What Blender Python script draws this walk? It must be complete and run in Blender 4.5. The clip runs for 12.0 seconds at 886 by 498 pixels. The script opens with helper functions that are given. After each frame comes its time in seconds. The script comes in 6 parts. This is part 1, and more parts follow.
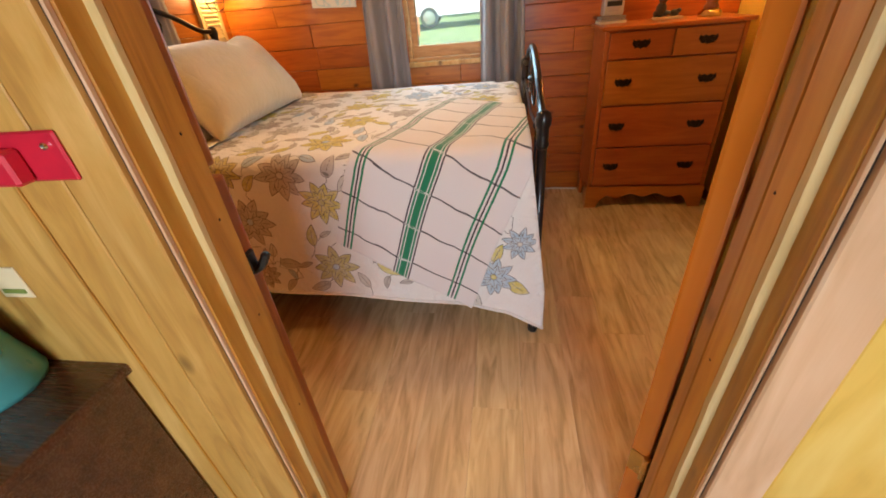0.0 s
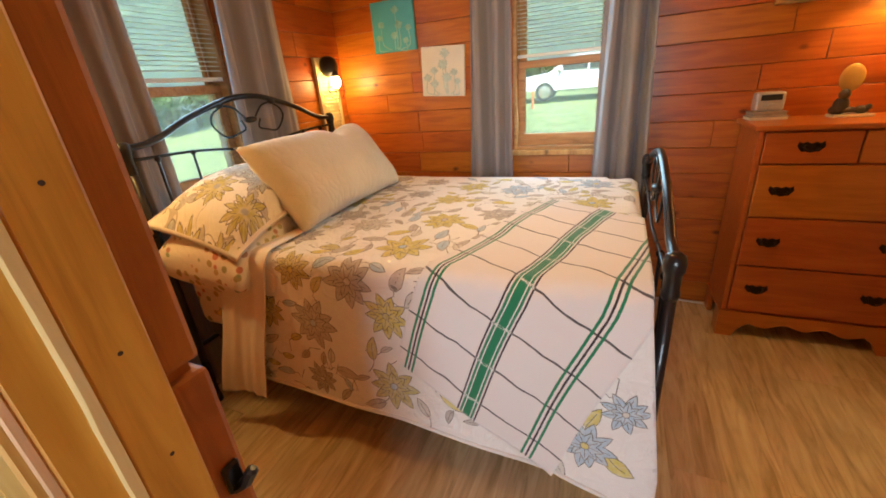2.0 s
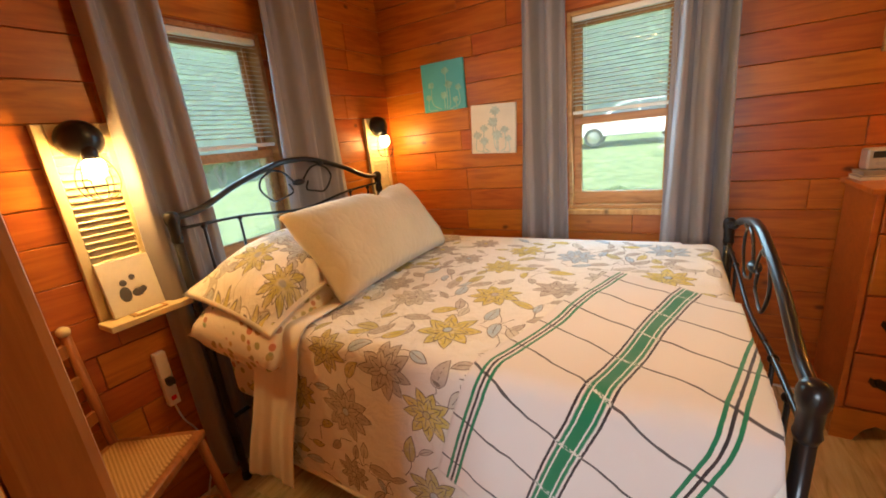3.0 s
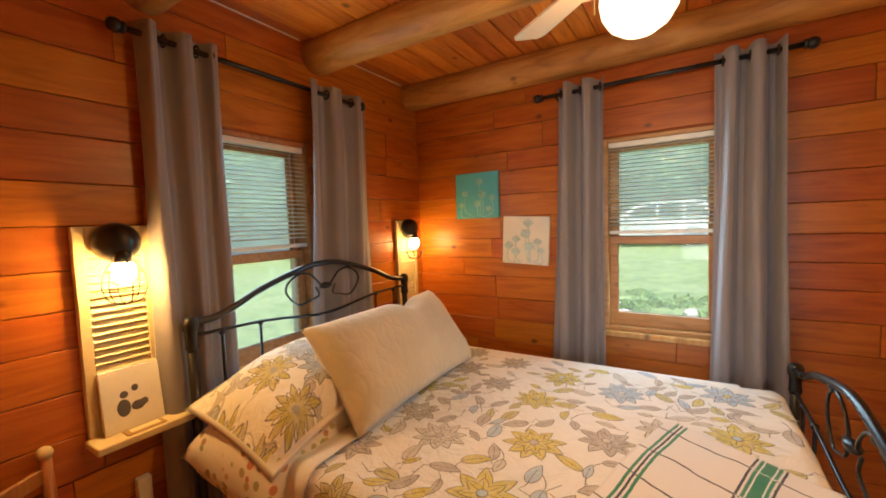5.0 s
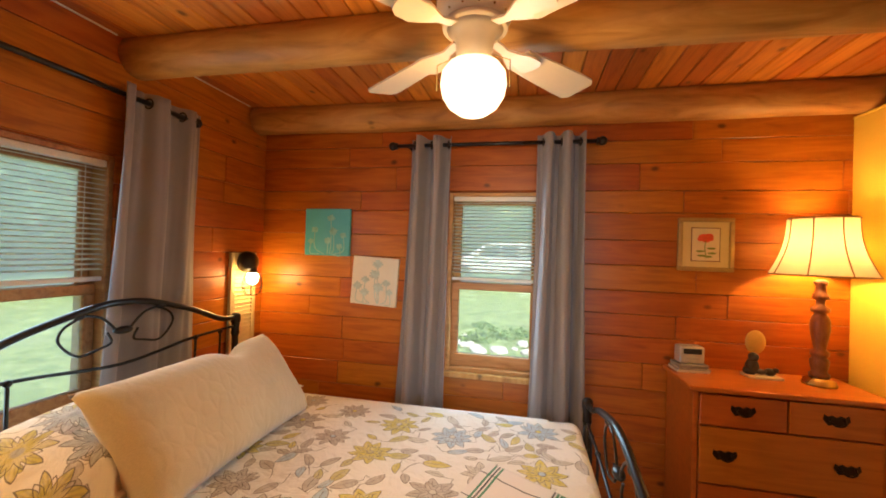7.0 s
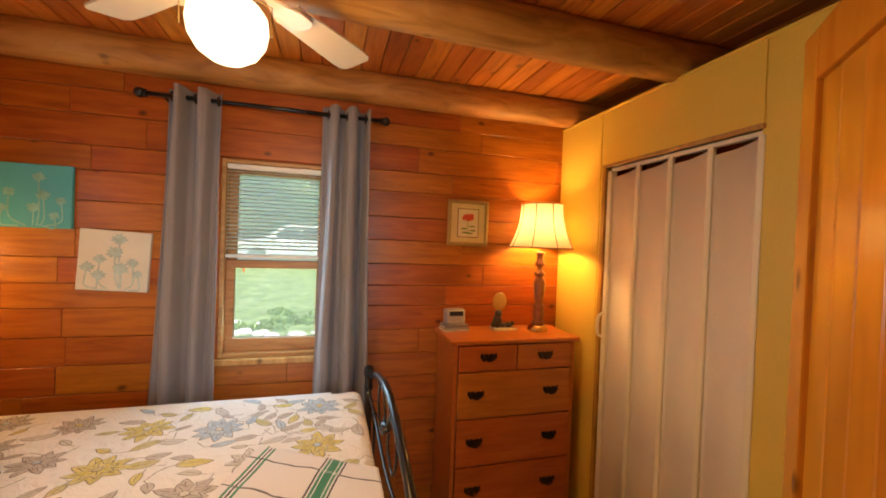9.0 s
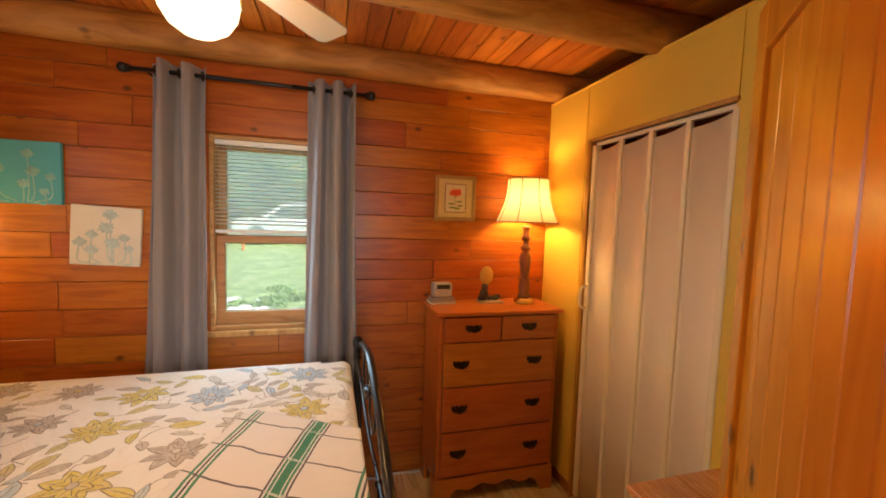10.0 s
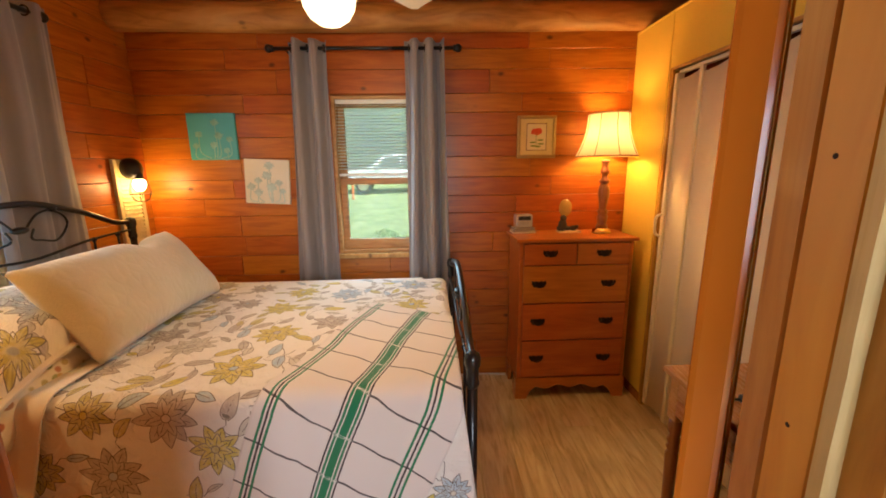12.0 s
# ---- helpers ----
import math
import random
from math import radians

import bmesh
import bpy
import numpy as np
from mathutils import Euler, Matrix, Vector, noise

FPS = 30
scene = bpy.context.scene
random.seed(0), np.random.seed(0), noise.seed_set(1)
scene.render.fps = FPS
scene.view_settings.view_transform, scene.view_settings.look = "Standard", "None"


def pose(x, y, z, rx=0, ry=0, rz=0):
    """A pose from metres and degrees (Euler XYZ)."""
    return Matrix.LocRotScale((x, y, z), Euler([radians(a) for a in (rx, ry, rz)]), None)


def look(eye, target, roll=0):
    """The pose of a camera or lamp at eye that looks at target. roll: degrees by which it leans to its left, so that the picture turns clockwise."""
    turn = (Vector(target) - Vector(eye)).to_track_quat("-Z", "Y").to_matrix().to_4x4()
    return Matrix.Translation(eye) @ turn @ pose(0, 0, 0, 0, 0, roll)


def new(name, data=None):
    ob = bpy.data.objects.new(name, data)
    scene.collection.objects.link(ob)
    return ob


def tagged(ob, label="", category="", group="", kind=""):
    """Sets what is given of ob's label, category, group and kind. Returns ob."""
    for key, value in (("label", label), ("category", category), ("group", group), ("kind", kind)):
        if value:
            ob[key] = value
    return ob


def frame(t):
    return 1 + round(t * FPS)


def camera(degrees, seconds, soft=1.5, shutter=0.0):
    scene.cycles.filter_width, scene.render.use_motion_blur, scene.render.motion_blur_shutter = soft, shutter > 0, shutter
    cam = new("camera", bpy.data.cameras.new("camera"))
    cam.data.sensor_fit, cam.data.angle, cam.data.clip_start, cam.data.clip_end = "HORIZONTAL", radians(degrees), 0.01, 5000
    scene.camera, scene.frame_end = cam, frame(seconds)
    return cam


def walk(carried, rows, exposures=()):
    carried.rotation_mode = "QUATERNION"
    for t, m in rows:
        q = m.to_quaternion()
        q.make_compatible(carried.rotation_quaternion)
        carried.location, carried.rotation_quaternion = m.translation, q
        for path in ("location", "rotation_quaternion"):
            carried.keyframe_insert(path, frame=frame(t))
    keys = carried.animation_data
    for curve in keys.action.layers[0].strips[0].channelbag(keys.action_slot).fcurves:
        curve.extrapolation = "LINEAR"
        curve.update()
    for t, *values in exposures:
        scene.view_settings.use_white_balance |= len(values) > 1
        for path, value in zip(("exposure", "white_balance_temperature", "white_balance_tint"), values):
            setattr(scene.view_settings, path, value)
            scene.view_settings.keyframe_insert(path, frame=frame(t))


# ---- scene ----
cam = camera(96.9, 12.0, 1.8)
PATH = [
    (0, (0.275, 0.397, 1.288), (-0.031, 2.064, 0.227), -5.5),
    (0.5, (0.292, 0.498, 1.305), (-0.124, 2.175, 0.297), -5.2),
    (1, (0.314, 0.588, 1.333), (-0.23, 2.265, 0.389), -5.2),
    (1.5, (0.307, 0.658, 1.344), (-0.369, 2.336, 0.49), -5.4),
    (2, (0.253, 0.741, 1.377), (-0.521, 2.419, 0.612), -5.0),
    (2.5, (0.198, 0.831, 1.413), (-0.684, 2.501, 0.757), -5.5),
    (3, (0.164, 0.913, 1.443), (-0.828, 2.562, 0.899), -6.0),
    (3.5, (0.116, 0.957, 1.478), (-0.964, 2.59, 1.068), -5.4),
    (5.5, (0.032, 1.002, 1.601), (-0.993, 2.718, 1.54), -0.5),
    (6, (0.045, 1.027, 1.622), (-0.83, 2.826, 1.617), 0.5),
    (6.5, (0.041, 1.024, 1.646), (-0.61, 2.914, 1.653), 1.2),
    (7, (0.091, 1.021, 1.65), (-0.325, 2.978, 1.669), 1.8),
    (7.5, (0.115, 1.023, 1.646), (0.004, 3.019, 1.667), 2.2),
    (9.5, (0.234, 1.015, 1.599), (0.834, 2.922, 1.524), 2.2),
    (10, (0.264, 0.958, 1.592), (0.81, 2.877, 1.45), 1.9),
    (10.5, (0.27, 0.88, 1.576), (0.712, 2.818, 1.359), 1.4),
    (11, (0.268, 0.785, 1.562), (0.581, 2.738, 1.269), 0.9),
    (11.5, (0.281, 0.675, 1.539), (0.449, 2.637, 1.192), 0.0),
    (12, (0.277, 0.578, 1.545), (0.337, 2.535, 1.136), -0.7),
]
walk(cam, [(t, look(eye, target, roll)) for t, eye, target, roll in PATH], [(0, 1.46, 6200, 10), (1.5, 1.52, 6250, 10), (3.5, 1.46, 6300, 11), (5.5, 1.26, 6550, 14), (10, 1.28, 6550, 14), (12, 1.31, 6400, 11)])

# ---- world, sun, exposure ----
world = bpy.data.worlds.new("world")
scene.world = world
world.use_nodes = True
wn, wl = world.node_tree.nodes, world.node_tree.links
sky = wn.new("ShaderNodeTexSky")
sky.sky_type = "NISHITA"
sky.sun_disc = False
sky.sun_elevation = radians(52)
sky.sun_rotation = radians(150)
wn["Background"].inputs[1].default_value = 0.15
wl.new(sky.outputs[0], wn["Background"].inputs[0])
sun = new("sun", bpy.data.lights.new("sun", "SUN"))
sun.data.energy, sun.data.angle, sun.data.color = 5.0, radians(0.6), (1, 0.95, 0.86)
sun.matrix_world = look((4, -6, 9), (0, 0, 0))

WARM = (1.0, 0.535, 0.14)


def point_lamp(name, loc, watts, size, color=WARM):
    ob = new(name, bpy.data.lights.new(name, "POINT"))
    ob.data.energy, ob.data.shadow_soft_size, ob.data.color = watts, size, color
    ob.location = loc
    return ob


point_lamp("fan_light", (-0.075, 2.157, 2.09), 3.5, 0.09, (1.0, 0.55, 0.16))
point_lamp("sconce_light", (-1.530, 1.51, 1.462), 4.9, 0.03)
point_lamp("sconce_light", (-1.530, 3.115, 1.462), 2.6, 0.03)
point_lamp("dresser_lamp_light", (1.42, 3.15, 1.72), 5.3, 0.04, (1.0, 0.59, 0.20))


down = new("fan_light_down", bpy.data.lights.new("fan_light_down", "AREA"))
down.data.shape, down.data.size, down.data.energy, down.data.color = "DISK", 0.17, 2.3, (1.0, 0.58, 0.20)
down.matrix_world = look((-0.075, 2.157, 2.042), (-0.075, 2.158, 0))


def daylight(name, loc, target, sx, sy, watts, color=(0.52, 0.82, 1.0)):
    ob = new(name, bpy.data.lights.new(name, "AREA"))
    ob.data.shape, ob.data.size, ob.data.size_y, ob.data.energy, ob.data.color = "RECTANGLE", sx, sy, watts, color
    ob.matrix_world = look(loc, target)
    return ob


daylight("window_daylight", (-0.09, 3.30, 1.5), (-0.09, 0, 1.0), 0.46, 1.0, 3.3)
daylight("window_daylight", (-1.60, 2.06, 1.5), (2, 2.06, 1.1), 0.40, 1.0, 1.9)
# stands in for hall daylight; its window is unseen and placed to suit
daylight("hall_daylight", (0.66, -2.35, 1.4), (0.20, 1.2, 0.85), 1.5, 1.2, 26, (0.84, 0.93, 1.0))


# ---- materials ----
def mat(name):
    m = bpy.data.materials.new(name)
    m.use_nodes = True
    t = m.node_tree
    return m, t, t.nodes["Principled BSDF"]


class N:
    """Short hand for wiring nodes."""

    def __init__(self, tree):
        self.t = tree

    def add(self, kind, ins=None, **props):
        n = self.t.nodes.new(kind)
        for k, v in props.items():
            setattr(n, k, v)
        for k, v in (ins or {}).items():
            self.put(n.inputs[k], v)
        return n

    def put(self, sock, v):
        if isinstance(v, bpy.types.NodeSocket):
            self.t.links.new(v, sock)
        elif isinstance(v, bpy.types.Node):
            self.t.links.new(v.outputs[0], sock)
        else:
            sock.default_value = v

    def math(self, op, a, b=0.0, c=None):
        n = self.add("ShaderNodeMath", {0: a, 1: b}, operation=op)
        if c is not None:
            self.put(n.inputs[2], c)
        return n.outputs[0]

    def vmath(self, op, a, b=(0, 0, 0)):
        n = self.add("ShaderNodeVectorMath", {0: a, 1: b}, operation=op)
        return n.outputs["Value"] if op in ("LENGTH", "DOT_PRODUCT", "DISTANCE") else n.outputs[0]

    def mix(self, f, a, b):
        n = self.add("ShaderNodeMix", data_type="RGBA")
        self.put(n.inputs[0], f)
        self.put(n.inputs[6], a if not isinstance(a, tuple) else (*a, 1) if len(a) == 3 else a)
        self.put(n.inputs[7], b if not isinstance(b, tuple) else (*b, 1) if len(b) == 3 else b)
        return n.outputs[2]

    def ramp(self, f, stops):
        n = self.add("ShaderNodeValToRGB", {0: f})
        e = n.color_ramp.elements
        while len(e) < len(stops):
            e.new(0.5)
        for el, (p, c) in zip(e, stops):
            el.position, el.color = p, (*c, 1) if len(c) == 3 else c
        return n.outputs[0]

    def noise(self, vec, scale, detail=4.0, rough=0.55, out=0, distortion=0.0):
        n = self.add("ShaderNodeTexNoise", {"Vector": vec, "Scale": scale, "Detail": detail, "Roughness": rough, "Distortion": distortion})
        return n.outputs[out]

    def step(self, v, a, b):
        """0 below a, 1 above b, smooth between."""
        n = self.add("ShaderNodeMapRange", {0: v, 1: a, 2: b}, interpolation_type="SMOOTHSTEP")
        return n.outputs[0]

    def bump(self, h, strength, dist=0.002):
        return self.add("ShaderNodeBump", {"Height": h, "Strength": strength, "Distance": dist}).outputs[0]

    def place(self, space="world"):
        if space == "world":
            return self.add("ShaderNodeNewGeometry").outputs["Position"]
        return self.add("ShaderNodeTexCoord").outputs["Object" if space == "object" else "UV"]


def wood(name, dark, mid, light, axis="x", space="world", rough=0.42, knots=0.5, grain=1.0, coat=0.0, vary=0.25, ring=9.0, relief=0.25, detail=4.5, fine_w=0.13, streak=0.2):
    """Sawn wood with the grain along one axis, knots, and board-to-board variation."""
    m, t, p = mat(name)
    n = N(t)
    rnd = n.add("ShaderNodeObjectInfo").outputs["Random"]
    isl = n.add("ShaderNodeNewGeometry").outputs["Random Per Island"]
    r = n.math("FRACT", n.math("ADD", n.math("MULTIPLY", rnd, 7.31), isl))
    off = n.add("ShaderNodeCombineXYZ", {0: n.math("MULTIPLY", r, 13.7), 1: n.math("MULTIPLY", r, 29.1), 2: n.math("MULTIPLY", r, 17.3)}).outputs[0]
    pos = n.vmath("ADD", n.place(space), off)
    long_, wide = 0.9, ring
    sc = {"x": (long_, wide, wide), "y": (wide, long_, wide), "z": (wide, wide, long_)}[axis]
    st = n.vmath("MULTIPLY", pos, sc)
    warp = n.noise(st, 1.2, 3.0, 0.5)
    g1 = n.noise(st, 3.0 * grain, detail, 0.55, distortion=1.2)
    fine = n.noise(n.vmath("MULTIPLY", pos, tuple(14 if c == long_ else 260 for c in sc)), 1.0, 3.0, 0.6)
    f = n.math("ADD", n.math("MULTIPLY", g1, 1.0 - fine_w), n.math("MULTIPLY", fine, fine_w))
    col = n.ramp(f, [(0.30, dark), (0.5, mid), (0.72, light)])
    # knots
    ks = {"x": (5.6, 8.5, 8.5), "y": (8.5, 5.6, 8.5), "z": (8.5, 8.5, 4.6)}[axis]
    vor = n.add("ShaderNodeTexVoronoi", {"Vector": n.vmath("MULTIPLY", n.vmath("ADD", pos, n.vmath("MULTIPLY", n.add("ShaderNodeCombineXYZ", {0: warp, 1: warp, 2: warp}).outputs[0], (0.03, 0.03, 0.03))), ks), "Scale": 1.0, "Randomness": 1.0})
    kn = n.math("MULTIPLY", n.math("SUBTRACT", 1.0, n.step(vor.outputs["Distance"], 0.04, 0.17)), knots)
    kn = n.math("MULTIPLY", kn, n.step(n.add("ShaderNodeSeparateColor", {0: vor.outputs["Color"]}).outputs[0], 0.52, 0.62))
    col = n.mix(kn, col, tuple(c * 0.28 for c in dark))
    # board to board and blotches
    hsv = n.add("ShaderNodeHueSaturation", {"Color": col, "Hue": n.math("ADD", 0.5, n.math("MULTIPLY", n.math("SUBTRACT", r, 0.5), 0.02)), "Value": n.math("ADD", 1.0 - vary / 2, n.math("MULTIPLY", r, vary))}).outputs[0]
    blot = n.noise(pos, 1.7, 3.0, 0.6)
    col = n.mix(n.math("MULTIPLY", n.step(blot, 0.5, 0.75), 0.35), hsv, tuple(c * 0.55 for c in mid))
    n.put(p.inputs["Base Color"], col)
    n.put(p.inputs["Roughness"], n.math("ADD", rough - 0.08, n.math("MULTIPLY", fine, streak)))
    n.put(p.inputs["Normal"], n.bump(n.math("SUBTRACT", f, n.math("MULTIPLY", kn, 0.3)), relief, 0.004))
    p.inputs["Coat Weight"].default_value = coat
    p.inputs["Coat Roughness"].default_value = 0.18
    return m


def plain(name, color, rough=0.5, metal=0.0, grain=40.0, amount=0.12, relief=0.08, space="object", coat=0.0):
    """A painted, metal or moulded surface with fine grain and faint stains."""
    m, t, p = mat(name)
    n = N(t)
    pos = n.place(space)
    a, b = n.noise(pos, grain, 5.0), n.noise(pos, 3.0, 3.0)
    f = n.math("ADD", n.math("MULTIPLY", a, 0.5), n.math("MULTIPLY", b, 0.5))
    n.put(p.inputs["Base Color"], n.ramp(f, [(0.3, tuple(c * (1 - amount) for c in color)), (0.7, tuple(min(1, c * (1 + amount)) for c in color))]))
    n.put(p.inputs["Roughness"], n.math("ADD", rough - 0.1, n.math("MULTIPLY", b, 0.2)))
    n.put(p.inputs["Normal"], n.bump(a, relief, 0.002))
    p.inputs["Metallic"].default_value = metal
    p.inputs["Coat Weight"].default_value = coat
    return m


def glow(name, color, strength, base=(0.8, 0.8, 0.75)):
    m, t, p = mat(name)
    p.inputs["Base Color"].default_value = (*base, 1)
    p.inputs["Emission Color"].default_value = (*color, 1)
    p.inputs["Emission Strength"].default_value = strength
    p.inputs["Roughness"].default_value = 0.3
    return m


def fabric(name, color, weave=600.0, amount=0.12, sheen=0.3, trans=0.0, space="object"):
    m, t, p = mat(name)
    n = N(t)
    pos = n.place(space)
    wv = n.noise(pos, weave, 2.0)
    big = n.noise(pos, 4.0, 4.0)
    f = n.math("ADD", n.math("MULTIPLY", wv, 0.5), n.math("MULTIPLY", big, 0.5))
    n.put(p.inputs["Base Color"], n.ramp(f, [(0.3, tuple(c * (1 - amount) for c in color)), (0.7, tuple(min(1, c * (1 + amount)) for c in color))]))
    n.put(p.inputs["Normal"], n.bump(wv, 0.25, 0.001))
    p.inputs["Roughness"].default_value = 0.9
    p.inputs["Sheen Weight"].default_value = sheen
    if trans:
        p.inputs["Transmission Weight"].default_value = 0
        tr = n.add("ShaderNodeBsdfTranslucent", {0: (*color, 1)})
        ms = n.add("ShaderNodeMixShader", {0: trans, 1: p.outputs[0], 2: tr.outputs[0]})
        t.links.new(ms.outputs[0], t.nodes["Material Output"].inputs[0])
    return m


M_WALL = wood("cedar_wall_boards", (0.33, 0.080, 0.006), (0.45, 0.123, 0.0095), (0.53, 0.164, 0.016), "x", rough=0.42, knots=0.92, coat=0.08, vary=0.20, detail=3.0, fine_w=0.06, relief=0.14, streak=0.08)
M_WALL_Y = wood("cedar_wall_boards_side", (0.33, 0.080, 0.006), (0.45, 0.123, 0.0095), (0.53, 0.164, 0.016), "y", rough=0.42, knots=0.92, coat=0.08, vary=0.20, detail=3.0, fine_w=0.06, relief=0.14, streak=0.08)
M_CEIL = wood("pine_ceiling_boards", (0.37, 0.098, 0.014), (0.56, 0.178, 0.026), (0.66, 0.245, 0.042), "y", rough=0.4, knots=0.9, coat=0.2, vary=0.45)
M_LOG = wood("peeled_log", (0.26, 0.105, 0.024), (0.44, 0.20, 0.050), (0.57, 0.30, 0.09), "x", rough=0.5, knots=0.7, vary=0.2, ring=5.0, relief=0.3, fine_w=0.07)
M_GAP = plain("dark_gap", (0.035, 0.015, 0.007), 0.8)
M_FLOOR = wood("laminate_floor", (0.48, 0.34, 0.16), (0.73, 0.565, 0.31), (0.88, 0.76, 0.50), "y", rough=0.44, knots=0.0, grain=1.1, vary=0.05, ring=7.5, relief=0.04, coat=0.12)
M_PINE = wood("light_pine", (0.40, 0.195, 0.045), (0.57, 0.315, 0.080), (0.70, 0.44, 0.15), "z", rough=0.4, knots=0.7, coat=0.15, vary=0.2, ring=6.0)
M_JAMB = wood("jamb_wood", (0.34, 0.145, 0.016), (0.51, 0.24, 0.030), (0.61, 0.33, 0.052), "z", rough=0.42, knots=0.6, coat=0.15, vary=0.2)
M_JAMB_RED = wood("dark_red_post", (0.28, 0.095, 0.016), (0.41, 0.150, 0.024), (0.49, 0.20, 0.038), "z", rough=0.45, knots=0.5, vary=0.15)
M_STOP = wood("orange_stop_wood", (0.52, 0.20, 0.018), (0.63, 0.275, 0.028), (0.69, 0.33, 0.040), "z", rough=0.42, knots=0.85, vary=0.1, detail=2.5, fine_w=0.05, relief=0.1)
M_PINK = wood("pinkish_casing", (0.55, 0.33, 0.17), (0.68, 0.45, 0.26), (0.76, 0.55, 0.36), "z", rough=0.45, knots=0.3, vary=0.1, detail=2.5, relief=0.1, ring=5.0)
M_YPINE = wood("yellow_knotty_pine", (0.60, 0.36, 0.06), (0.74, 0.48, 0.10), (0.80, 0.57, 0.16), "z", rough=0.38, knots=0.9, coat=0.2, vary=0.1, ring=5.0, detail=2.5, relief=0.1)
M_RAW = wood("raw_pine_edge", (0.50, 0.34, 0.13), (0.62, 0.45, 0.20), (0.70, 0.54, 0.28), "z", rough=0.6, knots=0.2, vary=0.1)
M_DOOR = wood("knotty_pine_door", (0.58, 0.190, 0.012), (0.64, 0.222, 0.016), (0.69, 0.25, 0.022), "z", rough=0.26, knots=0.95, coat=0.25, vary=0.14, relief=0.02, detail=1.5, fine_w=0.02, ring=4.0, streak=0.02)
M_MAPLE = wood("maple_furniture", (0.42, 0.112, 0.015), (0.50, 0.140, 0.019), (0.56, 0.172, 0.027), "x", "object", rough=0.3, knots=0.0, coat=0.3, vary=0.08, relief=0.05, fine_w=0.06)
M_DARKWOOD = wood("dark_turned_wood", (0.13, 0.042, 0.014), (0.24, 0.085, 0.028), (0.33, 0.13, 0.05), "z", "object", rough=0.3, knots=0.0, coat=0.4)
M_SASH = wood("window_sash_wood", (0.30, 0.13, 0.04), (0.46, 0.22, 0.08), (0.55, 0.30, 0.12), "x", rough=0.4, knots=0.3)
M_IRON = plain("black_iron", (0.014, 0.014, 0.016), 0.3, 0.4, coat=0.3)
M_YELLOW = plain("yellow_painted_panel", (0.85, 0.60, 0.085), 0.55, grain=120, amount=0.05, space="world")
M_WHITE = plain("white_paint", (0.78, 0.76, 0.70), 0.4, grain=60, amount=0.05)
M_CREAM = plain("cream_paint", (0.68, 0.57, 0.32), 0.45, grain=50, amount=0.08)
M_BRASS = plain("aged_brass", (0.55, 0.38, 0.14), 0.28, 1.0)
M_CHROME = plain("bright_steel", (0.7, 0.7, 0.7), 0.2, 1.0)
M_PULL = plain("antique_bronze", (0.05, 0.03, 0.02), 0.35, 0.7)
M_VINYL = plain("vinyl_folding_door", (0.93, 0.82, 0.62), 0.5, grain=200, amount=0.04)
M_VINYL_EDGE = plain("vinyl_rib", (0.95, 0.86, 0.60), 0.4, grain=200, amount=0.04)
M_CURTAIN = fabric("grey_curtain_cloth", (0.30, 0.28, 0.30), trans=0.12)
M_SHEET = fabric("white_sheet_cloth", (0.80, 0.78, 0.72))
def velvet():
    """Cream velvet with an embossed leaf relief and brushed nap."""
    m = fabric("cream_velvet", (0.58, 0.51, 0.36), 300, 0.16, 0.8, space="uv")
    t = m.node_tree
    n = N(t)
    uv = n.place("uv")
    e = n.add("ShaderNodeTexVoronoi", {"Vector": n.vmath("MULTIPLY", n.vmath("ADD", uv, n.vmath("MULTIPLY", n.add("ShaderNodeTexNoise", {"Vector": uv, "Scale": 5.0}).outputs["Color"], (0.12, 0.12, 0))), (1, 0.6, 1)), "Scale": 26.0}, feature="DISTANCE_TO_EDGE").outputs[0]
    h = n.math("ADD", n.step(e, 0.0, 0.25), n.math("MULTIPLY", n.noise(uv, 7.0, 3.0), 1.2))
    n.put(t.nodes["Principled BSDF"].inputs["Normal"], n.bump(h, 0.15, 0.008))
    return m


M_VELVET = velvet()
M_DUST = fabric("dark_bed_skirt", (0.03, 0.03, 0.035))


def small_print(name):
    m, t, p = mat(name)
    n = N(t)
    pos = n.place("object")
    vor = n.add("ShaderNodeTexVoronoi", {"Vector": pos, "Scale": 24.0})
    on = n.math("SUBTRACT", 1.0, n.step(vor.outputs["Distance"], 0.30, 0.42))
    sep = n.add("ShaderNodeSeparateColor", {0: vor.outputs["Color"]})
    hue = n.ramp(sep.outputs[0], [(0.0, (0.55, 0.10, 0.06)), (0.5, (0.16, 0.30, 0.12)), (1.0, (0.6, 0.35, 0.10))])
    n.put(p.inputs["Base Color"], n.mix(n.math("MULTIPLY", on, 0.8), (0.80, 0.77, 0.70), hue))
    n.put(p.inputs["Normal"], n.bump(n.noise(pos, 9.0, 3.0), 0.5, 0.02))
    p.inputs["Roughness"].default_value = 0.9
    return m


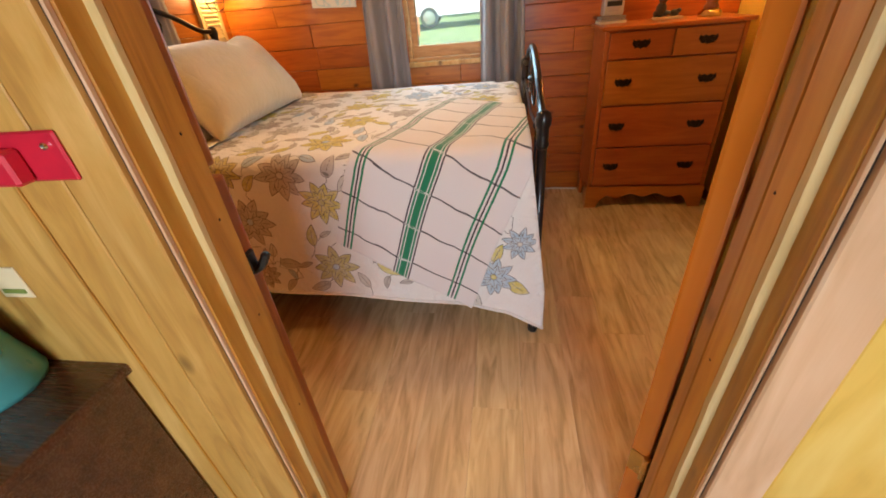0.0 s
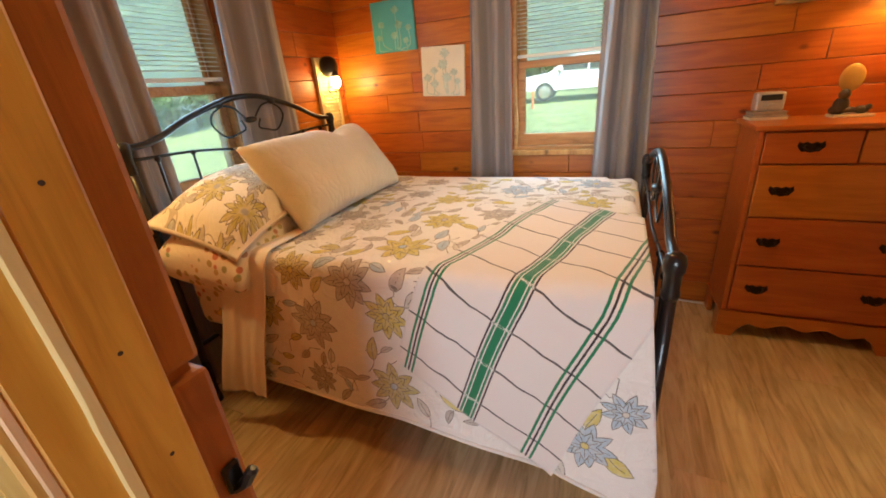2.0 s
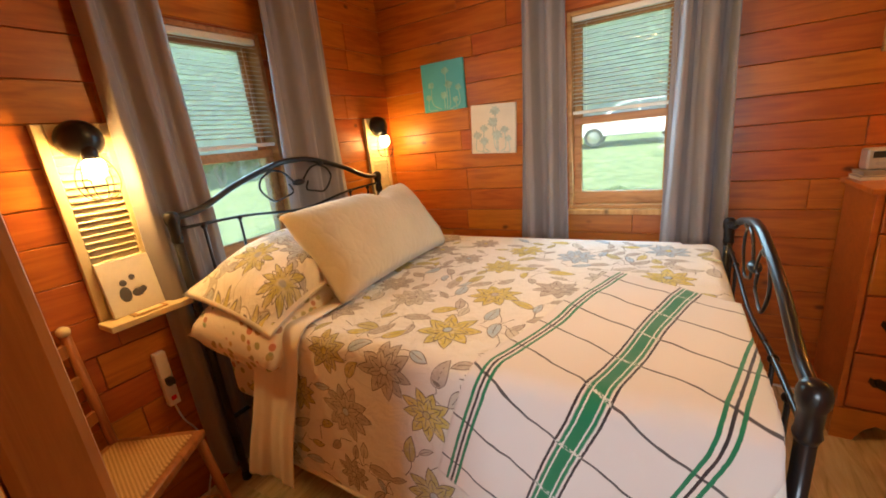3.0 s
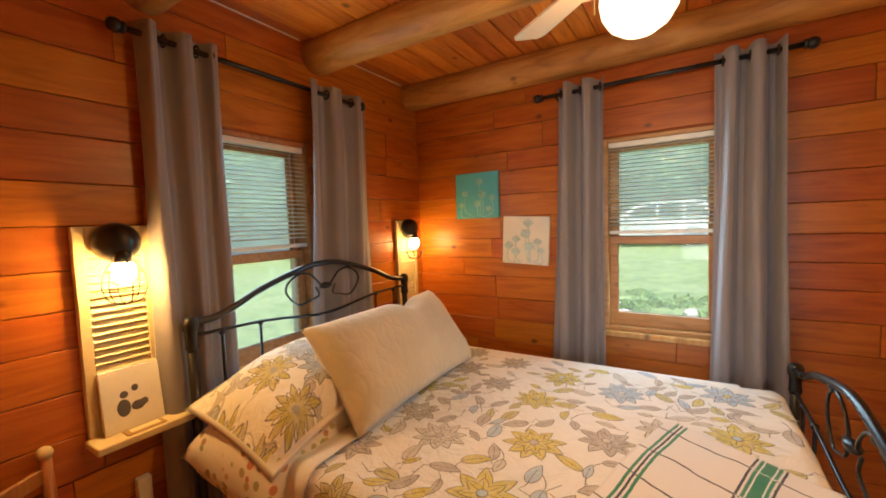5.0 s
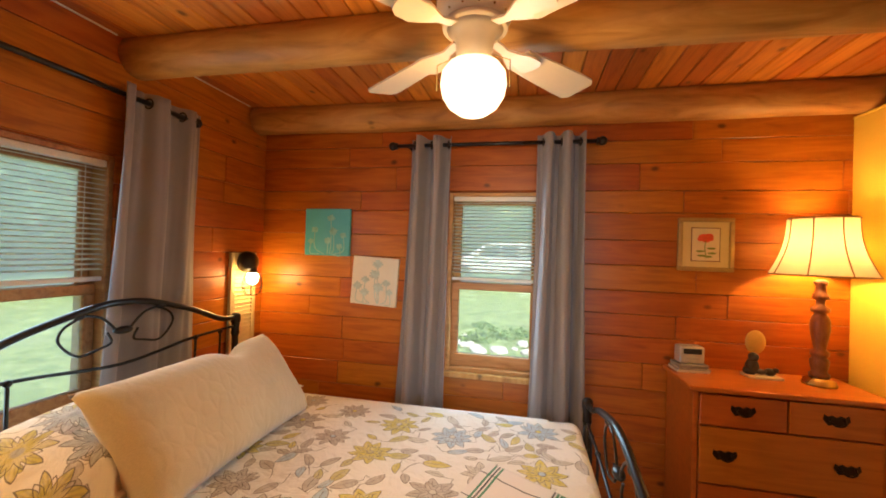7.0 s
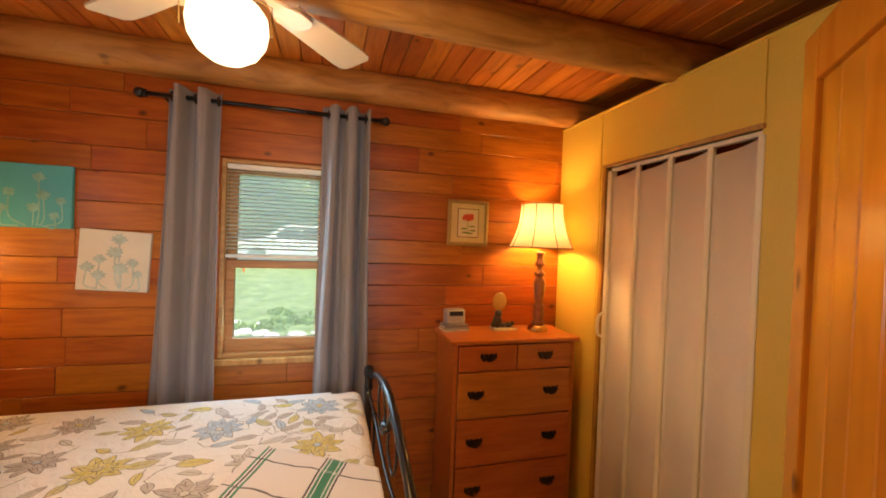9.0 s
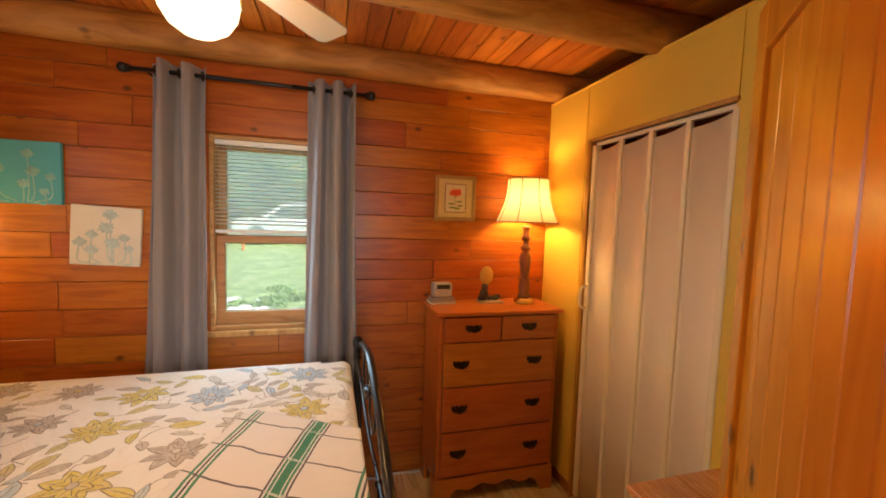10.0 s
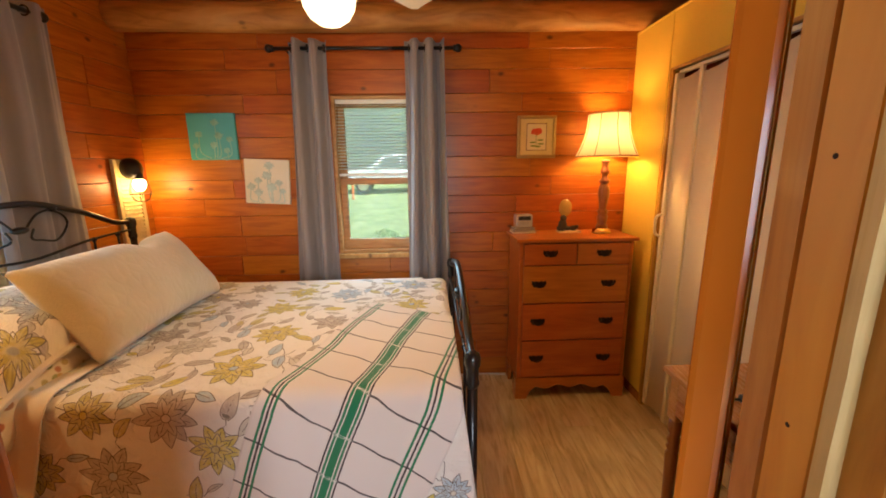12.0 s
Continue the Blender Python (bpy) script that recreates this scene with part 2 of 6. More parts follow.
def plaid():
    """White woven throw: a broad green band, green side stripes and thin dark cross lines."""
    m, t, p = mat("plaid_throw")
    n = N(t)
    uv = n.place("uv")
    s = n.add("ShaderNodeSeparateXYZ", {0: uv})
    u = n.math("ADD", s.outputs[0], n.math("MULTIPLY", n.math("SUBTRACT", n.noise(uv, 60.0, 2.0), 0.5), 0.003))
    v = n.math("ADD", s.outputs[1], n.math("MULTIPLY", n.math("SUBTRACT", n.noise(uv, 8.0, 2.0), 0.5), 0.034))
    white = n.mix(n.noise(uv, 2.2, 3.0), (0.79, 0.75, 0.70), (0.83, 0.81, 0.79))

    def band(c, half, x):
        return n.math("SUBTRACT", 1.0, n.step(n.math("ABSOLUTE", n.math("SUBTRACT", x, c)), half * 0.85, half))

    green, dark, pale = (0.012, 0.22, 0.10), (0.035, 0.03, 0.035), (0.75, 0.78, 0.72)
    col = white
    fr = n.math("FRACT", n.math("DIVIDE", n.math("ADD", v, 3.066), 0.152))
    cross = n.math("SUBTRACT", 1.0, n.step(n.math("ABSOLUTE", n.math("SUBTRACT", fr, 0.5)), 0.016, 0.026))
    col = n.mix(n.math("MULTIPLY", cross, 0.92), col, dark)
    for c, hw, k in ((0.030, 0.027, green), (0.015, 0.0022, pale), (0.045, 0.0022, pale), (-0.0035, 0.0032, dark), (0.0635, 0.0032, dark),
                     (-0.213, 0.0035, dark), (-0.227, 0.0045, green), (-0.199, 0.0045, green),
                     (0.262, 0.0035, dark), (0.246, 0.0045, green), (0.278, 0.0045, green)):
        col = n.mix(band(c, hw, u), col, k)
    near = band(0.030, 0.036, u)
    col = n.mix(n.math("MULTIPLY", n.math("MULTIPLY", near, n.math("SUBTRACT", 1.0, n.step(n.math("ABSOLUTE", n.math("SUBTRACT", fr, 0.5)), 0.020, 0.045))), n.step(n.noise(uv, 150.0, 2.0), 0.42, 0.55)), col, pale)
    n.put(p.inputs["Base Color"], col)
    wv = n.add("ShaderNodeTexWave", {"Vector": uv, "Scale": 210.0, "Distortion": 1.5})
    rum = n.math("MULTIPLY", n.noise(uv, 9.0, 3.0, distortion=1.0), 9.0)
    n.put(p.inputs["Normal"], n.bump(n.math("ADD", rum, n.math("ADD", wv.outputs[1], n.noise(uv, 400.0, 2.0))), 0.35, 0.0022))
    p.inputs["Roughness"].default_value = 0.95
    p.inputs["Sheen Weight"].default_value = 0.4
    return m


def lampshade():
    m, t, p = mat("lampshade_cloth")
    n = N(t)
    p.inputs["Base Color"].default_value = (0.80, 0.70, 0.50, 1)
    p.inputs["Roughness"].default_value = 0.9
    tr = n.add("ShaderNodeBsdfTranslucent", {0: (0.90, 0.80, 0.55, 1)})
    ms = n.add("ShaderNodeMixShader", {0: 0.20, 1: p.outputs[0], 2: tr.outputs[0]})
    t.links.new(ms.outputs[0], t.nodes["Material Output"].inputs[0])
    return m


def art(name, ground, ink, seed, scale):
    """A canvas with soft painted blooms."""
    m, t, p = mat(name)
    n = N(t)
    pos = n.vmath("ADD", n.place("object"), (seed, seed * 2, 0))
    g = n.mix(n.noise(pos, 7.0, 4.0), ground, tuple(min(1, c * 1.25 + 0.03) for c in ground))
    n.put(p.inputs["Base Color"], g)
    n.put(p.inputs["Normal"], n.bump(n.noise(pos, 500.0, 2.0), 0.2, 0.001))
    p.inputs["Roughness"].default_value = 0.7
    return m


def cane():
    m, t, p = mat("woven_cane")
    n = N(t)
    pos = n.place("object")
    ck = n.add("ShaderNodeTexChecker", {"Vector": pos, "Scale": 130.0})
    n.put(p.inputs["Base Color"], n.mix(ck.outputs[1], (0.60, 0.40, 0.17), (0.34, 0.18, 0.06)))
    n.put(p.inputs["Normal"], n.bump(ck.outputs[1], 0.6, 0.002))
    p.inputs["Roughness"].default_value = 0.5
    return m


def lawn():
    m, t, p = mat("lawn_ground")
    n = N(t)
    pos = n.place("world")
    a, b = n.noise(pos, 0.8, 5.0), n.step(n.noise(pos, 3.2, 7.0, 0.8), 0.3, 0.7)
    c = n.mix(b, (0.09, 0.17, 0.05), (0.39, 0.49, 0.21))
    c = n.mix(n.math("MULTIPLY", n.step(a, 0.55, 0.7), 0.5), c, (0.36, 0.41, 0.24))
    n.put(p.inputs["Base Color"], c)
    n.put(p.inputs["Normal"], n.bump(b, 0.8, 0.05))
    p.inputs["Roughness"].default_value = 0.95
    return m


def leafy(name, a, b):
    m, t, p = mat(name)
    n = N(t)
    isl = n.add("ShaderNodeNewGeometry").outputs["Random Per Island"]
    c = n.mix(isl, a, b)
    n.put(p.inputs["Base Color"], c)
    p.inputs["Roughness"].default_value = 0.6
    tr = n.add("ShaderNodeBsdfTranslucent", {0: c})
    ms = n.add("ShaderNodeMixShader", {0: 0.55, 1: p.outputs[0], 2: tr.outputs[0]})
    t.links.new(ms.outputs[0], t.nodes["Material Output"].inputs[0])
    return m


M_PRINT_SMALL = small_print("small_print_sheet")
M_PLAID = plaid()
M_SHADE = lampshade()
M_CANE = cane()
M_LAWN = lawn()
M_LEAF = leafy("tree_leaves", (0.16, 0.30, 0.16), (0.40, 0.58, 0.36))
M_LEAF_LIGHT = leafy("bush_leaves", (0.24, 0.38, 0.12), (0.42, 0.56, 0.24))
M_BARK = plain("tree_bark", (0.12, 0.09, 0.065), 0.9, grain=20, amount=0.35, relief=0.6)
M_STONE = plain("field_stone", (0.50, 0.48, 0.45), 0.85, grain=14, amount=0.25, relief=0.4)
M_GLOBE = glow("lit_glass_globe", (1.0, 0.78, 0.42), 1.0, (0.9, 0.88, 0.8))
M_BULB = glow("lit_bulb", (1.0, 0.66, 0.26), 16.0)
M_FANWHITE = plain("white_fan_enamel", (0.74, 0.61, 0.42), 0.35, grain=60, amount=0.03)
M_TEAL_CANVAS = art("teal_canvas", (0.07, 0.42, 0.56), (0, 0, 0), 1.3, 1)
M_WHITE_CANVAS = art("white_canvas", (0.66, 0.66, 0.62), (0, 0, 0), 4.1, 1)
M_INK_PALE = plain("pale_paint", (0.25, 0.54, 0.58), 0.7, amount=0.35)
M_INK_TEAL = plain("teal_paint", (0.46, 0.61, 0.63), 0.7, amount=0.35)
M_GOLD = plain("gold_frame", (0.50, 0.36, 0.14), 0.4, 0.6, amount=0.2)
M_MATBOARD = plain("cream_mat_board", (0.76, 0.63, 0.28), 0.8, amount=0.05)
M_PAPER = plain("ivory_paper", (0.80, 0.70, 0.44), 0.8, amount=0.05)
M_POPPY = plain("poppy_red_paint", (0.75, 0.10, 0.04), 0.7, amount=0.2)
M_LEAFINK = plain("leaf_green_paint", (0.22, 0.30, 0.06), 0.7, amount=0.2)
M_GREYPLASTIC = plain("grey_plastic", (0.45, 0.45, 0.46), 0.4)
M_BLACKPLASTIC = plain("black_plastic", (0.02, 0.02, 0.022), 0.35)
M_BOOK = plain("grey_book_cover", (0.30, 0.27, 0.24), 0.7)
M_PAGES = plain("book_pages", (0.70, 0.64, 0.50), 0.9)
M_DARK_JAR = plain("dark_jar_paint", (0.05, 0.04, 0.035), 0.5, amount=0.4)
M_PALE_PLATE = plain("pale_plate", (0.62, 0.56, 0.44), 0.5)
M_OPAL = plain("amber_glass", (0.60, 0.36, 0.08), 0.2, coat=0.5)
M_RED = plain("red_painted_metal", (0.62, 0.02, 0.05), 0.35)
M_TEALMETAL = plain("teal_enamel", (0.08, 0.36, 0.36), 0.3, coat=0.4)
M_WALNUT = wood("walnut_cabinet", (0.05, 0.022, 0.012), (0.10, 0.045, 0.022), (0.16, 0.08, 0.04), "x", "object", rough=0.25, knots=0.0, coat=0.5)
M_CARWHITE = plain("white_car_paint", (0.80, 0.80, 0.80), 0.25, coat=0.6, amount=0.02)
M_CARGLASS = plain("dark_car_glass", (0.03, 0.04, 0.045), 0.08, amount=0.05)
M_TYRE = plain("tyre_rubber", (0.02, 0.02, 0.02), 0.8)
M_ORANGEPOST = plain("orange_post", (0.55, 0.16, 0.04), 0.6)
M_BULB_SOFT = glow("lit_lamp_bulb", (1.0, 0.66, 0.28), 6.0)
M_CHROME_DULL = plain("silver_plastic", (0.55, 0.54, 0.52), 0.35, 0.5)
# brown standing in for shade between the louvers and in the fan's vents
M_SLOT_SHADE = plain("painted_slot_shade", (0.36, 0.26, 0.13), 0.8)
M_GREYINK = plain("grey_ink", (0.10, 0.10, 0.11), 0.7)
M_TAN = plain("tan_cork", (0.42, 0.26, 0.10), 0.8)
M_PINECHAIR = wood("chair_wood", (0.20, 0.07, 0.018), (0.32, 0.12, 0.032), (0.42, 0.18, 0.055), "z", "object", rough=0.35, knots=0.0, coat=0.3)
M_TABLE = wood("table_maple", (0.40, 0.17, 0.055), (0.52, 0.24, 0.085), (0.60, 0.31, 0.13), "y", "object", rough=0.25, knots=0.0, coat=0.4, vary=0.05)
M_TABLE_DARK = wood("turned_maple", (0.22, 0.07, 0.02), (0.32, 0.11, 0.03), (0.40, 0.16, 0.05), "z", "object", rough=0.3, knots=0.0, coat=0.4, vary=0.05)

M_TRIM = plain("brown_braid", (0.30, 0.17, 0.06), 0.8, amount=0.1)


# ---- mesh helpers ----
def part(name, bm, material, parent=None, label="", smooth=False):
    me = bpy.data.meshes.new(name)
    bm.to_mesh(me)
    bm.free()
    for mt in (material if isinstance(material, (list, tuple)) else [material]):
        me.materials.append(mt)
    if smooth:
        for f in me.polygons:
            f.use_smooth = True
    ob = new(name, me)
    if parent:
        ob.parent = parent
    if label:
        ob["label"] = label
    return ob


def thing(name, loc, label, category, group="", rz=0.0):
    e = new(name)
    e.empty_display_size = 0.1
    e.matrix_world = pose(*loc, 0, 0, rz)
    return tagged(e, label, category, group)


def box(lo, hi, bevel=0.003, seg=1, bm=None):
    own = bm is None
    b = bmesh.new()
    v = bmesh.ops.create_cube(b, size=1)["verts"]
    c = [(p + q) / 2 for p, q in zip(lo, hi)]
    d = [q - p for p, q in zip(lo, hi)]
    for x in v:
        x.co = Vector((c[i] + x.co[i] * d[i] for i in range(3)))
    if bevel > 0:
        bmesh.ops.bevel(b, geom=b.edges[:], offset=min(bevel, min(d) * 0.45), segments=seg, affect="EDGES", profile=0.6)
    return b if own else join(bm, b)


def join(bm, other):
    me = bpy.data.meshes.new("tmp")
    other.to_mesh(me)
    other.free()
    bm.from_mesh(me)
    bpy.data.meshes.remove(me)
    return bm


def lathe(profile, n=24, bm=None, close=True):
    """profile: (radius, z) from bottom to top."""
    b = bmesh.new() if bm is None else bm
    rings = []
    for r, z in profile:
        rings.append([b.verts.new((r * math.cos(2 * math.pi * i / n), r * math.sin(2 * math.pi * i / n), z)) for i in range(n)])
    for a, c in zip(rings, rings[1:]):
        for i in range(n):
            b.faces.new((a[i], a[(i + 1) % n], c[(i + 1) % n], c[i]))
    if close:
        b.faces.new(rings[0][::-1])
        b.faces.new(rings[-1])
    return b


def smooth_path(pts, k=6):
    """Catmull-Rom through the points."""
    pts = [Vector(p) for p in pts]
    q = [pts[0] * 2 - pts[1], *pts, pts[-1] * 2 - pts[-2]]
    out = []
    for i in range(1, len(q) - 2):
        a, b, c, d = q[i - 1:i + 3]
        for j in range(k):
            u = j / k
            out.append(0.5 * (2 * b + (c - a) * u + (2 * a - 5 * b + 4 * c - d) * u * u + (3 * b - a - 3 * c + d) * u ** 3))
    out.append(pts[-1])
    return out


def tube(pts, r, n=10, bm=None, closed=False):
    b = bmesh.new() if bm is None else bm
    pts = [Vector(p) for p in pts]
    rings = []
    up = Vector((0.13, 0.27, 0.95))
    for i, p in enumerate(pts):
        d = (pts[(i + 1) % len(pts)] - pts[i - 1]) if closed else (pts[min(i + 1, len(pts) - 1)] - pts[max(i - 1, 0)])
        d.normalize()
        s = d.cross(up)
        if s.length < 0.1:
            s = d.cross(Vector((1, 0, 0)))
        s.normalize()
        w = s.cross(d)
        rad = r[i] if isinstance(r, (list, tuple)) else r
        rings.append([b.verts.new(p + rad * (s * math.cos(2 * math.pi * k / n) + w * math.sin(2 * math.pi * k / n))) for k in range(n)])
    pairs = list(zip(rings, rings[1:])) + ([(rings[-1], rings[0])] if closed else [])
    for a, c in pairs:
        for k in range(n):
            b.faces.new((a[k], a[(k + 1) % n], c[(k + 1) % n], c[k]))
    if not closed:
        b.faces.new(rings[0][::-1])
        b.faces.new(rings[-1])
    bmesh.ops.recalc_face_normals(b, faces=b.faces[:])
    return b


def ball(c, r, bm=None, scale=(1, 1, 1), seg=14):
    b = bmesh.new()
    bmesh.ops.create_uvsphere(b, u_segments=seg, v_segments=seg // 2 + 2, radius=r)
    for v in b.verts:
        v.co = Vector((v.co.x * scale[0] + c[0], v.co.y * scale[1] + c[1], v.co.z * scale[2] + c[2]))
    return b if bm is None else join(bm, b)


def grid(fn, nu, nv, thick=0.0):
    """A sheet fn(u, v) -> point, with UV = (u, v) as fn's own metres when it returns (point, uv)."""
    b = bmesh.new()
    uvl = b.loops.layers.uv.new("UVMap")
    vs, uvs = [], {}
    for i in range(nu + 1):
        row = []
        for j in range(nv + 1):
            r = fn(i / nu, j / nv)
            p, uv = r if isinstance(r[0], (tuple, Vector)) else (r, (i / nu, j / nv))
            v = b.verts.new(p)
            uvs[v] = uv
            row.append(v)
        vs.append(row)
    for i in range(nu):
        for j in range(nv):
            b.faces.new((vs[i][j], vs[i + 1][j], vs[i + 1][j + 1], vs[i][j + 1]))
    if thick:
        bmesh.ops.recalc_face_normals(b, faces=b.faces[:])
        b.normal_update()
        nrm = {v: v.normal.copy() for v in b.verts}
        top = list(b.faces)
        dup = {}
        for v in list(uvs):
            w = b.verts.new(v.co - nrm[v] * thick)
            dup[v] = w
            uvs[w] = uvs[v]
        edge = [e for e in b.edges if len(e.link_faces) == 1]
        for f in top:
            b.faces.new([dup[v] for v in reversed(f.verts)])
        for e in edge:
            a, c = e.verts
            b.faces.new((a, c, dup[c], dup[a]))
        bmesh.ops.recalc_face_normals(b, faces=b.faces[:])
    for f in b.faces:
        for l in f.loops:
            l[uvl].uv = uvs[l.vert]
    return b


def wall_slab(name, axis, at, back, a0, a1, z0, z1, holes, material, label):
    """A wall with thickness, standing at `at` and reaching to `back`, along the other axis from a0 to a1, with rectangular holes through it."""
    b = bmesh.new()
    xs = sorted({a0, a1, *[h[0] for h in holes], *[h[1] for h in holes]})
    for s, e in zip(xs, xs[1:]):
        cuts = sorted((h[2], h[3]) for h in holes if h[0] <= s + 1e-6 and h[1] >= e - 1e-6)
        z = z0
        for lo, hi in cuts + [(z1, z1)]:
            if lo > z + 1e-4:
                p, q = (s, min(at, back), z), (e, max(at, back), lo)
                if axis == "x":
                    p, q = (p[1], p[0], p[2]), (q[1], q[0], q[2])
                box(p, q, 0, 1, b)
            z = hi
    bmesh.ops.remove_doubles(b, verts=b.verts[:], dist=1e-5)
    ob = part(name, b, material)
    return tagged(ob, label, "wall", kind="structure")


# ---- the room's measures ----
WX, NY, CX = -1.61, 3.31, 1.642          # head wall, window wall, closet front
CEIL = 2.52
SY0, SY1 = 0.83, 0.94                    # the wall with the doorway: hall face and room face
WIN_N = (-0.365, 0.185, 0.955, 2.01)
WIN_W = (1.785, 2.345, 0.955, 2.01)
DOOR_H = 2.06

wall_n = wall_slab("wall_north", "y", NY + 0.03, NY + 0.17, WX - 0.17, 2.5, -0.9, 2.75, [WIN_N], M_GAP, "cedar board wall with one window, varnished orange-brown")
wall_w = wall_slab("wall_west", "x", WX - 0.03, WX - 0.17, -2.6, NY + 0.03, -0.9, 2.75, [WIN_W], M_GAP, "cedar board wall with one window, varnished orange-brown")
wall_s = wall_slab("wall_south", "y", SY0, SY1, WX - 0.03, 2.33, 0, CEIL, [(-0.215, 0.66, 0, DOOR_H)], M_JAMB_RED, "timber wall with a doorway, dark red-brown")
wall_e = wall_slab("wall_east", "x", 2.33, 2.48, -2.6, NY + 0.03, -0.9, 2.75, [], M_WALL_Y, "plain wooden wall behind the closet")
# wall and opening are unseen, added to close the hall and admit light
wall_h = wall_slab("wall_hall", "y", -2.45, -2.6, WX - 0.03, 2.33, 0, 2.75, [(-0.1, 1.5, 0.8, 2.1)], M_PINE, "unseen pine wall added to close the hall, with an opening for daylight")

floor = part("floor", box((WX - 0.03, -2.6, -0.12), (2.33, NY + 0.03, -0.006), 0), M_GAP)
tagged(floor, "wood-look laminate plank floor, light brown", "floor", kind="structure")

# ceiling of narrow boards running towards the window wall
cb = bmesh.new()
x, i = WX - 0.03, 0
rng = random.Random(3)
while x < 2.33:
    w = 0.098
    box((x + 0.002, -2.6, CEIL), (x + w - 0.002, NY + 0.03, CEIL + 0.02), 0.004, 1, cb)
    x += w
box((WX - 0.17, -2.75, CEIL + 0.02), (2.48, NY + 0.17, CEIL + 0.06), 0, 1, cb)
ceiling = tagged(part("ceiling", cb, M_CEIL), "varnished pine board ceiling", "ceiling", kind="structure")
# unseen slab, added only to keep sunlight out of the rooms
roof = tagged(part("roof", box((-2.3, -3.2, 2.78), (3.0, 4.0, 2.86), 0), M_GAP), "unseen plain slab over the cabin, added to block the sun", "roof", kind="structure")


def log_beam(y, z, r, seed, x0=WX - 0.03, x1=2.33):
    rg = random.Random(seed)
    ph = [rg.uniform(0, 6) for _ in range(6)]
    n, m = 48, 22
    b = bmesh.new()
    rings = []
    for i in range(n + 1):
        u = i / n
        x = x0 + (x1 - x0) * u
        rr = r * (1 + 0.04 * math.sin(5 * u + ph[0]) + 0.02 * math.sin(17 * u + ph[1]))
        dy, dz = 0.008 * math.sin(4 * u + ph[2]), 0.006 * math.sin(6 * u + ph[3])
        ring = []
        for k in range(m):
            a = 2 * math.pi * k / m
            q = rr * (1 + 0.025 * noise.noise(Vector((x * 3, math.cos(a) * 1.5 + seed, math.sin(a) * 1.5))))
            ring.append(b.verts.new((x, y + dy + q * math.cos(a), z + dz + q * math.sin(a))))
        rings.append(ring)
    for a, c in zip(rings, rings[1:]):
        for k in range(m):
            b.faces.new((a[k], c[k], c[(k + 1) % m], a[(k + 1) % m]))
    b.faces.new(rings[0])
    b.faces.new(rings[-1][::-1])
    bmesh.ops.recalc_face_normals(b, faces=b.faces[:])
    return tagged(part("ceiling_beam", b, M_LOG, smooth=True), "round peeled-log ceiling beam, honey brown", "beam", "log beams under the ceiling")


for k, (y, z, r) in enumerate(((3.235, 2.455, 0.088), (2.43, 2.455, 0.088), (1.665, 2.46, 0.088), (0.35, 2.46, 0.088))):
    log_beam(y, z, r, 11 + k)


# ---- windows ----
def window(name, axis, wall, span, outward):
    """A double-hung wooden window set in the wall's thickness; built along u (width), d (outward depth)."""
    a0, a1, z0, z1 = span
    e = thing(name, (0, 0, 0), "wooden double-hung window with a half-lowered blind", "window")
    e["kind"] = "structure"

    def bx(lo, hi, bevel=0.003):
        (u0, d0, w0), (u1, d1, w1) = lo, hi
        p0, p1 = wall + outward * d0, wall + outward * d1
        p0, p1 = min(p0, p1), max(p0, p1)
        return box((u0, p0, w0), (u1, p1, w1), bevel) if axis == "y" else box((p0, u0, w0), (p1, u1, w1), bevel)

    for lo, hi in (((a0, 0.0, z0), (a0 + 0.022, 0.165, z1)), ((a1 - 0.022, 0.0, z0), (a1, 0.165, z1)), ((a0 + 0.022, 0.0, z1 - 0.022), (a1 - 0.022, 0.165, z1)), ((a0 + 0.022, 0.0, z0), (a1 - 0.022, 0.165, z0 + 0.022))):
        part("window_frame", bx(lo, hi), M_SASH, e)
    part("window_sill", bx((a0 - 0.03, -0.035, z0 - 0.03), (a1 + 0.03, 0.0, z0)), M_PINE, e, "light pine window sill")
    mid = 1.455
    for d, lo_z, hi_z, tag in ((0.045, z0 + 0.022, mid + 0.02, "lower_sash"), (0.085, mid - 0.02, z1 - 0.022, "upper_sash")):
        st = 0.042
        bot = 0.072 if tag == "lower_sash" else 0.04
        b0, b1 = a0 + 0.022, a1 - 0.022
        sash = part(tag, bx((b0, d, lo_z), (b1, d + 0.035, lo_z + bot)), M_SASH, e)
        part("sash_rail", bx((b0, d, hi_z - 0.042), (b1, d + 0.035, hi_z)), M_SASH, sash)
        part("sash_stile", bx((b0, d, lo_z + bot), (b0 + st, d + 0.035, hi_z - 0.042)), M_SASH, sash)
        part("sash_stile", bx((b1 - st, d, lo_z + bot), (b1, d + 0.035, hi_z - 0.042)), M_SASH, sash)
        pane = part("pane", bx((b0 + st, d + 0.015, lo_z + bot), (b1 - st, d + 0.019, hi_z - 0.042), 0), M_GLASS if tag == "lower_sash" else M_GLASS_HAZY, sash)
        pane.visible_shadow = False
    return e


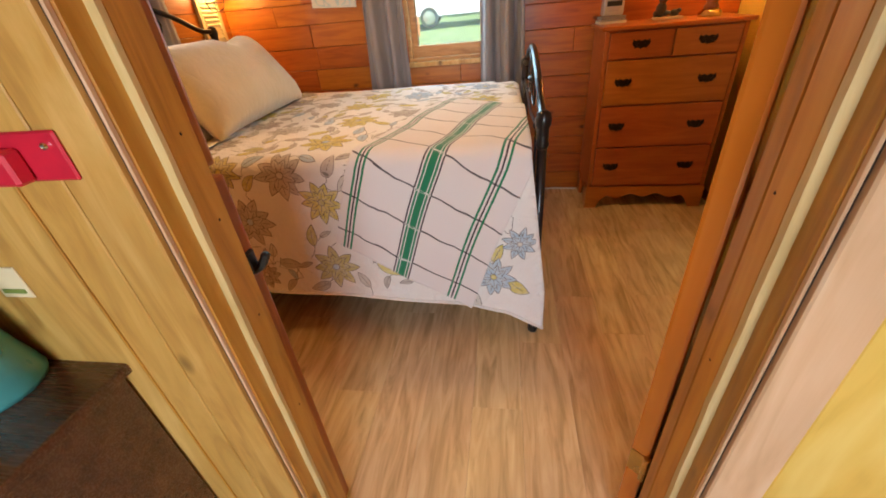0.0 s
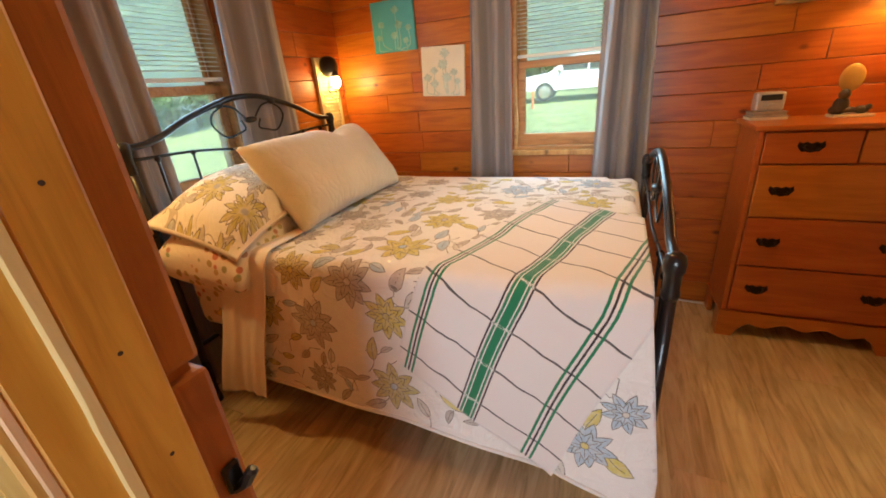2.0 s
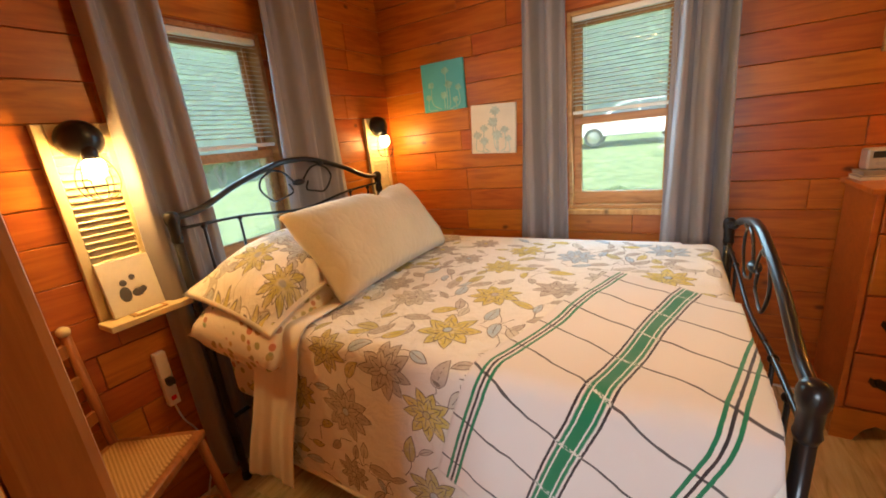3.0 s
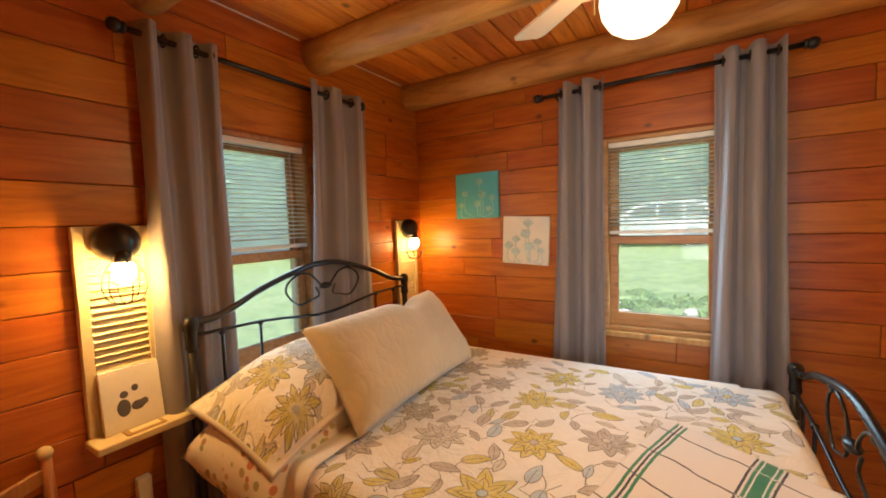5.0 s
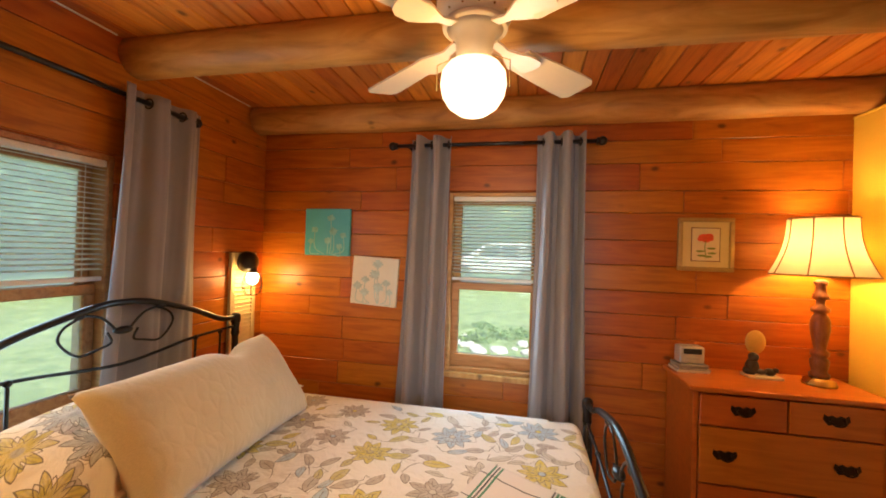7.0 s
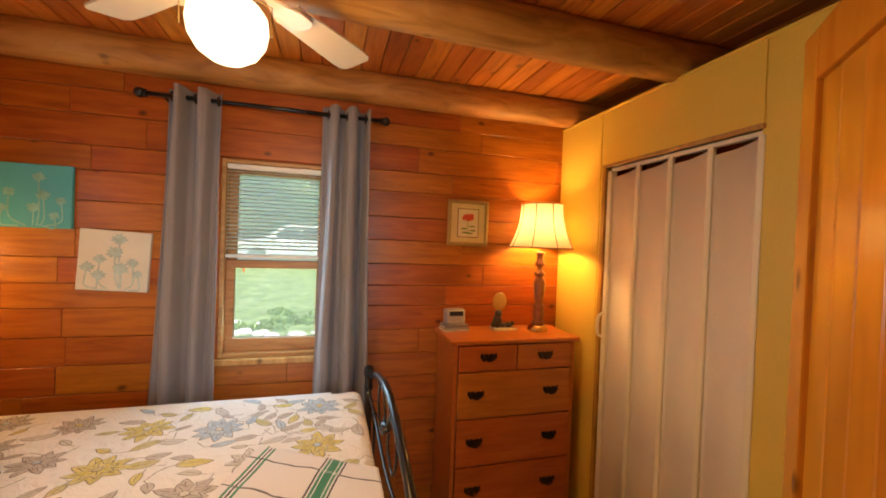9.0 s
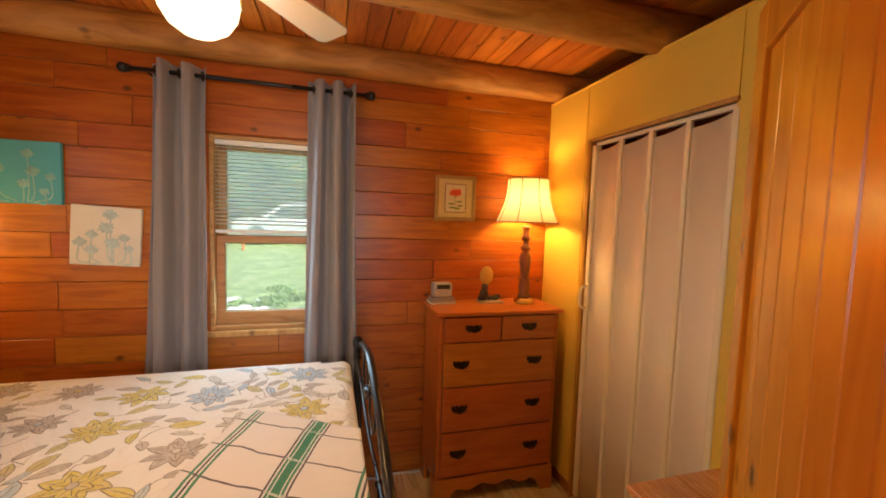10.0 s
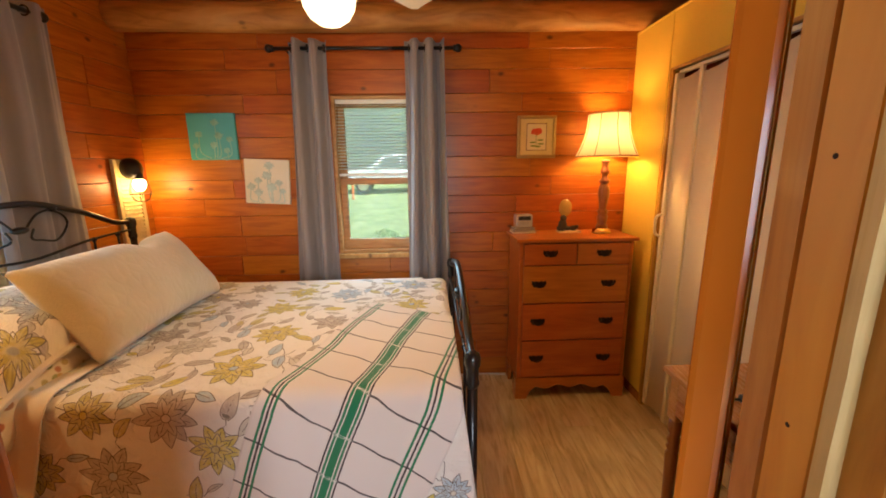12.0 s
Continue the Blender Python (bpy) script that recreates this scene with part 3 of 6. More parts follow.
def blind(axis, wall, span, outward, z_bot, seed):
    a0, a1, z0, z1 = span
    ev = thing("window_blind", (0, 0, 0), "white slatted venetian blind, half lowered over the window", "blind", "window blinds")

    def bx(u0, u1, d0, d1, w0, w1, bevel=0.002, tilt=0.0):
        b = box((u0, d0, w0), (u1, d1, w1), bevel)
        c = Vector(((u0 + u1) / 2, (d0 + d1) / 2, (w0 + w1) / 2))
        if tilt:
            bmesh.ops.rotate(b, verts=b.verts[:], cent=c, matrix=Matrix.Rotation(tilt, 3, "X"))
        for v in b.verts:
            u, d, w = v.co
            v.co = (u, wall + outward * d, w) if axis == "y" else (wall + outward * d, u, w)
        bmesh.ops.recalc_face_normals(b, faces=b.faces[:])
        return b

    a0, a1 = a0 + 0.026, a1 - 0.026
    part("head_rail", bx(a0, a1, 0.004, 0.034, z1 - 0.05, z1 - 0.024), M_WHITE, ev)
    part("bottom_rail", bx(a0, a1, 0.008, 0.032, z_bot, z_bot + 0.018), M_WHITE, ev)
    z = z1 - 0.062
    n = 0
    while z > z_bot + 0.028:
        part("slat", bx(a0, a1, 0.008, 0.032, z, z + 0.0012, 0, radians(14)), M_SLAT, ev)
        z -= 0.0205
    for u in (a0 + 0.07, a1 - 0.07):
        part("ladder_cord", bx(u, u + 0.002, 0.019, 0.021, z_bot, z1 - 0.05, 0), M_WHITE, ev)
    return ev


def glass(name, haze_base):
    m, t, p = mat(name)
    n = N(t)
    g = n.add("ShaderNodeBsdfGlossy", {"Roughness": 0.02})
    tr = n.add("ShaderNodeBsdfTransparent", {0: (0.96, 0.98, 0.97, 1)})
    ms = n.add("ShaderNodeMixShader", {0: n.math("MULTIPLY", n.add("ShaderNodeFresnel", {0: 1.45}).outputs[0], 0.6), 1: tr.outputs[0], 2: g.outputs[0]})
    # bright haze mixed into the pane, in place of glare over the view
    haze = n.add("ShaderNodeBsdfTranslucent", {0: (0.95, 0.98, 0.98, 1)})
    md = n.add("ShaderNodeMixShader", {0: n.math("ADD", haze_base, n.math("MULTIPLY", n.noise(n.place("world"), 5.0, 4.0), 0.10)), 1: ms.outputs[0], 2: haze.outputs[0]})
    t.links.new(md.outputs[0], t.nodes["Material Output"].inputs[0])
    return m


M_GLASS = glass("window_glass", 0.16)
# upper panes carry more painted haze, for the glare behind the blind
M_GLASS_HAZY = glass("hazy_upper_glass", 0.42)
M_SLAT = fabric("blind_slat", (0.88, 0.88, 0.85), 20, 0.03, 0.0, 0.8)
window("window_1", "y", NY + 0.005, WIN_N, 1)
window("window_2", "x", WX - 0.005, WIN_W, -1)
blind("y", NY + 0.005, WIN_N, 1, 1.49, 1)
blind("x", WX - 0.005, WIN_W, -1, 1.49, 2)


# ---- curtains ----
def curtain(axis, line, u_top, u_bot, z_top, z_bot, folds, seed, label):
    """A grommet curtain gathered on its rod; hangs to the floor."""
    rg = random.Random(seed)
    e = thing("curtain", (0, 0, 0), label, "curtain", "window curtains")
    ph = rg.uniform(0, 6)
    lead = -1.3 if seed == 3 else ph * 0.2
    depth = 0.056 if axis == "y" else 0.034

    def fn(a, c):
        z = z_top + (z_bot - z_top) * c
        lo = u_top[0] + (u_bot[0] - u_top[0]) * c ** 1.3
        hi = u_top[1] + (u_bot[1] - u_top[1]) * c ** 1.3
        u = lo + (hi - lo) * (a + 0.018 * math.sin(9 * a + 5 * c + ph))
        d = (depth - 0.008 * c) * math.tanh(1.6 * math.sin(2 * math.pi * folds * a + lead + 0.5 * math.sin(2.2 * c + ph))) * (0.75 + 0.35 * math.sin(3 * a + ph)) + 0.020 * noise.noise(Vector((a * 6, c * 2.2, seed))) + 0.006 * noise.noise(Vector((a * 17, c * 4, seed)))
        p = (u, line + d, z) if axis == "y" else (line + d, u, z)
        return Vector(p), (a * (hi - lo) * 2, z)

    part("cloth", grid(fn, 90, 60, 0.0025), M_CURTAIN, e, smooth=True)
    for k in range(int(folds * 2)):
        a = (k + 0.5) / (folds * 2)
        u = u_top[0] + (u_top[1] - u_top[0]) * a
        pts = []
        for q in range(16):
            t = 2 * math.pi * q / 16
            pts.append((u + 0.004, line + 0.021 * math.cos(t), z_top - 0.045 + 0.021 * math.sin(t)) if axis == "y" else (line + 0.021 * math.cos(t), u + 0.004, z_top - 0.045 + 0.021 * math.sin(t)))
        part("grommet", tube(pts, 0.0035, 6, closed=True), M_PULL, e)
    return e


def curtain_rod(axis, line, u0, u1, z, wall):
    e = thing("curtain_rod", (0, 0, 0), "black metal curtain rod with ball ends above the window", "curtain rod", "curtain rods")
    P = (lambda u, d, w: (u, d, w)) if axis == "y" else (lambda u, d, w: (d, u, w))
    part("rod", tube([P(u0, line, z), P(u1, line, z)], 0.011, 12), M_IRON, e, smooth=True)
    for u, s in ((u0, -1), (u1, 1)):
        fin = ball(P(u + s * 0.024, line, z), 0.024)
        tube([P(u - s * 0.004, line, z), P(u + s * 0.006, line, z)], 0.019, 12, fin)
        part("finial", fin, M_IRON, e, smooth=True)
        ub = u - s * 0.07
        br = tube([P(ub, line, z), P(ub, wall, z - 0.01)], 0.006, 8)
        part("bracket", br, M_IRON, e)
    return e


RZ = 2.262
RN, RW = 3.195, -1.545
curtain_rod("y", RN, -0.665, 0.44, RZ, NY)
curtain_rod("x", RW, 1.57, 2.66, RZ, WX)
curtain("y", RN, (-0.585, -0.335), (-0.665, -0.345), RZ + 0.045, 0.06, 2.5, 1, "long grey grommet curtain pushed aside beside the window")
curtain("y", RN, (0.135, 0.375), (0.11, 0.435), RZ + 0.045, 0.06, 2.5, 2, "long grey grommet curtain pushed aside beside the window")
curtain("x", RW, (1.60, 1.875), (1.60, 1.865), RZ + 0.045, 0.06, 2.5, 3, "long grey grommet curtain lit warm by the wall lamp")
curtain("x", RW, (2.295, 2.722), (2.205, 2.672), RZ + 0.045, 0.06, 2.5, 4, "long grey grommet curtain pushed aside behind the headboard")


# ---- closet front ----
TOPZ = 2.365
OY0, OY1, OZ = 2.05, 2.854, 2.05
closet = wall_slab("closet_wall", "x", CX, CX + 0.03, SY1, NY, 0, TOPZ, [(OY0, OY1, 0, OZ)], M_YELLOW, "yellow painted panel wall of a closet, open above")
for lo, hi in (((CX - 0.004, OY1 + 0.055, 0), (CX + 0.0, OY1 + 0.061, TOPZ)), ((CX - 0.004, OY0 - 0.006, OZ), (CX, OY0, TOPZ))):
    part("panel_strip", box(lo, hi, 0.001), M_YELLOW, closet)
part("panel_cap", box((CX - 0.006, SY1, TOPZ), (CX + 0.036, NY, TOPZ + 0.012), 0.003), M_YELLOW, closet)
trim = part("trim", box((CX - 0.014, OY1, 0), (CX + 0.03, OY1 + 0.028, OZ + 0.018), 0.003), M_JAMB)
tagged(trim, "brown wooden trim beside the folding closet door", "trim", kind="structure")
trim2 = part("trim", box((CX - 0.014, OY0 - 0.01, OZ), (CX + 0.03, OY1, OZ + 0.018), 0.003), M_PINE)
tagged(trim2, "thin wooden trim above the folding closet door", "trim", kind="structure")
base = part("baseboard", box((CX - 0.014, OY1 + 0.03, 0.002), (CX, NY, 0.06), 0.003), M_JAMB_RED)
tagged(base, "low dark wooden baseboard", "baseboard", kind="structure")
base2 = part("baseboard", box((CX - 0.014, SY1, 0.002), (CX, OY0, 0.06), 0.003), M_JAMB_RED)
tagged(base2, "low dark wooden baseboard", "baseboard", kind="structure")

fd = thing("folding_door", (CX + 0.02, OY1 - 0.012, 0.03), "beige vinyl accordion folding door, drawn shut across the closet", "folding door")
N_FOLD = 4
span = (OY1 - OY0 - 0.03)
fw = span / N_FOLD
part("lead_post", box((-0.03, -0.03, 0), (0.01, 0.0, OZ - 0.05), 0.006, 2), M_VINYL_EDGE, fd)
for k in range(N_FOLD):
    y1, y0 = -0.03 - k * fw, -0.03 - (k + 1) * fw

    def fold(a, c, y0=y0, y1=y1):
        s = 0.016 * math.sin(math.pi * a)
        return Vector((-0.012 + s, y1 + (y0 + 0.024 - y1) * a, (OZ - 0.062 - 0.024 * (1 - a)) * c))

    part("panel", grid(fold, 10, 2, 0.005), M_VINYL, fd, smooth=True)
    part("rib", box((-0.024, y0, 0), (-0.004, y0 + 0.026, OZ - 0.05), 0.006, 2), M_VINYL_EDGE, fd)
part("track", box((-0.006, -span - 0.03, OZ - 0.05), (0.02, 0.0, OZ - 0.031), 0.002), M_VINYL, fd)
pts = smooth_path([(-0.03, -0.016, 1.10), (-0.06, -0.016, 1.115), (-0.068, -0.016, 1.165), (-0.06, -0.016, 1.215), (-0.03, -0.016, 1.23)])
part("handle", tube(pts, 0.008, 10), M_VINYL_EDGE, fd, "white loop handle", smooth=True)

# ---- doorway and open door ----
JL, JR = -0.180, 0.614


def rough_strip(x0, x1, y0, y1, z1, seed):
    """A roughly sawn upright strip whose edges wander."""
    b = bmesh.new()
    n, rings = 60, []
    for i in range(n + 1):
        z = z1 * i / n
        w = [0.0016 * noise.noise(Vector((z * 9, seed, k * 3.1))) + 0.0009 * noise.noise(Vector((z * 34, seed, k * 5.7))) for k in range(4)]
        rings.append([b.verts.new(p) for p in ((x0 + w[0], y0, z), (x1 + w[1], y0 + w[2], z), (x1 + w[1], y1, z), (x0 + w[0], y1 + w[3], z))])
    for p, q in zip(rings, rings[1:]):
        for k in range(4):
            b.faces.new((p[k], p[(k + 1) % 4], q[(k + 1) % 4], q[k]))
    b.faces.new(rings[0][::-1])
    b.faces.new(rings[-1])
    bmesh.ops.recalc_face_normals(b, faces=b.faces[:])
    return b


def jamb(side):
    """The lining on one side of the doorway: casing on the hall face, jamb, stop with a raw edge."""
    left = side == "left"
    s = 1 if left else -1
    xf = JL if left else JR
    bx = lambda x0, x1, y0, y1, z0, z1, bv=0.003: box((min(x0, x1), y0, z0), (max(x0, x1), y1, z1), bv)
    e = thing("door_frame", (0, 0, 0), "rough brown timber door frame, one side of the doorway", "door frame", "door frame sides")
    e["kind"] = "structure"
    wx = -0.215 if left else 0.66
    part("jamb_board", bx(wx + s * 0.001, xf - s * 0.013, SY0 - 0.005, 0.938 if left else 0.948, 0, DOOR_H), M_JAMB, e)
    part("stop", bx(xf - s * 0.013, xf, 0.872, 0.932 if left else 0.921, 0, DOOR_H), M_JAMB if left else M_STOP, e)
    if not left:
        part("hinge_strip", bx(xf - s * 0.0125, xf - s * 0.0005, 0.9215, 0.957, 0, DOOR_H), M_JAMB, e)
    part("raw_edge", rough_strip(xf - s * (0.026 if left else 0.013), xf + s * 0.001, 0.862 if left else 0.859, 0.8715, DOOR_H, 2.0 * s), M_RAW, e, "pale raw edge of the door stop")
    part("casing", bx(xf - s * 0.022, xf - s * (0.115 if left else 0.110), SY0 - 0.022, SY0 - 0.005, 0, DOOR_H + 0.09), M_PINE if left else M_PINK, e, "light pine casing board" if left else "pinkish bare wood casing board")
    part("crack_bead", bx(xf - s * 0.0195, xf - s * 0.0225, SY0 - 0.012, SY0 + 0.03, 0, DOOR_H), M_GAP, e)
    part("edge_bead", bx(xf - s * 0.0145, xf - s * 0.0190, SY0 - 0.014, SY0 - 0.004, 0, DOOR_H), M_PINK, e)
    return e


jl, jr = jamb("left"), jamb("right")
for k, (x, y, z) in enumerate(((JL, 0.905, 1.33), (JL, 0.903, 1.16), (JL, 0.906, 1.02), (JL, 0.902, 0.82), (JL, 0.905, 0.55), (JL, 0.904, 1.62), (JR, 0.90, 1.30), (JR, 0.904, 1.05), (JR, 0.902, 1.55), (JR, 0.90, 0.75))):
    part("nail_hole", ball((x, y, z), 0.0026, scale=(0.25, 1, 1), seg=8), M_GAP, jl if x < 0 else jr)
head = thing("door_head", (0, 0, 0), "timber lintel over the doorway", "door frame")
head["kind"] = "structure"
part("lintel", box((-0.215, SY0 - 0.005, DOOR_H - 0.03), (0.66, 0.938, DOOR_H), 0.003), M_JAMB, head)
# latch keeper on the dark post
post_b = box((-0.36, SY1, 0), (-0.210, 0.992, 1.068), 0.008, 2)
box((-0.36, SY1, 1.084), (-0.216, 0.992, 2.2), 0.008, 2, post_b)
box((-0.36, SY1 + 0.002, 1.06), (-0.228, 0.98, 1.09), 0.0, 1, post_b)
post_l = part("trim", post_b, M_JAMB_RED)
tagged(post_l, "dark red-brown timber trim beside the doorway", "trim", kind="structure")
post_r = part("trim", box((0.662, SY1, 0), (0.76, 0.955, 2.2), 0.004, 2), M_JAMB_RED)
tagged(post_r, "dark red-brown timber trim on the hinge side", "trim", kind="structure")
kp = thing("latch_keeper", (-0.211, 0.966, 0.895), "black iron latch keeper on the door post", "latch")
kb = box((0.0, -0.01, -0.024), (0.01, 0.015, 0.024), 0.003)
tube(smooth_path([(0.004, 0.0, -0.020), (0.02, 0.008, -0.010), (0.034, 0.015, 0.014)]), [0.009] * 12 + [0.004], 8, kb)
part("hook", kb, M_IRON, kp, smooth=False)

door = thing("door_1", (0.6027, 0.9896, 0.012), "knotty pine beadboard door standing wide open", "door", rz=48.6)
door["kind"] = "structure"
DW, DH, DT = 0.79, 2.03, 0.044
part("stile", box((0, -DT / 2, 0), (0.10, DT / 2, DH), 0.008, 2), M_DOOR, door)
part("stile", box((DW - 0.066, -DT / 2, 0), (DW, DT / 2, DH), 0.004, 2), M_DOOR, door)
part("rail", box((0.10, -DT / 2, DH - 0.10), (DW - 0.066, DT / 2, DH), 0.004, 2), M_DOOR, door)
part("rail", box((0.10, -DT / 2, 0), (DW - 0.066, DT / 2, 0.16), 0.004, 2), M_DOOR, door)
x = 0.10
while x < DW - 0.067:
    x1 = min(x + 0.078, DW - 0.066)
    part("board", box((x + 0.0012, -0.012, 0.16), (x1 - 0.0012, 0.012, DH - 0.10), 0.003), M_DOOR, door)
    x += 0.078
for z in (0.27, 1.75):
    hb = tube([(-0.004, -0.020, z - 0.045), (-0.004, -0.020, z + 0.045)], 0.008, 10)
    box((-0.002, -0.020, z - 0.04), (0.0005, 0.020, z + 0.04), 0.0008, 1, hb)
    part("hinge", hb, M_BRASS, door, "dull brass butt hinge")

# ---- bed ----
BX0, BX1, BY0, BY1, BZ = -1.47, 0.372, 1.70, 3.02, 0.845
bed = thing("bed", ((BX0 + BX1) / 2, 2.36, 0), "black wrought-iron double bed with scrolled head and foot", "bed")
BO = Vector(((BX0 + BX1) / 2, 2.36, 0))


def L(*p):
    return Vector(p) - BO


def bed_end(x, y0, y1, z_post, z_arch, z_low, tag):
    """One end of the bed: two posts, an arched top rail, a lower rail and scrolls."""
    yc = (y0 + y1) / 2
    frame_ = bmesh.new()
    top = smooth_path([L(x, y0, z_post), L(x, y0 + 0.12, z_post + 0.015), L(x, y0 + 0.30, z_post + (z_arch - z_post) * 0.55), L(x, yc - 0.12, z_arch - 0.012), L(x, yc, z_arch), L(x, yc + 0.12, z_arch - 0.012), L(x, y1 - 0.30, z_post + (z_arch - z_post) * 0.55), L(x, y1 - 0.12, z_post + 0.015), L(x, y1, z_post)], 7)
    rail = part(tag, tube(top, 0.0138, 12), M_IRON, bed, smooth=True)
    for y in (y0, y1):
        pb = lathe([(0.017, 0.06), (0.022, 0.05), (0.021, 0.03), (0.014, 0.0)], 14)
        for v in pb.verts:
            v.co.z = 0.06 - v.co.z
            v.co += L(x, y, 0)
        bmesh.ops.recalc_face_normals(pb, faces=pb.faces[:])
        post = part("bed_post", tube([L(x, y, 0.05), L(x, y, z_post - 0.03)], 0.0172, 14), M_IRON, bed, smooth=True)
        part("bed_foot", pb, M_IRON, post, smooth=True)
        knob = lathe([(0.018, -0.10), (0.023, -0.085), (0.020, -0.07), (0.021, -0.03), (0.026, -0.02), (0.027, 0.0), (0.023, 0.018), (0.012, 0.026)], 16)
        for v in knob.verts:
            v.co += L(x, y, z_post)
        part("post_joint", knob, M_IRON, post, smooth=True)
    low = smooth_path([L(x, y0, z_low), L(x, y0 + 0.3, z_low - 0.01), L(x, yc, z_low - 0.045), L(x, y1 - 0.3, z_low - 0.01), L(x, y1, z_low)], 6)
    part("lower_rail", tube(low, 0.007, 8), M_IRON, bed, smooth=True)
    # two heart-shaped scrolls meeting at the middle, with cast collars
    for s in (-1, 1):
        h = z_arch - z_low
        sc = smooth_path([L(x, yc + s * q, z) for q, z in ((0.150, z_arch - 0.035), (0.212, z_arch - 0.07), (0.226, z_low + h * 0.42), (0.165, z_low + 0.025), (0.09, z_low + 0.035), (0.045, z_low + h * 0.25), (0.062, z_low + h * 0.45))], 6)
        part("scroll", tube(sc, 0.0052, 8), M_IRON, bed, smooth=True)
        arc = smooth_path([L(x, yc + s * q, z) for q, z in ((0.150, z_arch - 0.035), (0.09, z_arch - 0.05), (0.045, z_arch - 0.09), (0.028, z_low + h * 0.45))], 6)
        part("scroll", tube(arc, 0.0052, 8), M_IRON, bed, smooth=True)
        part("collar", ball(L(x, yc + s * 0.165, z_arch - 0.032), 0.017, scale=(0.9, 1.3, 1)), M_IRON, bed, smooth=True)
        for q in (0.36, 0.52):
            part("spindle", tube([L(x, yc + s * q, 0.35), L(x, yc + s * q, z_low - 0.012)], 0.006, 8), M_IRON, bed)
            part("collar", ball(L(x, yc + s * q, z_low - 0.012), 0.013), M_IRON, bed, smooth=True)
    part("rosette", ball(L(x, yc, z_low + (z_arch - z_low) * 0.45), 0.033, scale=(0.6, 1.25, 0.5)), M_IRON, bed, smooth=True)
    part("cross_bar", tube([L(x, y0, 0.33), L(x, y1, 0.33)], 0.011, 8), M_IRON, bed)
    return rail


bed_end(-1.497, 1.682, 2.945, 1.25, 1.41, 1.205, "head_rail")
bed_end(0.403, 1.738, 3.045, 0.94, 1.085, 0.85, "foot_rail")
for y in (1.80, 2.95):
    part("side_rail", box(L(-1.49, y - 0.015, 0.30), L(0.40, y + 0.015, 0.36), 0.003), M_IRON, bed)

mattress = thing("mattress", (BO.x, 2.36, 0.36), "mattress and box spring in a small-print fitted sheet", "mattress")
part("box_spring", box((BX0 - BO.x, -0.62, 0.0), (BX1 - BO.x - 0.01, 0.62, 0.2), 0.03, 3), M_DUST, mattress, "dark box spring")
part("mattress_body", box((BX0 - BO.x, -0.64, 0.08), (BX1 - BO.x - 0.01, 0.64, 0.46), 0.05, 4), M_PRINT_SMALL, mattress, "white sheet with a small red and green print", smooth=True)


def drape(x, d, lift, y_edge=1.70, z_top=0.85, r=0.06, flare=0.05, wob=1.0):
    """A point on the bed's cloth: d metres in from the near edge on top, negative down the side."""
    ripple = wob * noise.noise(Vector((x * 4.0, d * 2.2, 4.2)))
    soft = 0.010 * noise.noise(Vector((x * 3, d * 3, 1.7))) + 0.004 * noise.noise(Vector((x * 11, d * 11, 7.7)))
    if d > r:
        return Vector((x, y_edge + d, z_top + lift + soft))
    if d > -r * 0.57:
        a = (d + r * 0.57) / (r * 1.57) * math.pi / 2
        return Vector((x, y_edge + r - (r + lift) * math.cos(a) - 0.0, z_top - r + (r + lift) * math.sin(a) + soft))
    h = -(d + r * 0.57)
    return Vector((x, y_edge - lift - flare * h - 0.022 * ripple * min(1, h * 3), z_top - r - h))


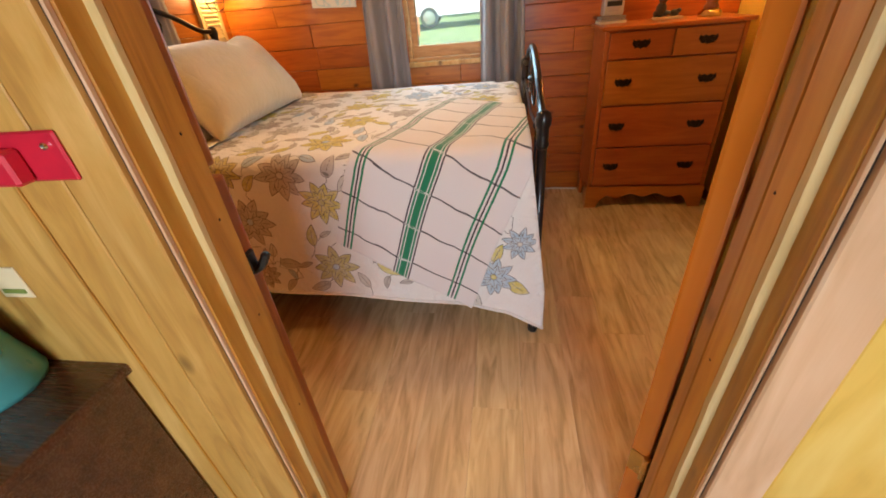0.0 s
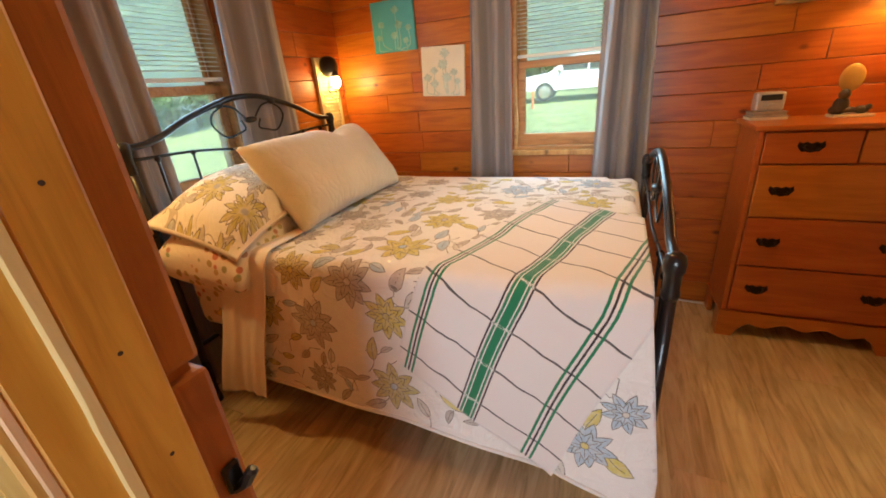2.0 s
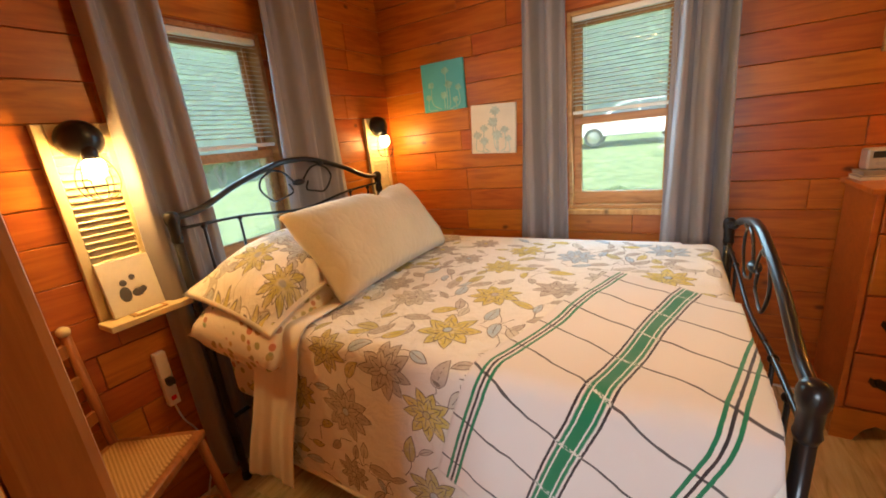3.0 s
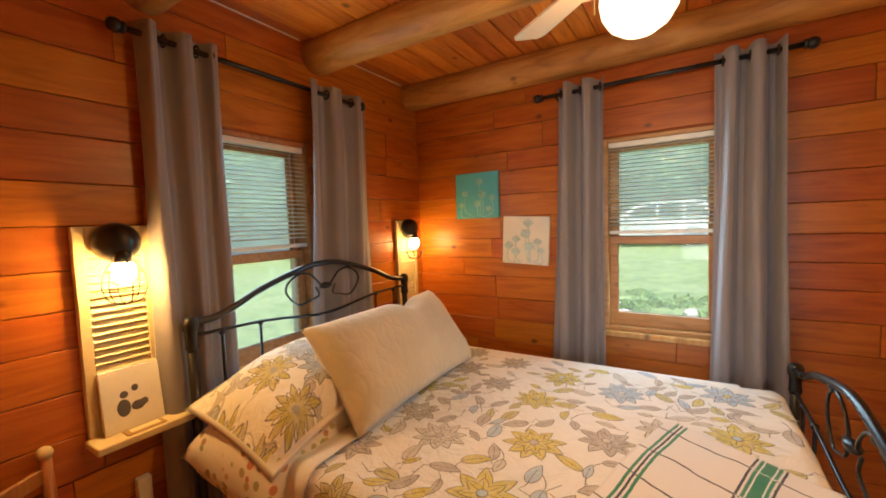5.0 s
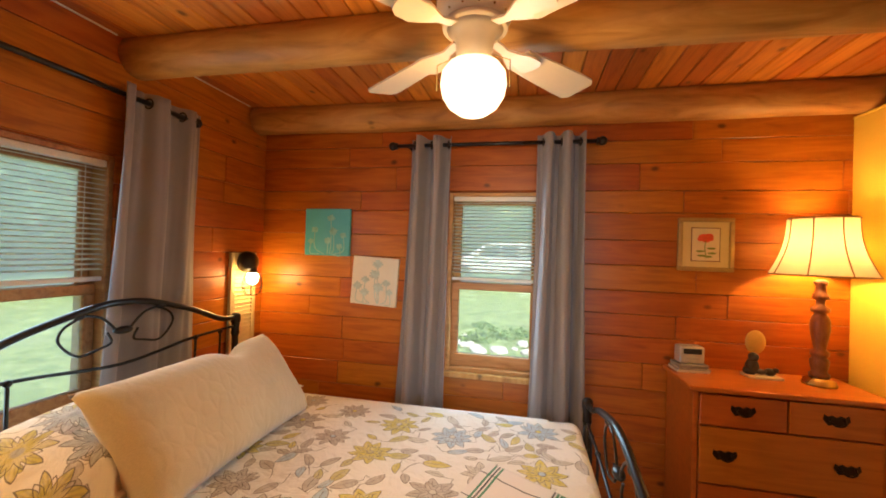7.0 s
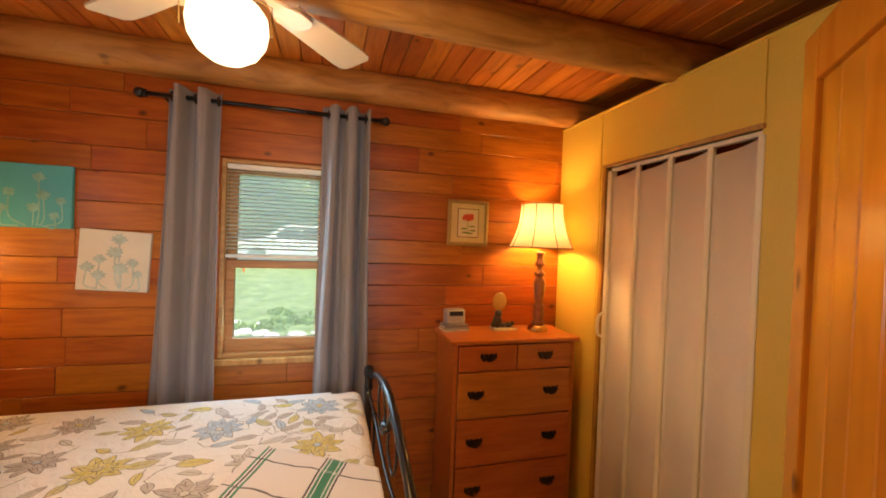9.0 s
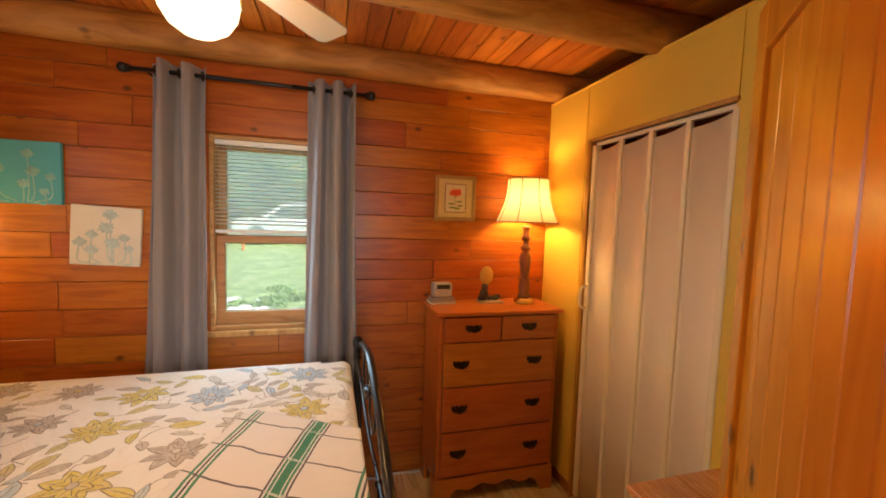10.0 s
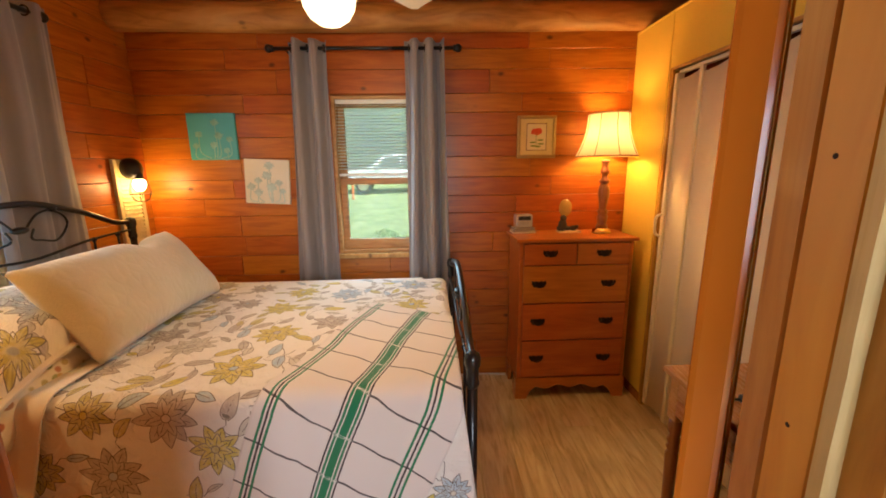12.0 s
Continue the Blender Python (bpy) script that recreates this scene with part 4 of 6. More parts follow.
def floral(name, base, scale):
    """Large printed flowers with outlined petals, leaves and stems on white cloth."""
    m, t, p = mat(name)
    n = N(t)
    uv = n.place("uv")
    white = base
    wob = n.add("ShaderNodeTexNoise", {"Vector": uv, "Scale": 9.0, "Detail": 2.0}).outputs["Color"]
    uvw = n.vmath("ADD", uv, n.vmath("MULTIPLY", n.vmath("SUBTRACT", wob, (0.5, 0.5, 0.5)), (0.035, 0.035, 0)))
    col = white
    line = None

    def flowers(sc, off, size, petals, keep, palette, dark, inner=0.42, tiers=2):
        nonlocal col
        q = n.vmath("ADD", uvw, off)
        vor = n.add("ShaderNodeTexVoronoi", {"Vector": q, "Scale": sc, "Randomness": 0.72}, voronoi_dimensions="2D")
        d = n.vmath("SUBTRACT", q, vor.outputs["Position"])
        sx = n.add("ShaderNodeSeparateXYZ", {0: d})
        cc = n.add("ShaderNodeSeparateColor", {0: vor.outputs["Color"]})
        ang = n.math("ADD", n.math("ARCTAN2", sx.outputs[1], sx.outputs[0]), n.math("MULTIPLY", cc.outputs[2], 6.0))
        rad = n.math("DIVIDE", n.vmath("LENGTH", d), size)
        turn = n.math("DIVIDE", n.math("MULTIPLY", ang, petals), 2 * math.pi)
        off1 = n.math("MULTIPLY", n.math("ABSOLUTE", n.math("SUBTRACT", n.math("FRACT", turn), 0.5)), 2.0)
        off2 = n.math("SUBTRACT", 1.0, off1)
        edge1 = n.math("SUBTRACT", 1.0, n.math("MULTIPLY", n.math("POWER", off1, 1.15), 1.0 - inner))
        edge2 = n.math("SUBTRACT", 0.74, n.math("MULTIPLY", n.math("POWER", off2, 1.15), 0.74 - inner * 0.75))
        on = n.math("GREATER_THAN", cc.outputs[0], keep)
        q1, q2 = n.math("SUBTRACT", edge1, rad), n.math("SUBTRACT", edge2, rad)
        body = n.math("MULTIPLY", n.step(q1, 0.0, 0.03), on)
        hue = n.ramp(cc.outputs[1], palette)
        veins = n.math("ABSOLUTE", n.math("SINE", n.math("MULTIPLY", ang, petals * 2.0)))
        tint = n.mix(n.math("MULTIPLY", n.math("POWER", veins, 3.0), 0.35), hue, dark)
        tint = n.mix(n.math("MULTIPLY", n.step(n.noise(q, 26.0, 3.0), 0.35, 0.7), 0.42), tint, white)
        col = n.mix(body, col, tint)
        for e, wdt in ((q1, 0.05), (q2, 0.045))[:tiers]:
            ring = n.math("SUBTRACT", 1.0, n.step(n.math("ABSOLUTE", e), wdt * 0.35, wdt))
            col = n.mix(n.math("MULTIPLY", n.math("MULTIPLY", ring, on), 0.85), col, dark)
        heart = n.math("MULTIPLY", n.math("SUBTRACT", 1.0, n.step(rad, 0.10, 0.2)), n.math("MULTIPLY", on, 0.8 if tiers > 1 else 0.0))
        col = n.mix(heart, col, (0.36, 0.40, 0.46))
        return rad

    grey = [(0.0, (0.46, 0.42, 0.38)), (0.28, (0.54, 0.49, 0.41)), (0.30, (0.66, 0.58, 0.14)), (0.68, (0.60, 0.54, 0.12)), (0.70, (0.44, 0.51, 0.56)), (1.0, (0.48, 0.52, 0.53))]
    leaf = [(0.0, (0.56, 0.55, 0.52)), (0.28, (0.46, 0.43, 0.38)), (0.30, (0.56, 0.56, 0.14)), (0.62, (0.52, 0.50, 0.10)), (0.64, (0.54, 0.50, 0.50)), (1.0, (0.46, 0.52, 0.56))]
    # stems
    st = n.math("SUBTRACT", n.noise(uv, 5.0 * scale, 1.0), 0.5)
    stem = n.math("SUBTRACT", 1.0, n.step(n.math("ABSOLUTE", st), 0.004, 0.010))
    col = n.mix(n.math("MULTIPLY", stem, 0.6), col, (0.30, 0.26, 0.20))
    flowers(7.2 * scale, (3.1, 1.7, 0), 0.068 / scale, 2.0, 0.42, leaf, (0.16, 0.14, 0.11), 0.10, 1)
    flowers(6.4 * scale, (7.7, 4.2, 0), 0.052 / scale, 3.0, 0.58, leaf, (0.18, 0.15, 0.12), 0.14, 1)
    flowers(3.9 * scale, (0.4, 0.9, 0), 0.125 / scale, 9.0, 0.10, grey, (0.11, 0.10, 0.085))
    col = n.mix(n.math("MULTIPLY", n.step(n.noise(uv, 3.0, 5.0, 0.6), 0.35, 0.75), 0.16), col, (0.62, 0.58, 0.46))
    n.put(p.inputs["Base Color"], col)
    quilt = n.add("ShaderNodeTexVoronoi", {"Vector": uv, "Scale": 26.0}, feature="SMOOTH_F1").outputs[0]
    wv = n.noise(uv, 700.0, 2.0)
    n.put(p.inputs["Normal"], n.bump(n.math("ADD", n.math("MULTIPLY", quilt, 0.9), n.math("ADD", n.math("MULTIPLY", wv, 0.15), n.math("MULTIPLY", n.noise(uv, 11.0, 4.0, 0.6, distortion=1.5), 4.0))), 0.7, 0.009))
    p.inputs["Roughness"].default_value = 0.88
    p.inputs["Sheen Weight"].default_value = 0.25
    return m


def quilted(name, base):
    """White quilted cotton, puckered between the stitching."""
    m, t, p = mat(name)
    n = N(t)
    uv = n.place("uv")
    n.put(p.inputs["Base Color"], n.mix(n.math("MULTIPLY", n.step(n.noise(uv, 3.0, 5.0, 0.6), 0.35, 0.75), 0.22), base, (0.74, 0.70, 0.58)))
    n.put(p.inputs["Normal"], cloth_bump(n, uv))
    p.inputs["Roughness"].default_value = 0.88
    p.inputs["Sheen Weight"].default_value = 0.25
    return m


def cloth_bump(n, uv):
    quilt_ = n.add("ShaderNodeTexVoronoi", {"Vector": uv, "Scale": 26.0}, feature="SMOOTH_F1").outputs[0]
    h = n.math("ADD", n.math("MULTIPLY", quilt_, 0.9), n.math("ADD", n.math("MULTIPLY", n.noise(uv, 700.0, 2.0), 0.15), n.math("MULTIPLY", n.noise(uv, 11.0, 4.0, 0.6, distortion=1.5), 4.0)))
    return n.bump(h, 0.7, 0.009)


def print_ink(name, color, fade):
    """Cloth printed in one colour, uneven as the dye took."""
    m, t, p = mat(name)
    n = N(t)
    uv = n.place("uv")
    g = n.math("ADD", n.math("MULTIPLY", n.noise(uv, 42.0, 4.0, 0.65), 0.7), n.math("MULTIPLY", n.noise(uv, 260.0, 2.0), 0.3))
    n.put(p.inputs["Base Color"], n.mix(n.math("MULTIPLY", n.step(g, 0.38, 0.66), fade), color, (0.80, 0.78, 0.70)))
    n.put(p.inputs["Normal"], cloth_bump(n, uv))
    p.inputs["Roughness"].default_value = 0.9
    return m


M_SHAM = floral("floral_sham", (0.87, 0.86, 0.81), 1.4)
M_QUILT = quilted("white_quilted_cotton", (0.87, 0.86, 0.81))
M_LINE = print_ink("print_outline", (0.17, 0.145, 0.115), 0.3)
INKS = {
    "mustard": print_ink("mustard_print", (0.70, 0.60, 0.13), 0.45),
    "olive": print_ink("olive_print", (0.58, 0.52, 0.19), 0.45),
    "grey": print_ink("grey_print", (0.54, 0.49, 0.43), 0.45),
    "blue": print_ink("blue_print", (0.46, 0.60, 0.70), 0.5),
    "pale": print_ink("pale_print", (0.68, 0.66, 0.58), 0.40),
}
HEM = [(-1.2, 0.27), (-0.8, 0.255), (-0.4, 0.235), (0.0, 0.20), (0.15, 0.19), (0.26, 0.17), (0.33, 0.11), (0.372, 0.075), (0.41, 0.14)]


def hem(x):
    for (a, p), (b, q) in zip(HEM, HEM[1:]):
        if x <= b:
            u = max(0, (x - a) / (b - a))
            return p + (q - p) * u
    return HEM[-1][1]


quilt = thing("quilt", (BO.x, 2.36, 0.4), "white quilt printed with large grey, mustard and blue flowers", "quilt")
QO = Vector((BO.x, 2.36, 0.4))
QX0, QX1 = -1.06, 0.368


def quilt_pt(u, v):
    """u along the bed, v across: 0 at the near hem, 1 down the far side."""
    x = QX0 + (QX1 - QX0) * u
    near = -(0.85 - hem(x)) + 0.02
    far = 1.32 + 0.22
    d = near + (far - near) * v
    x -= (1 - u) ** 3 * (0.22 * min(1.0, max(0.0, (d - 0.05) / 0.25)) + 0.12 * min(1.0, max(0.0, -d / 0.5)))
    if d < 0:
        x += 0.07 * max(0.0, (u - 0.86) / 0.14) * min(1, -d * 1.8)
    if d > 1.32 - 0.034:
        h = d - 1.286
        p = Vector((x, 3.02 + 0.02 * math.sin(min(1, h / 0.06) * 1.57), 0.85 - h))
    else:
        p = drape(x, d, 0.0)
    end = max(0.0, (u - 0.965) / 0.035)
    p.z -= 0.03 * end * end if d > 0 else 0
    return p - QO, (x, d)


part("quilt_cloth", grid(quilt_pt, 150, 190, 0.012), M_QUILT, quilt, smooth=True)


class Print:
    """Flat printed shapes that follow the quilt's surface; a point is given by x along the bed and d in from the near edge."""

    def __init__(self):
        self.b = bmesh.new()
        self.uv = self.b.loops.layers.uv.new("UVMap")
        self.rise = 0.0009

    def on_cloth(self, x, d, rise):
        x = min(x, 0.366 + 0.05 * min(1.0, max(0.0, -d * 1.8)))
        d = max(d, hem(x) - 0.825)
        p = drape(x, d, 0.0)
        nr = (drape(x + 0.004, d, 0.0) - p).cross(drape(x, d + 0.004, 0.0) - p).normalized()
        return p + nr * rise - QO

    def strip(self, pts, widths, index, rise):
        """A band along pts (x, d) with half widths, three points across."""
        rows = []
        for i, q in enumerate(pts):
            t = (pts[min(i + 1, len(pts) - 1)] - pts[max(i - 1, 0)]).normalized()
            s_ = Vector((-t.y, t.x))
            rows.append([(q + s_ * widths[i] * k) for k in (-1, 0, 1)])
        vs = [[(self.b.verts.new(self.on_cloth(c.x, c.y, rise)), c) for c in r] for r in rows]
        for p, q in zip(vs, vs[1:]):
            for k in (0, 1):
                quad = (p[k], q[k], q[k + 1], p[k + 1])
                f = self.b.faces.new([v for v, _ in quad])
                f.material_index, f.smooth = index, True
                for l, (_, c) in zip(f.loops, quad):
                    l[self.uv].uv = c

    def petal(self, c, angle, r0, r1, half, rise, bend=0.0, veins=True):
        """A pointed petal or leaf: outline, fill and mid vein."""
        def line(a, z, n):
            out = []
            for i in range(n + 1):
                r = a + (z - a) * i / n
                g = angle + bend * (r - r0) / max(1e-6, r1 - r0)
                out.append(c + Vector((math.cos(g), math.sin(g))) * r)
            return out
        n = 8
        shape = [max(0.03, math.sin(math.pi * (0.06 + 0.94 * i / n) ** 0.85) ** 0.8) for i in range(n + 1)]
        self.strip(line(r0, r1, n), [half * w for w in shape], 0, rise)
        g = 0.0021
        self.strip(line(r0 + g, r1 - 1.6 * g, n), [max(0.0004, half * w - g) for w in shape], 1, rise + 0.0004)
        if veins:
            self.strip(line(r0, r0 + (r1 - r0) * 0.72, 4), [0.0011] * 5, 0, rise + 0.0007)

    def disc(self, c, r, index, rise):
        ring = [c + Vector((math.cos(a), math.sin(a))) * r for a in [2 * math.pi * i / 12 for i in range(12)]]
        mid = self.b.verts.new(self.on_cloth(c.x, c.y, rise))
        vs = [self.b.verts.new(self.on_cloth(q.x, q.y, rise)) for q in ring]
        for i in range(12):
            f = self.b.faces.new((mid, vs[i], vs[(i + 1) % 12]))
            f.material_index, f.smooth = index, True
            for l, q in zip(f.loops, (c, ring[i], ring[(i + 1) % 12])):
                l[self.uv].uv = q

    def done(self, name, fill, heart):
        bmesh.ops.recalc_face_normals(self.b, faces=self.b.faces[:])
        return part(name, self.b, [M_LINE, INKS[fill], INKS[heart]], quilt)


def printed_flower(x, d, r, fill, heart, rg):
    f, c = Print(), Vector((x, d))
    turn, n = rg.uniform(0, 6), rg.choice((8, 9, 9, 10))
    for k in range(n):
        f.petal(c, turn + 2 * math.pi * (k + rg.uniform(-0.12, 0.12)) / n, r * 0.12, r * rg.uniform(0.88, 1.06), r * 0.215, 0.0009 + 0.00006 * k, rg.uniform(-0.15, 0.15))
    for k in range(n - 1):
        f.petal(c, turn + 0.3 + 2 * math.pi * (k + rg.uniform(-0.1, 0.1)) / (n - 1), r * 0.08, r * rg.uniform(0.56, 0.68), r * 0.15, 0.0022 + 0.00006 * k, 0.0)
    f.disc(c, r * 0.155, 0, 0.0034)
    f.disc(c, r * 0.125, 2, 0.0038)
    f.done("printed_flower", fill, heart)


def printed_leaf(x, d, ln, angle, fill, rg):
    f, c = Print(), Vector((x, d))
    f.petal(c, angle, 0.0, ln, ln * rg.uniform(0.2, 0.27), 0.0006, rg.uniform(-0.5, 0.5))
    back = [c + Vector((math.cos(angle), math.sin(angle))) * -0.018 * i + Vector((math.sin(angle), -math.cos(angle))) * 0.004 * i * i * rg.choice((-1, 1)) for i in range(4)]
    f.strip(back, [0.0014] * 4, 0, 0.0005)
    f.done("printed_leaf", fill, fill)


prg = random.Random(14)
blooms = [(-0.435, 0.185, 0.112, "mustard", "blue"), (-0.56, -0.036, 0.108, "grey", "pale"), (-0.74, -0.225, 0.108, "grey", "blue"), (-0.81, -0.02, 0.088, "olive", "mustard"),
          (-0.975, -0.21, 0.085, "olive", "mustard"), (-0.42, -0.15, 0.094, "mustard", "olive"), (-0.427, -0.447, 0.105, "olive", "blue"), (-0.39, 0.475, 0.10, "mustard", "grey"),
          (-0.19, 0.60, 0.10, "grey", "pale"), (0.17, 0.81, 0.105, "mustard", "blue"), (-0.46, 1.065, 0.095, "mustard", "pale"), (-0.49, 0.79, 0.095, "mustard", "olive"),
          (-0.20, 1.01, 0.095, "blue", "pale"), (0.235, -0.482, 0.09, "blue", "mustard"), (0.335, -0.33, 0.07, "blue", "pale"), (-0.69, 0.37, 0.10, "pale", "grey"), (-0.90, 0.98, 0.095, "grey", "mustard")]
for tries in range(900):
    x, d = prg.uniform(-1.15, 0.30), prg.uniform(-0.50, 1.20)
    if len(blooms) < 38 and all((x - q[0]) ** 2 + (d - q[1]) ** 2 > 0.205 ** 2 for q in blooms):
        blooms.append((x, d, prg.uniform(0.075, 0.10), prg.choice(("grey", "mustard", "blue", "pale", "grey")), prg.choice(("blue", "pale", "mustard"))))
for q in blooms:
    printed_flower(*q, prg)
sprigs = [(-0.24, -0.42, 0.12, -0.6, "mustard"), (0.30, -0.50, 0.10, -1.0, "mustard"), (-0.93, 0.16, 0.10, 0.3, "olive"), (-0.76, 0.12, 0.10, 0.4, "olive"), (-0.27, 0.78, 0.11, 0.1, "mustard"), (-0.92, 0.74, 0.10, 0.5, "olive")]
for q in sprigs:
    printed_leaf(*q, prg)
for tries in range(6000):
    x, d, ang, ln = prg.uniform(-1.22, 0.34), prg.uniform(-0.56, 1.24), prg.uniform(0, 6.28), prg.uniform(0.055, 0.10)
    m_ = (x + math.cos(ang) * ln * 0.5, d + math.sin(ang) * ln * 0.5)
    if len(sprigs) < 230 and all((m_[0] - q[0]) ** 2 + (m_[1] - q[1]) ** 2 > (q[2] * 0.90 + ln * 0.30) ** 2 for q in blooms) and all((m_[0] - q[0] - math.cos(q[3]) * q[2] * 0.5) ** 2 + (m_[1] - q[1] - math.sin(q[3]) * q[2] * 0.5) ** 2 > 0.05 ** 2 for q in sprigs):
        sprigs.append((x, d, ln, ang, prg.choice(("grey", "grey", "olive", "pale", "blue", "mustard"))))
        printed_leaf(*sprigs[-1], prg)

hb = tube([quilt_pt(i / 60, 0.004)[0] + Vector((0, -0.002, 0)) for i in range(61)], 0.007, 8)
part("binding", hb, M_SHEET, quilt, "white bound edge", smooth=True)

# folded sheet between quilt and pillows
sheet = thing("top_sheet", (BO.x, 2.36, 0.4), "white top sheet folded back over the quilt, hanging down the side", "sheet")


def sheet_pt(u, v):
    x = -1.16 + 0.24 * u
    near = -0.64 + 0.03 * u
    d = near + (0.42 - near) * v
    lean = -0.15 * max(0.0, min(1.0, -d / 0.65)) * (1 - 0.2 * u)
    p = drape(x + lean, d, 0.012 + 0.006 * math.sin(u * 9), flare=0.13, wob=1.4)
    p.y -= 0.003 * math.sin(u * 26) * min(1, max(0, -d * 2))
    return p - QO, (x, d)


part("sheet_cloth", grid(sheet_pt, 40, 70, 0.004), M_SHEET, sheet, smooth=True)


# ---- pillows ----
def pillow(name, w, h, t, loc, rot, material, label, category="pillow", seed=0, pinch=0.1, dent=0.0, droop=0.0, flange=0.0):
    e = thing(name, (0, 0, 0), label, category)
    e.matrix_world = pose(*loc, *rot)

    def side(s):
        def fn(u, v):
            a, c = u * 2 - 1, v * 2 - 1
            ai, ci = min(1.0, abs(a) * w / (w - 2 * flange)), min(1.0, abs(c) * h / (h - 2 * flange))
            k = (1 - ai ** 2.6) * (1 - ci ** 2.6)
            z = s * (t / 2 * max(k, 0) ** 0.45 + (0.002 if flange and max(abs(a), abs(c)) < 0.999 else 0)) - droop * max(0.0, -a) ** 2
            z += 0.010 * noise.noise(Vector((a * 2.6, c * 2.6, seed + s))) * (k > 0.02)
            x = w / 2 * a * (1 - pinch * (1 - abs(c) ** 2) * abs(a) ** 3 * 0.5)
            y = h / 2 * c * (1 - pinch * (1 - abs(a) ** 2) * abs(c) ** 3 * 0.5)
            if dent:
                g = math.exp(-((a - dent) / 0.16) ** 2) * max(0.0, c) ** 2
                y -= 0.05 * g
                z -= s * 0.02 * g
            return Vector((x, y, z)), (x + 5 + seed * 0.37, y + 5)
        return fn

    b = grid(side(1), 36, 30)
    other = grid(side(-1), 36, 30)
    join(b, other)
    bmesh.ops.remove_doubles(b, verts=b.verts[:], dist=0.0004)
    bmesh.ops.recalc_face_normals(b, faces=b.faces[:])
    if flange:
        for f in b.faces:
            m_ = f.calc_center_median()
            f.material_index = int(abs(m_.x) > w / 2 - flange or abs(m_.y) > h / 2 - flange)
    part("pillow_cover", b, [material, M_SHEET] if flange else material, e, smooth=True)
    return e


pillow("sleeping_pillow", 0.72, 0.50, 0.22, (-1.225, 1.995, 0.995), (13, -2, 90), M_SHAM, "plump bed pillow in a floral sham with a white flange", seed=2, droop=0.09, flange=0.036)
pillow("sleeping_pillow", 0.57, 0.46, 0.22, (-1.245, 2.60, 0.985), (13, 0, 90), M_SHAM, "plump bed pillow in a floral sham with a white flange", seed=5, flange=0.036)
pillow("sleeping_pillow", 0.74, 0.50, 0.34, (-1.245, 1.985, 0.830), (5, 0, 90), M_PRINT_SMALL, "bed pillow in a small-print case under the sham", seed=3, droop=0.07)
pillow("sleeping_pillow", 0.62, 0.46, 0.27, (-1.24, 2.60, 0.815), (5, 0, 90), M_PRINT_SMALL, "bed pillow in a small-print case under the sham", seed=4)
pillow("body_pillow", 0.885, 0.435, 0.24, (-1.048, 2.337, 1.042), (53, 0, 92), M_VELVET, "long cream velvet bolster cushion leaning on the bed pillows", "cushion", seed=7, pinch=0.14, dent=0.3)

# ---- throw blanket ----
throw = thing("throw_blanket", (BO.x, 2.36, 0.4), "white woven throw with green plaid stripes, laid over the bed corner", "blanket")
E1, E2 = Vector((0.86, -0.51)), Vector((0.36, 0.933))


def throw_pt(u, v):
    a, c = -0.262 + 0.624 * u, -0.485 + 1.22 * v
    a2 = a + 0.006 * math.sin(c * 9)
    q = E1 * a2 + E2 * c
    x, d = q.x, q.y
    x -= 0.08 * max(0.0, d)
    over = x - 0.368
    lift = 0.016 + 0.004 * noise.noise(Vector((x * 7, d * 7, 2)))
    if over > 0:
        x = 0.368 + 0.010 * math.tanh(over * 6)
        p = drape(x, d, lift)
        p.z -= min(over, 0.14) * 0.8
    else:
        p = drape(x, d, lift)
    return p - QO, (a, c)


part("throw_cloth", grid(throw_pt, 70, 120, 0.005), M_PLAID, throw, smooth=True)

# ---- chest of drawers ----
DX0, DX1, DY0, DY1 = 0.832, 1.556, 2.965, 3.295
dresser = thing("chest_of_drawers", ((DX0 + DX1) / 2, 3.13, 0), "maple chest with five drawers, bracket feet and bronze pulls", "dresser")
DO = Vector(((DX0 + DX1) / 2, 3.13, 0))
D = lambda *p: Vector(p) - DO
part("side_panel", box(D(DX0, DY0, 0.12), D(DX0 + 0.022, DY1, 1.078), 0.002), M_MAPLE, dresser)
part("side_panel", box(D(DX1 - 0.022, DY0, 0.12), D(DX1, DY1, 1.078), 0.002), M_MAPLE, dresser)
part("back_panel", box(D(DX0 + 0.022, DY1 - 0.01, 0.12), D(DX1 - 0.022, DY1, 1.078), 0), M_MAPLE, dresser)
part("carcass", box(D(DX0 + 0.022, DY0 + 0.012, 0.14), D(DX1 - 0.022, DY1 - 0.012, 1.077), 0), M_MAPLE, dresser)
part("top", box(D(DX0 - 0.022, DY0 - 0.022, 1.078), D(DX1 + 0.022, DY1 + 0.005, 1.10), 0.006, 2), M_MAPLE, dresser)


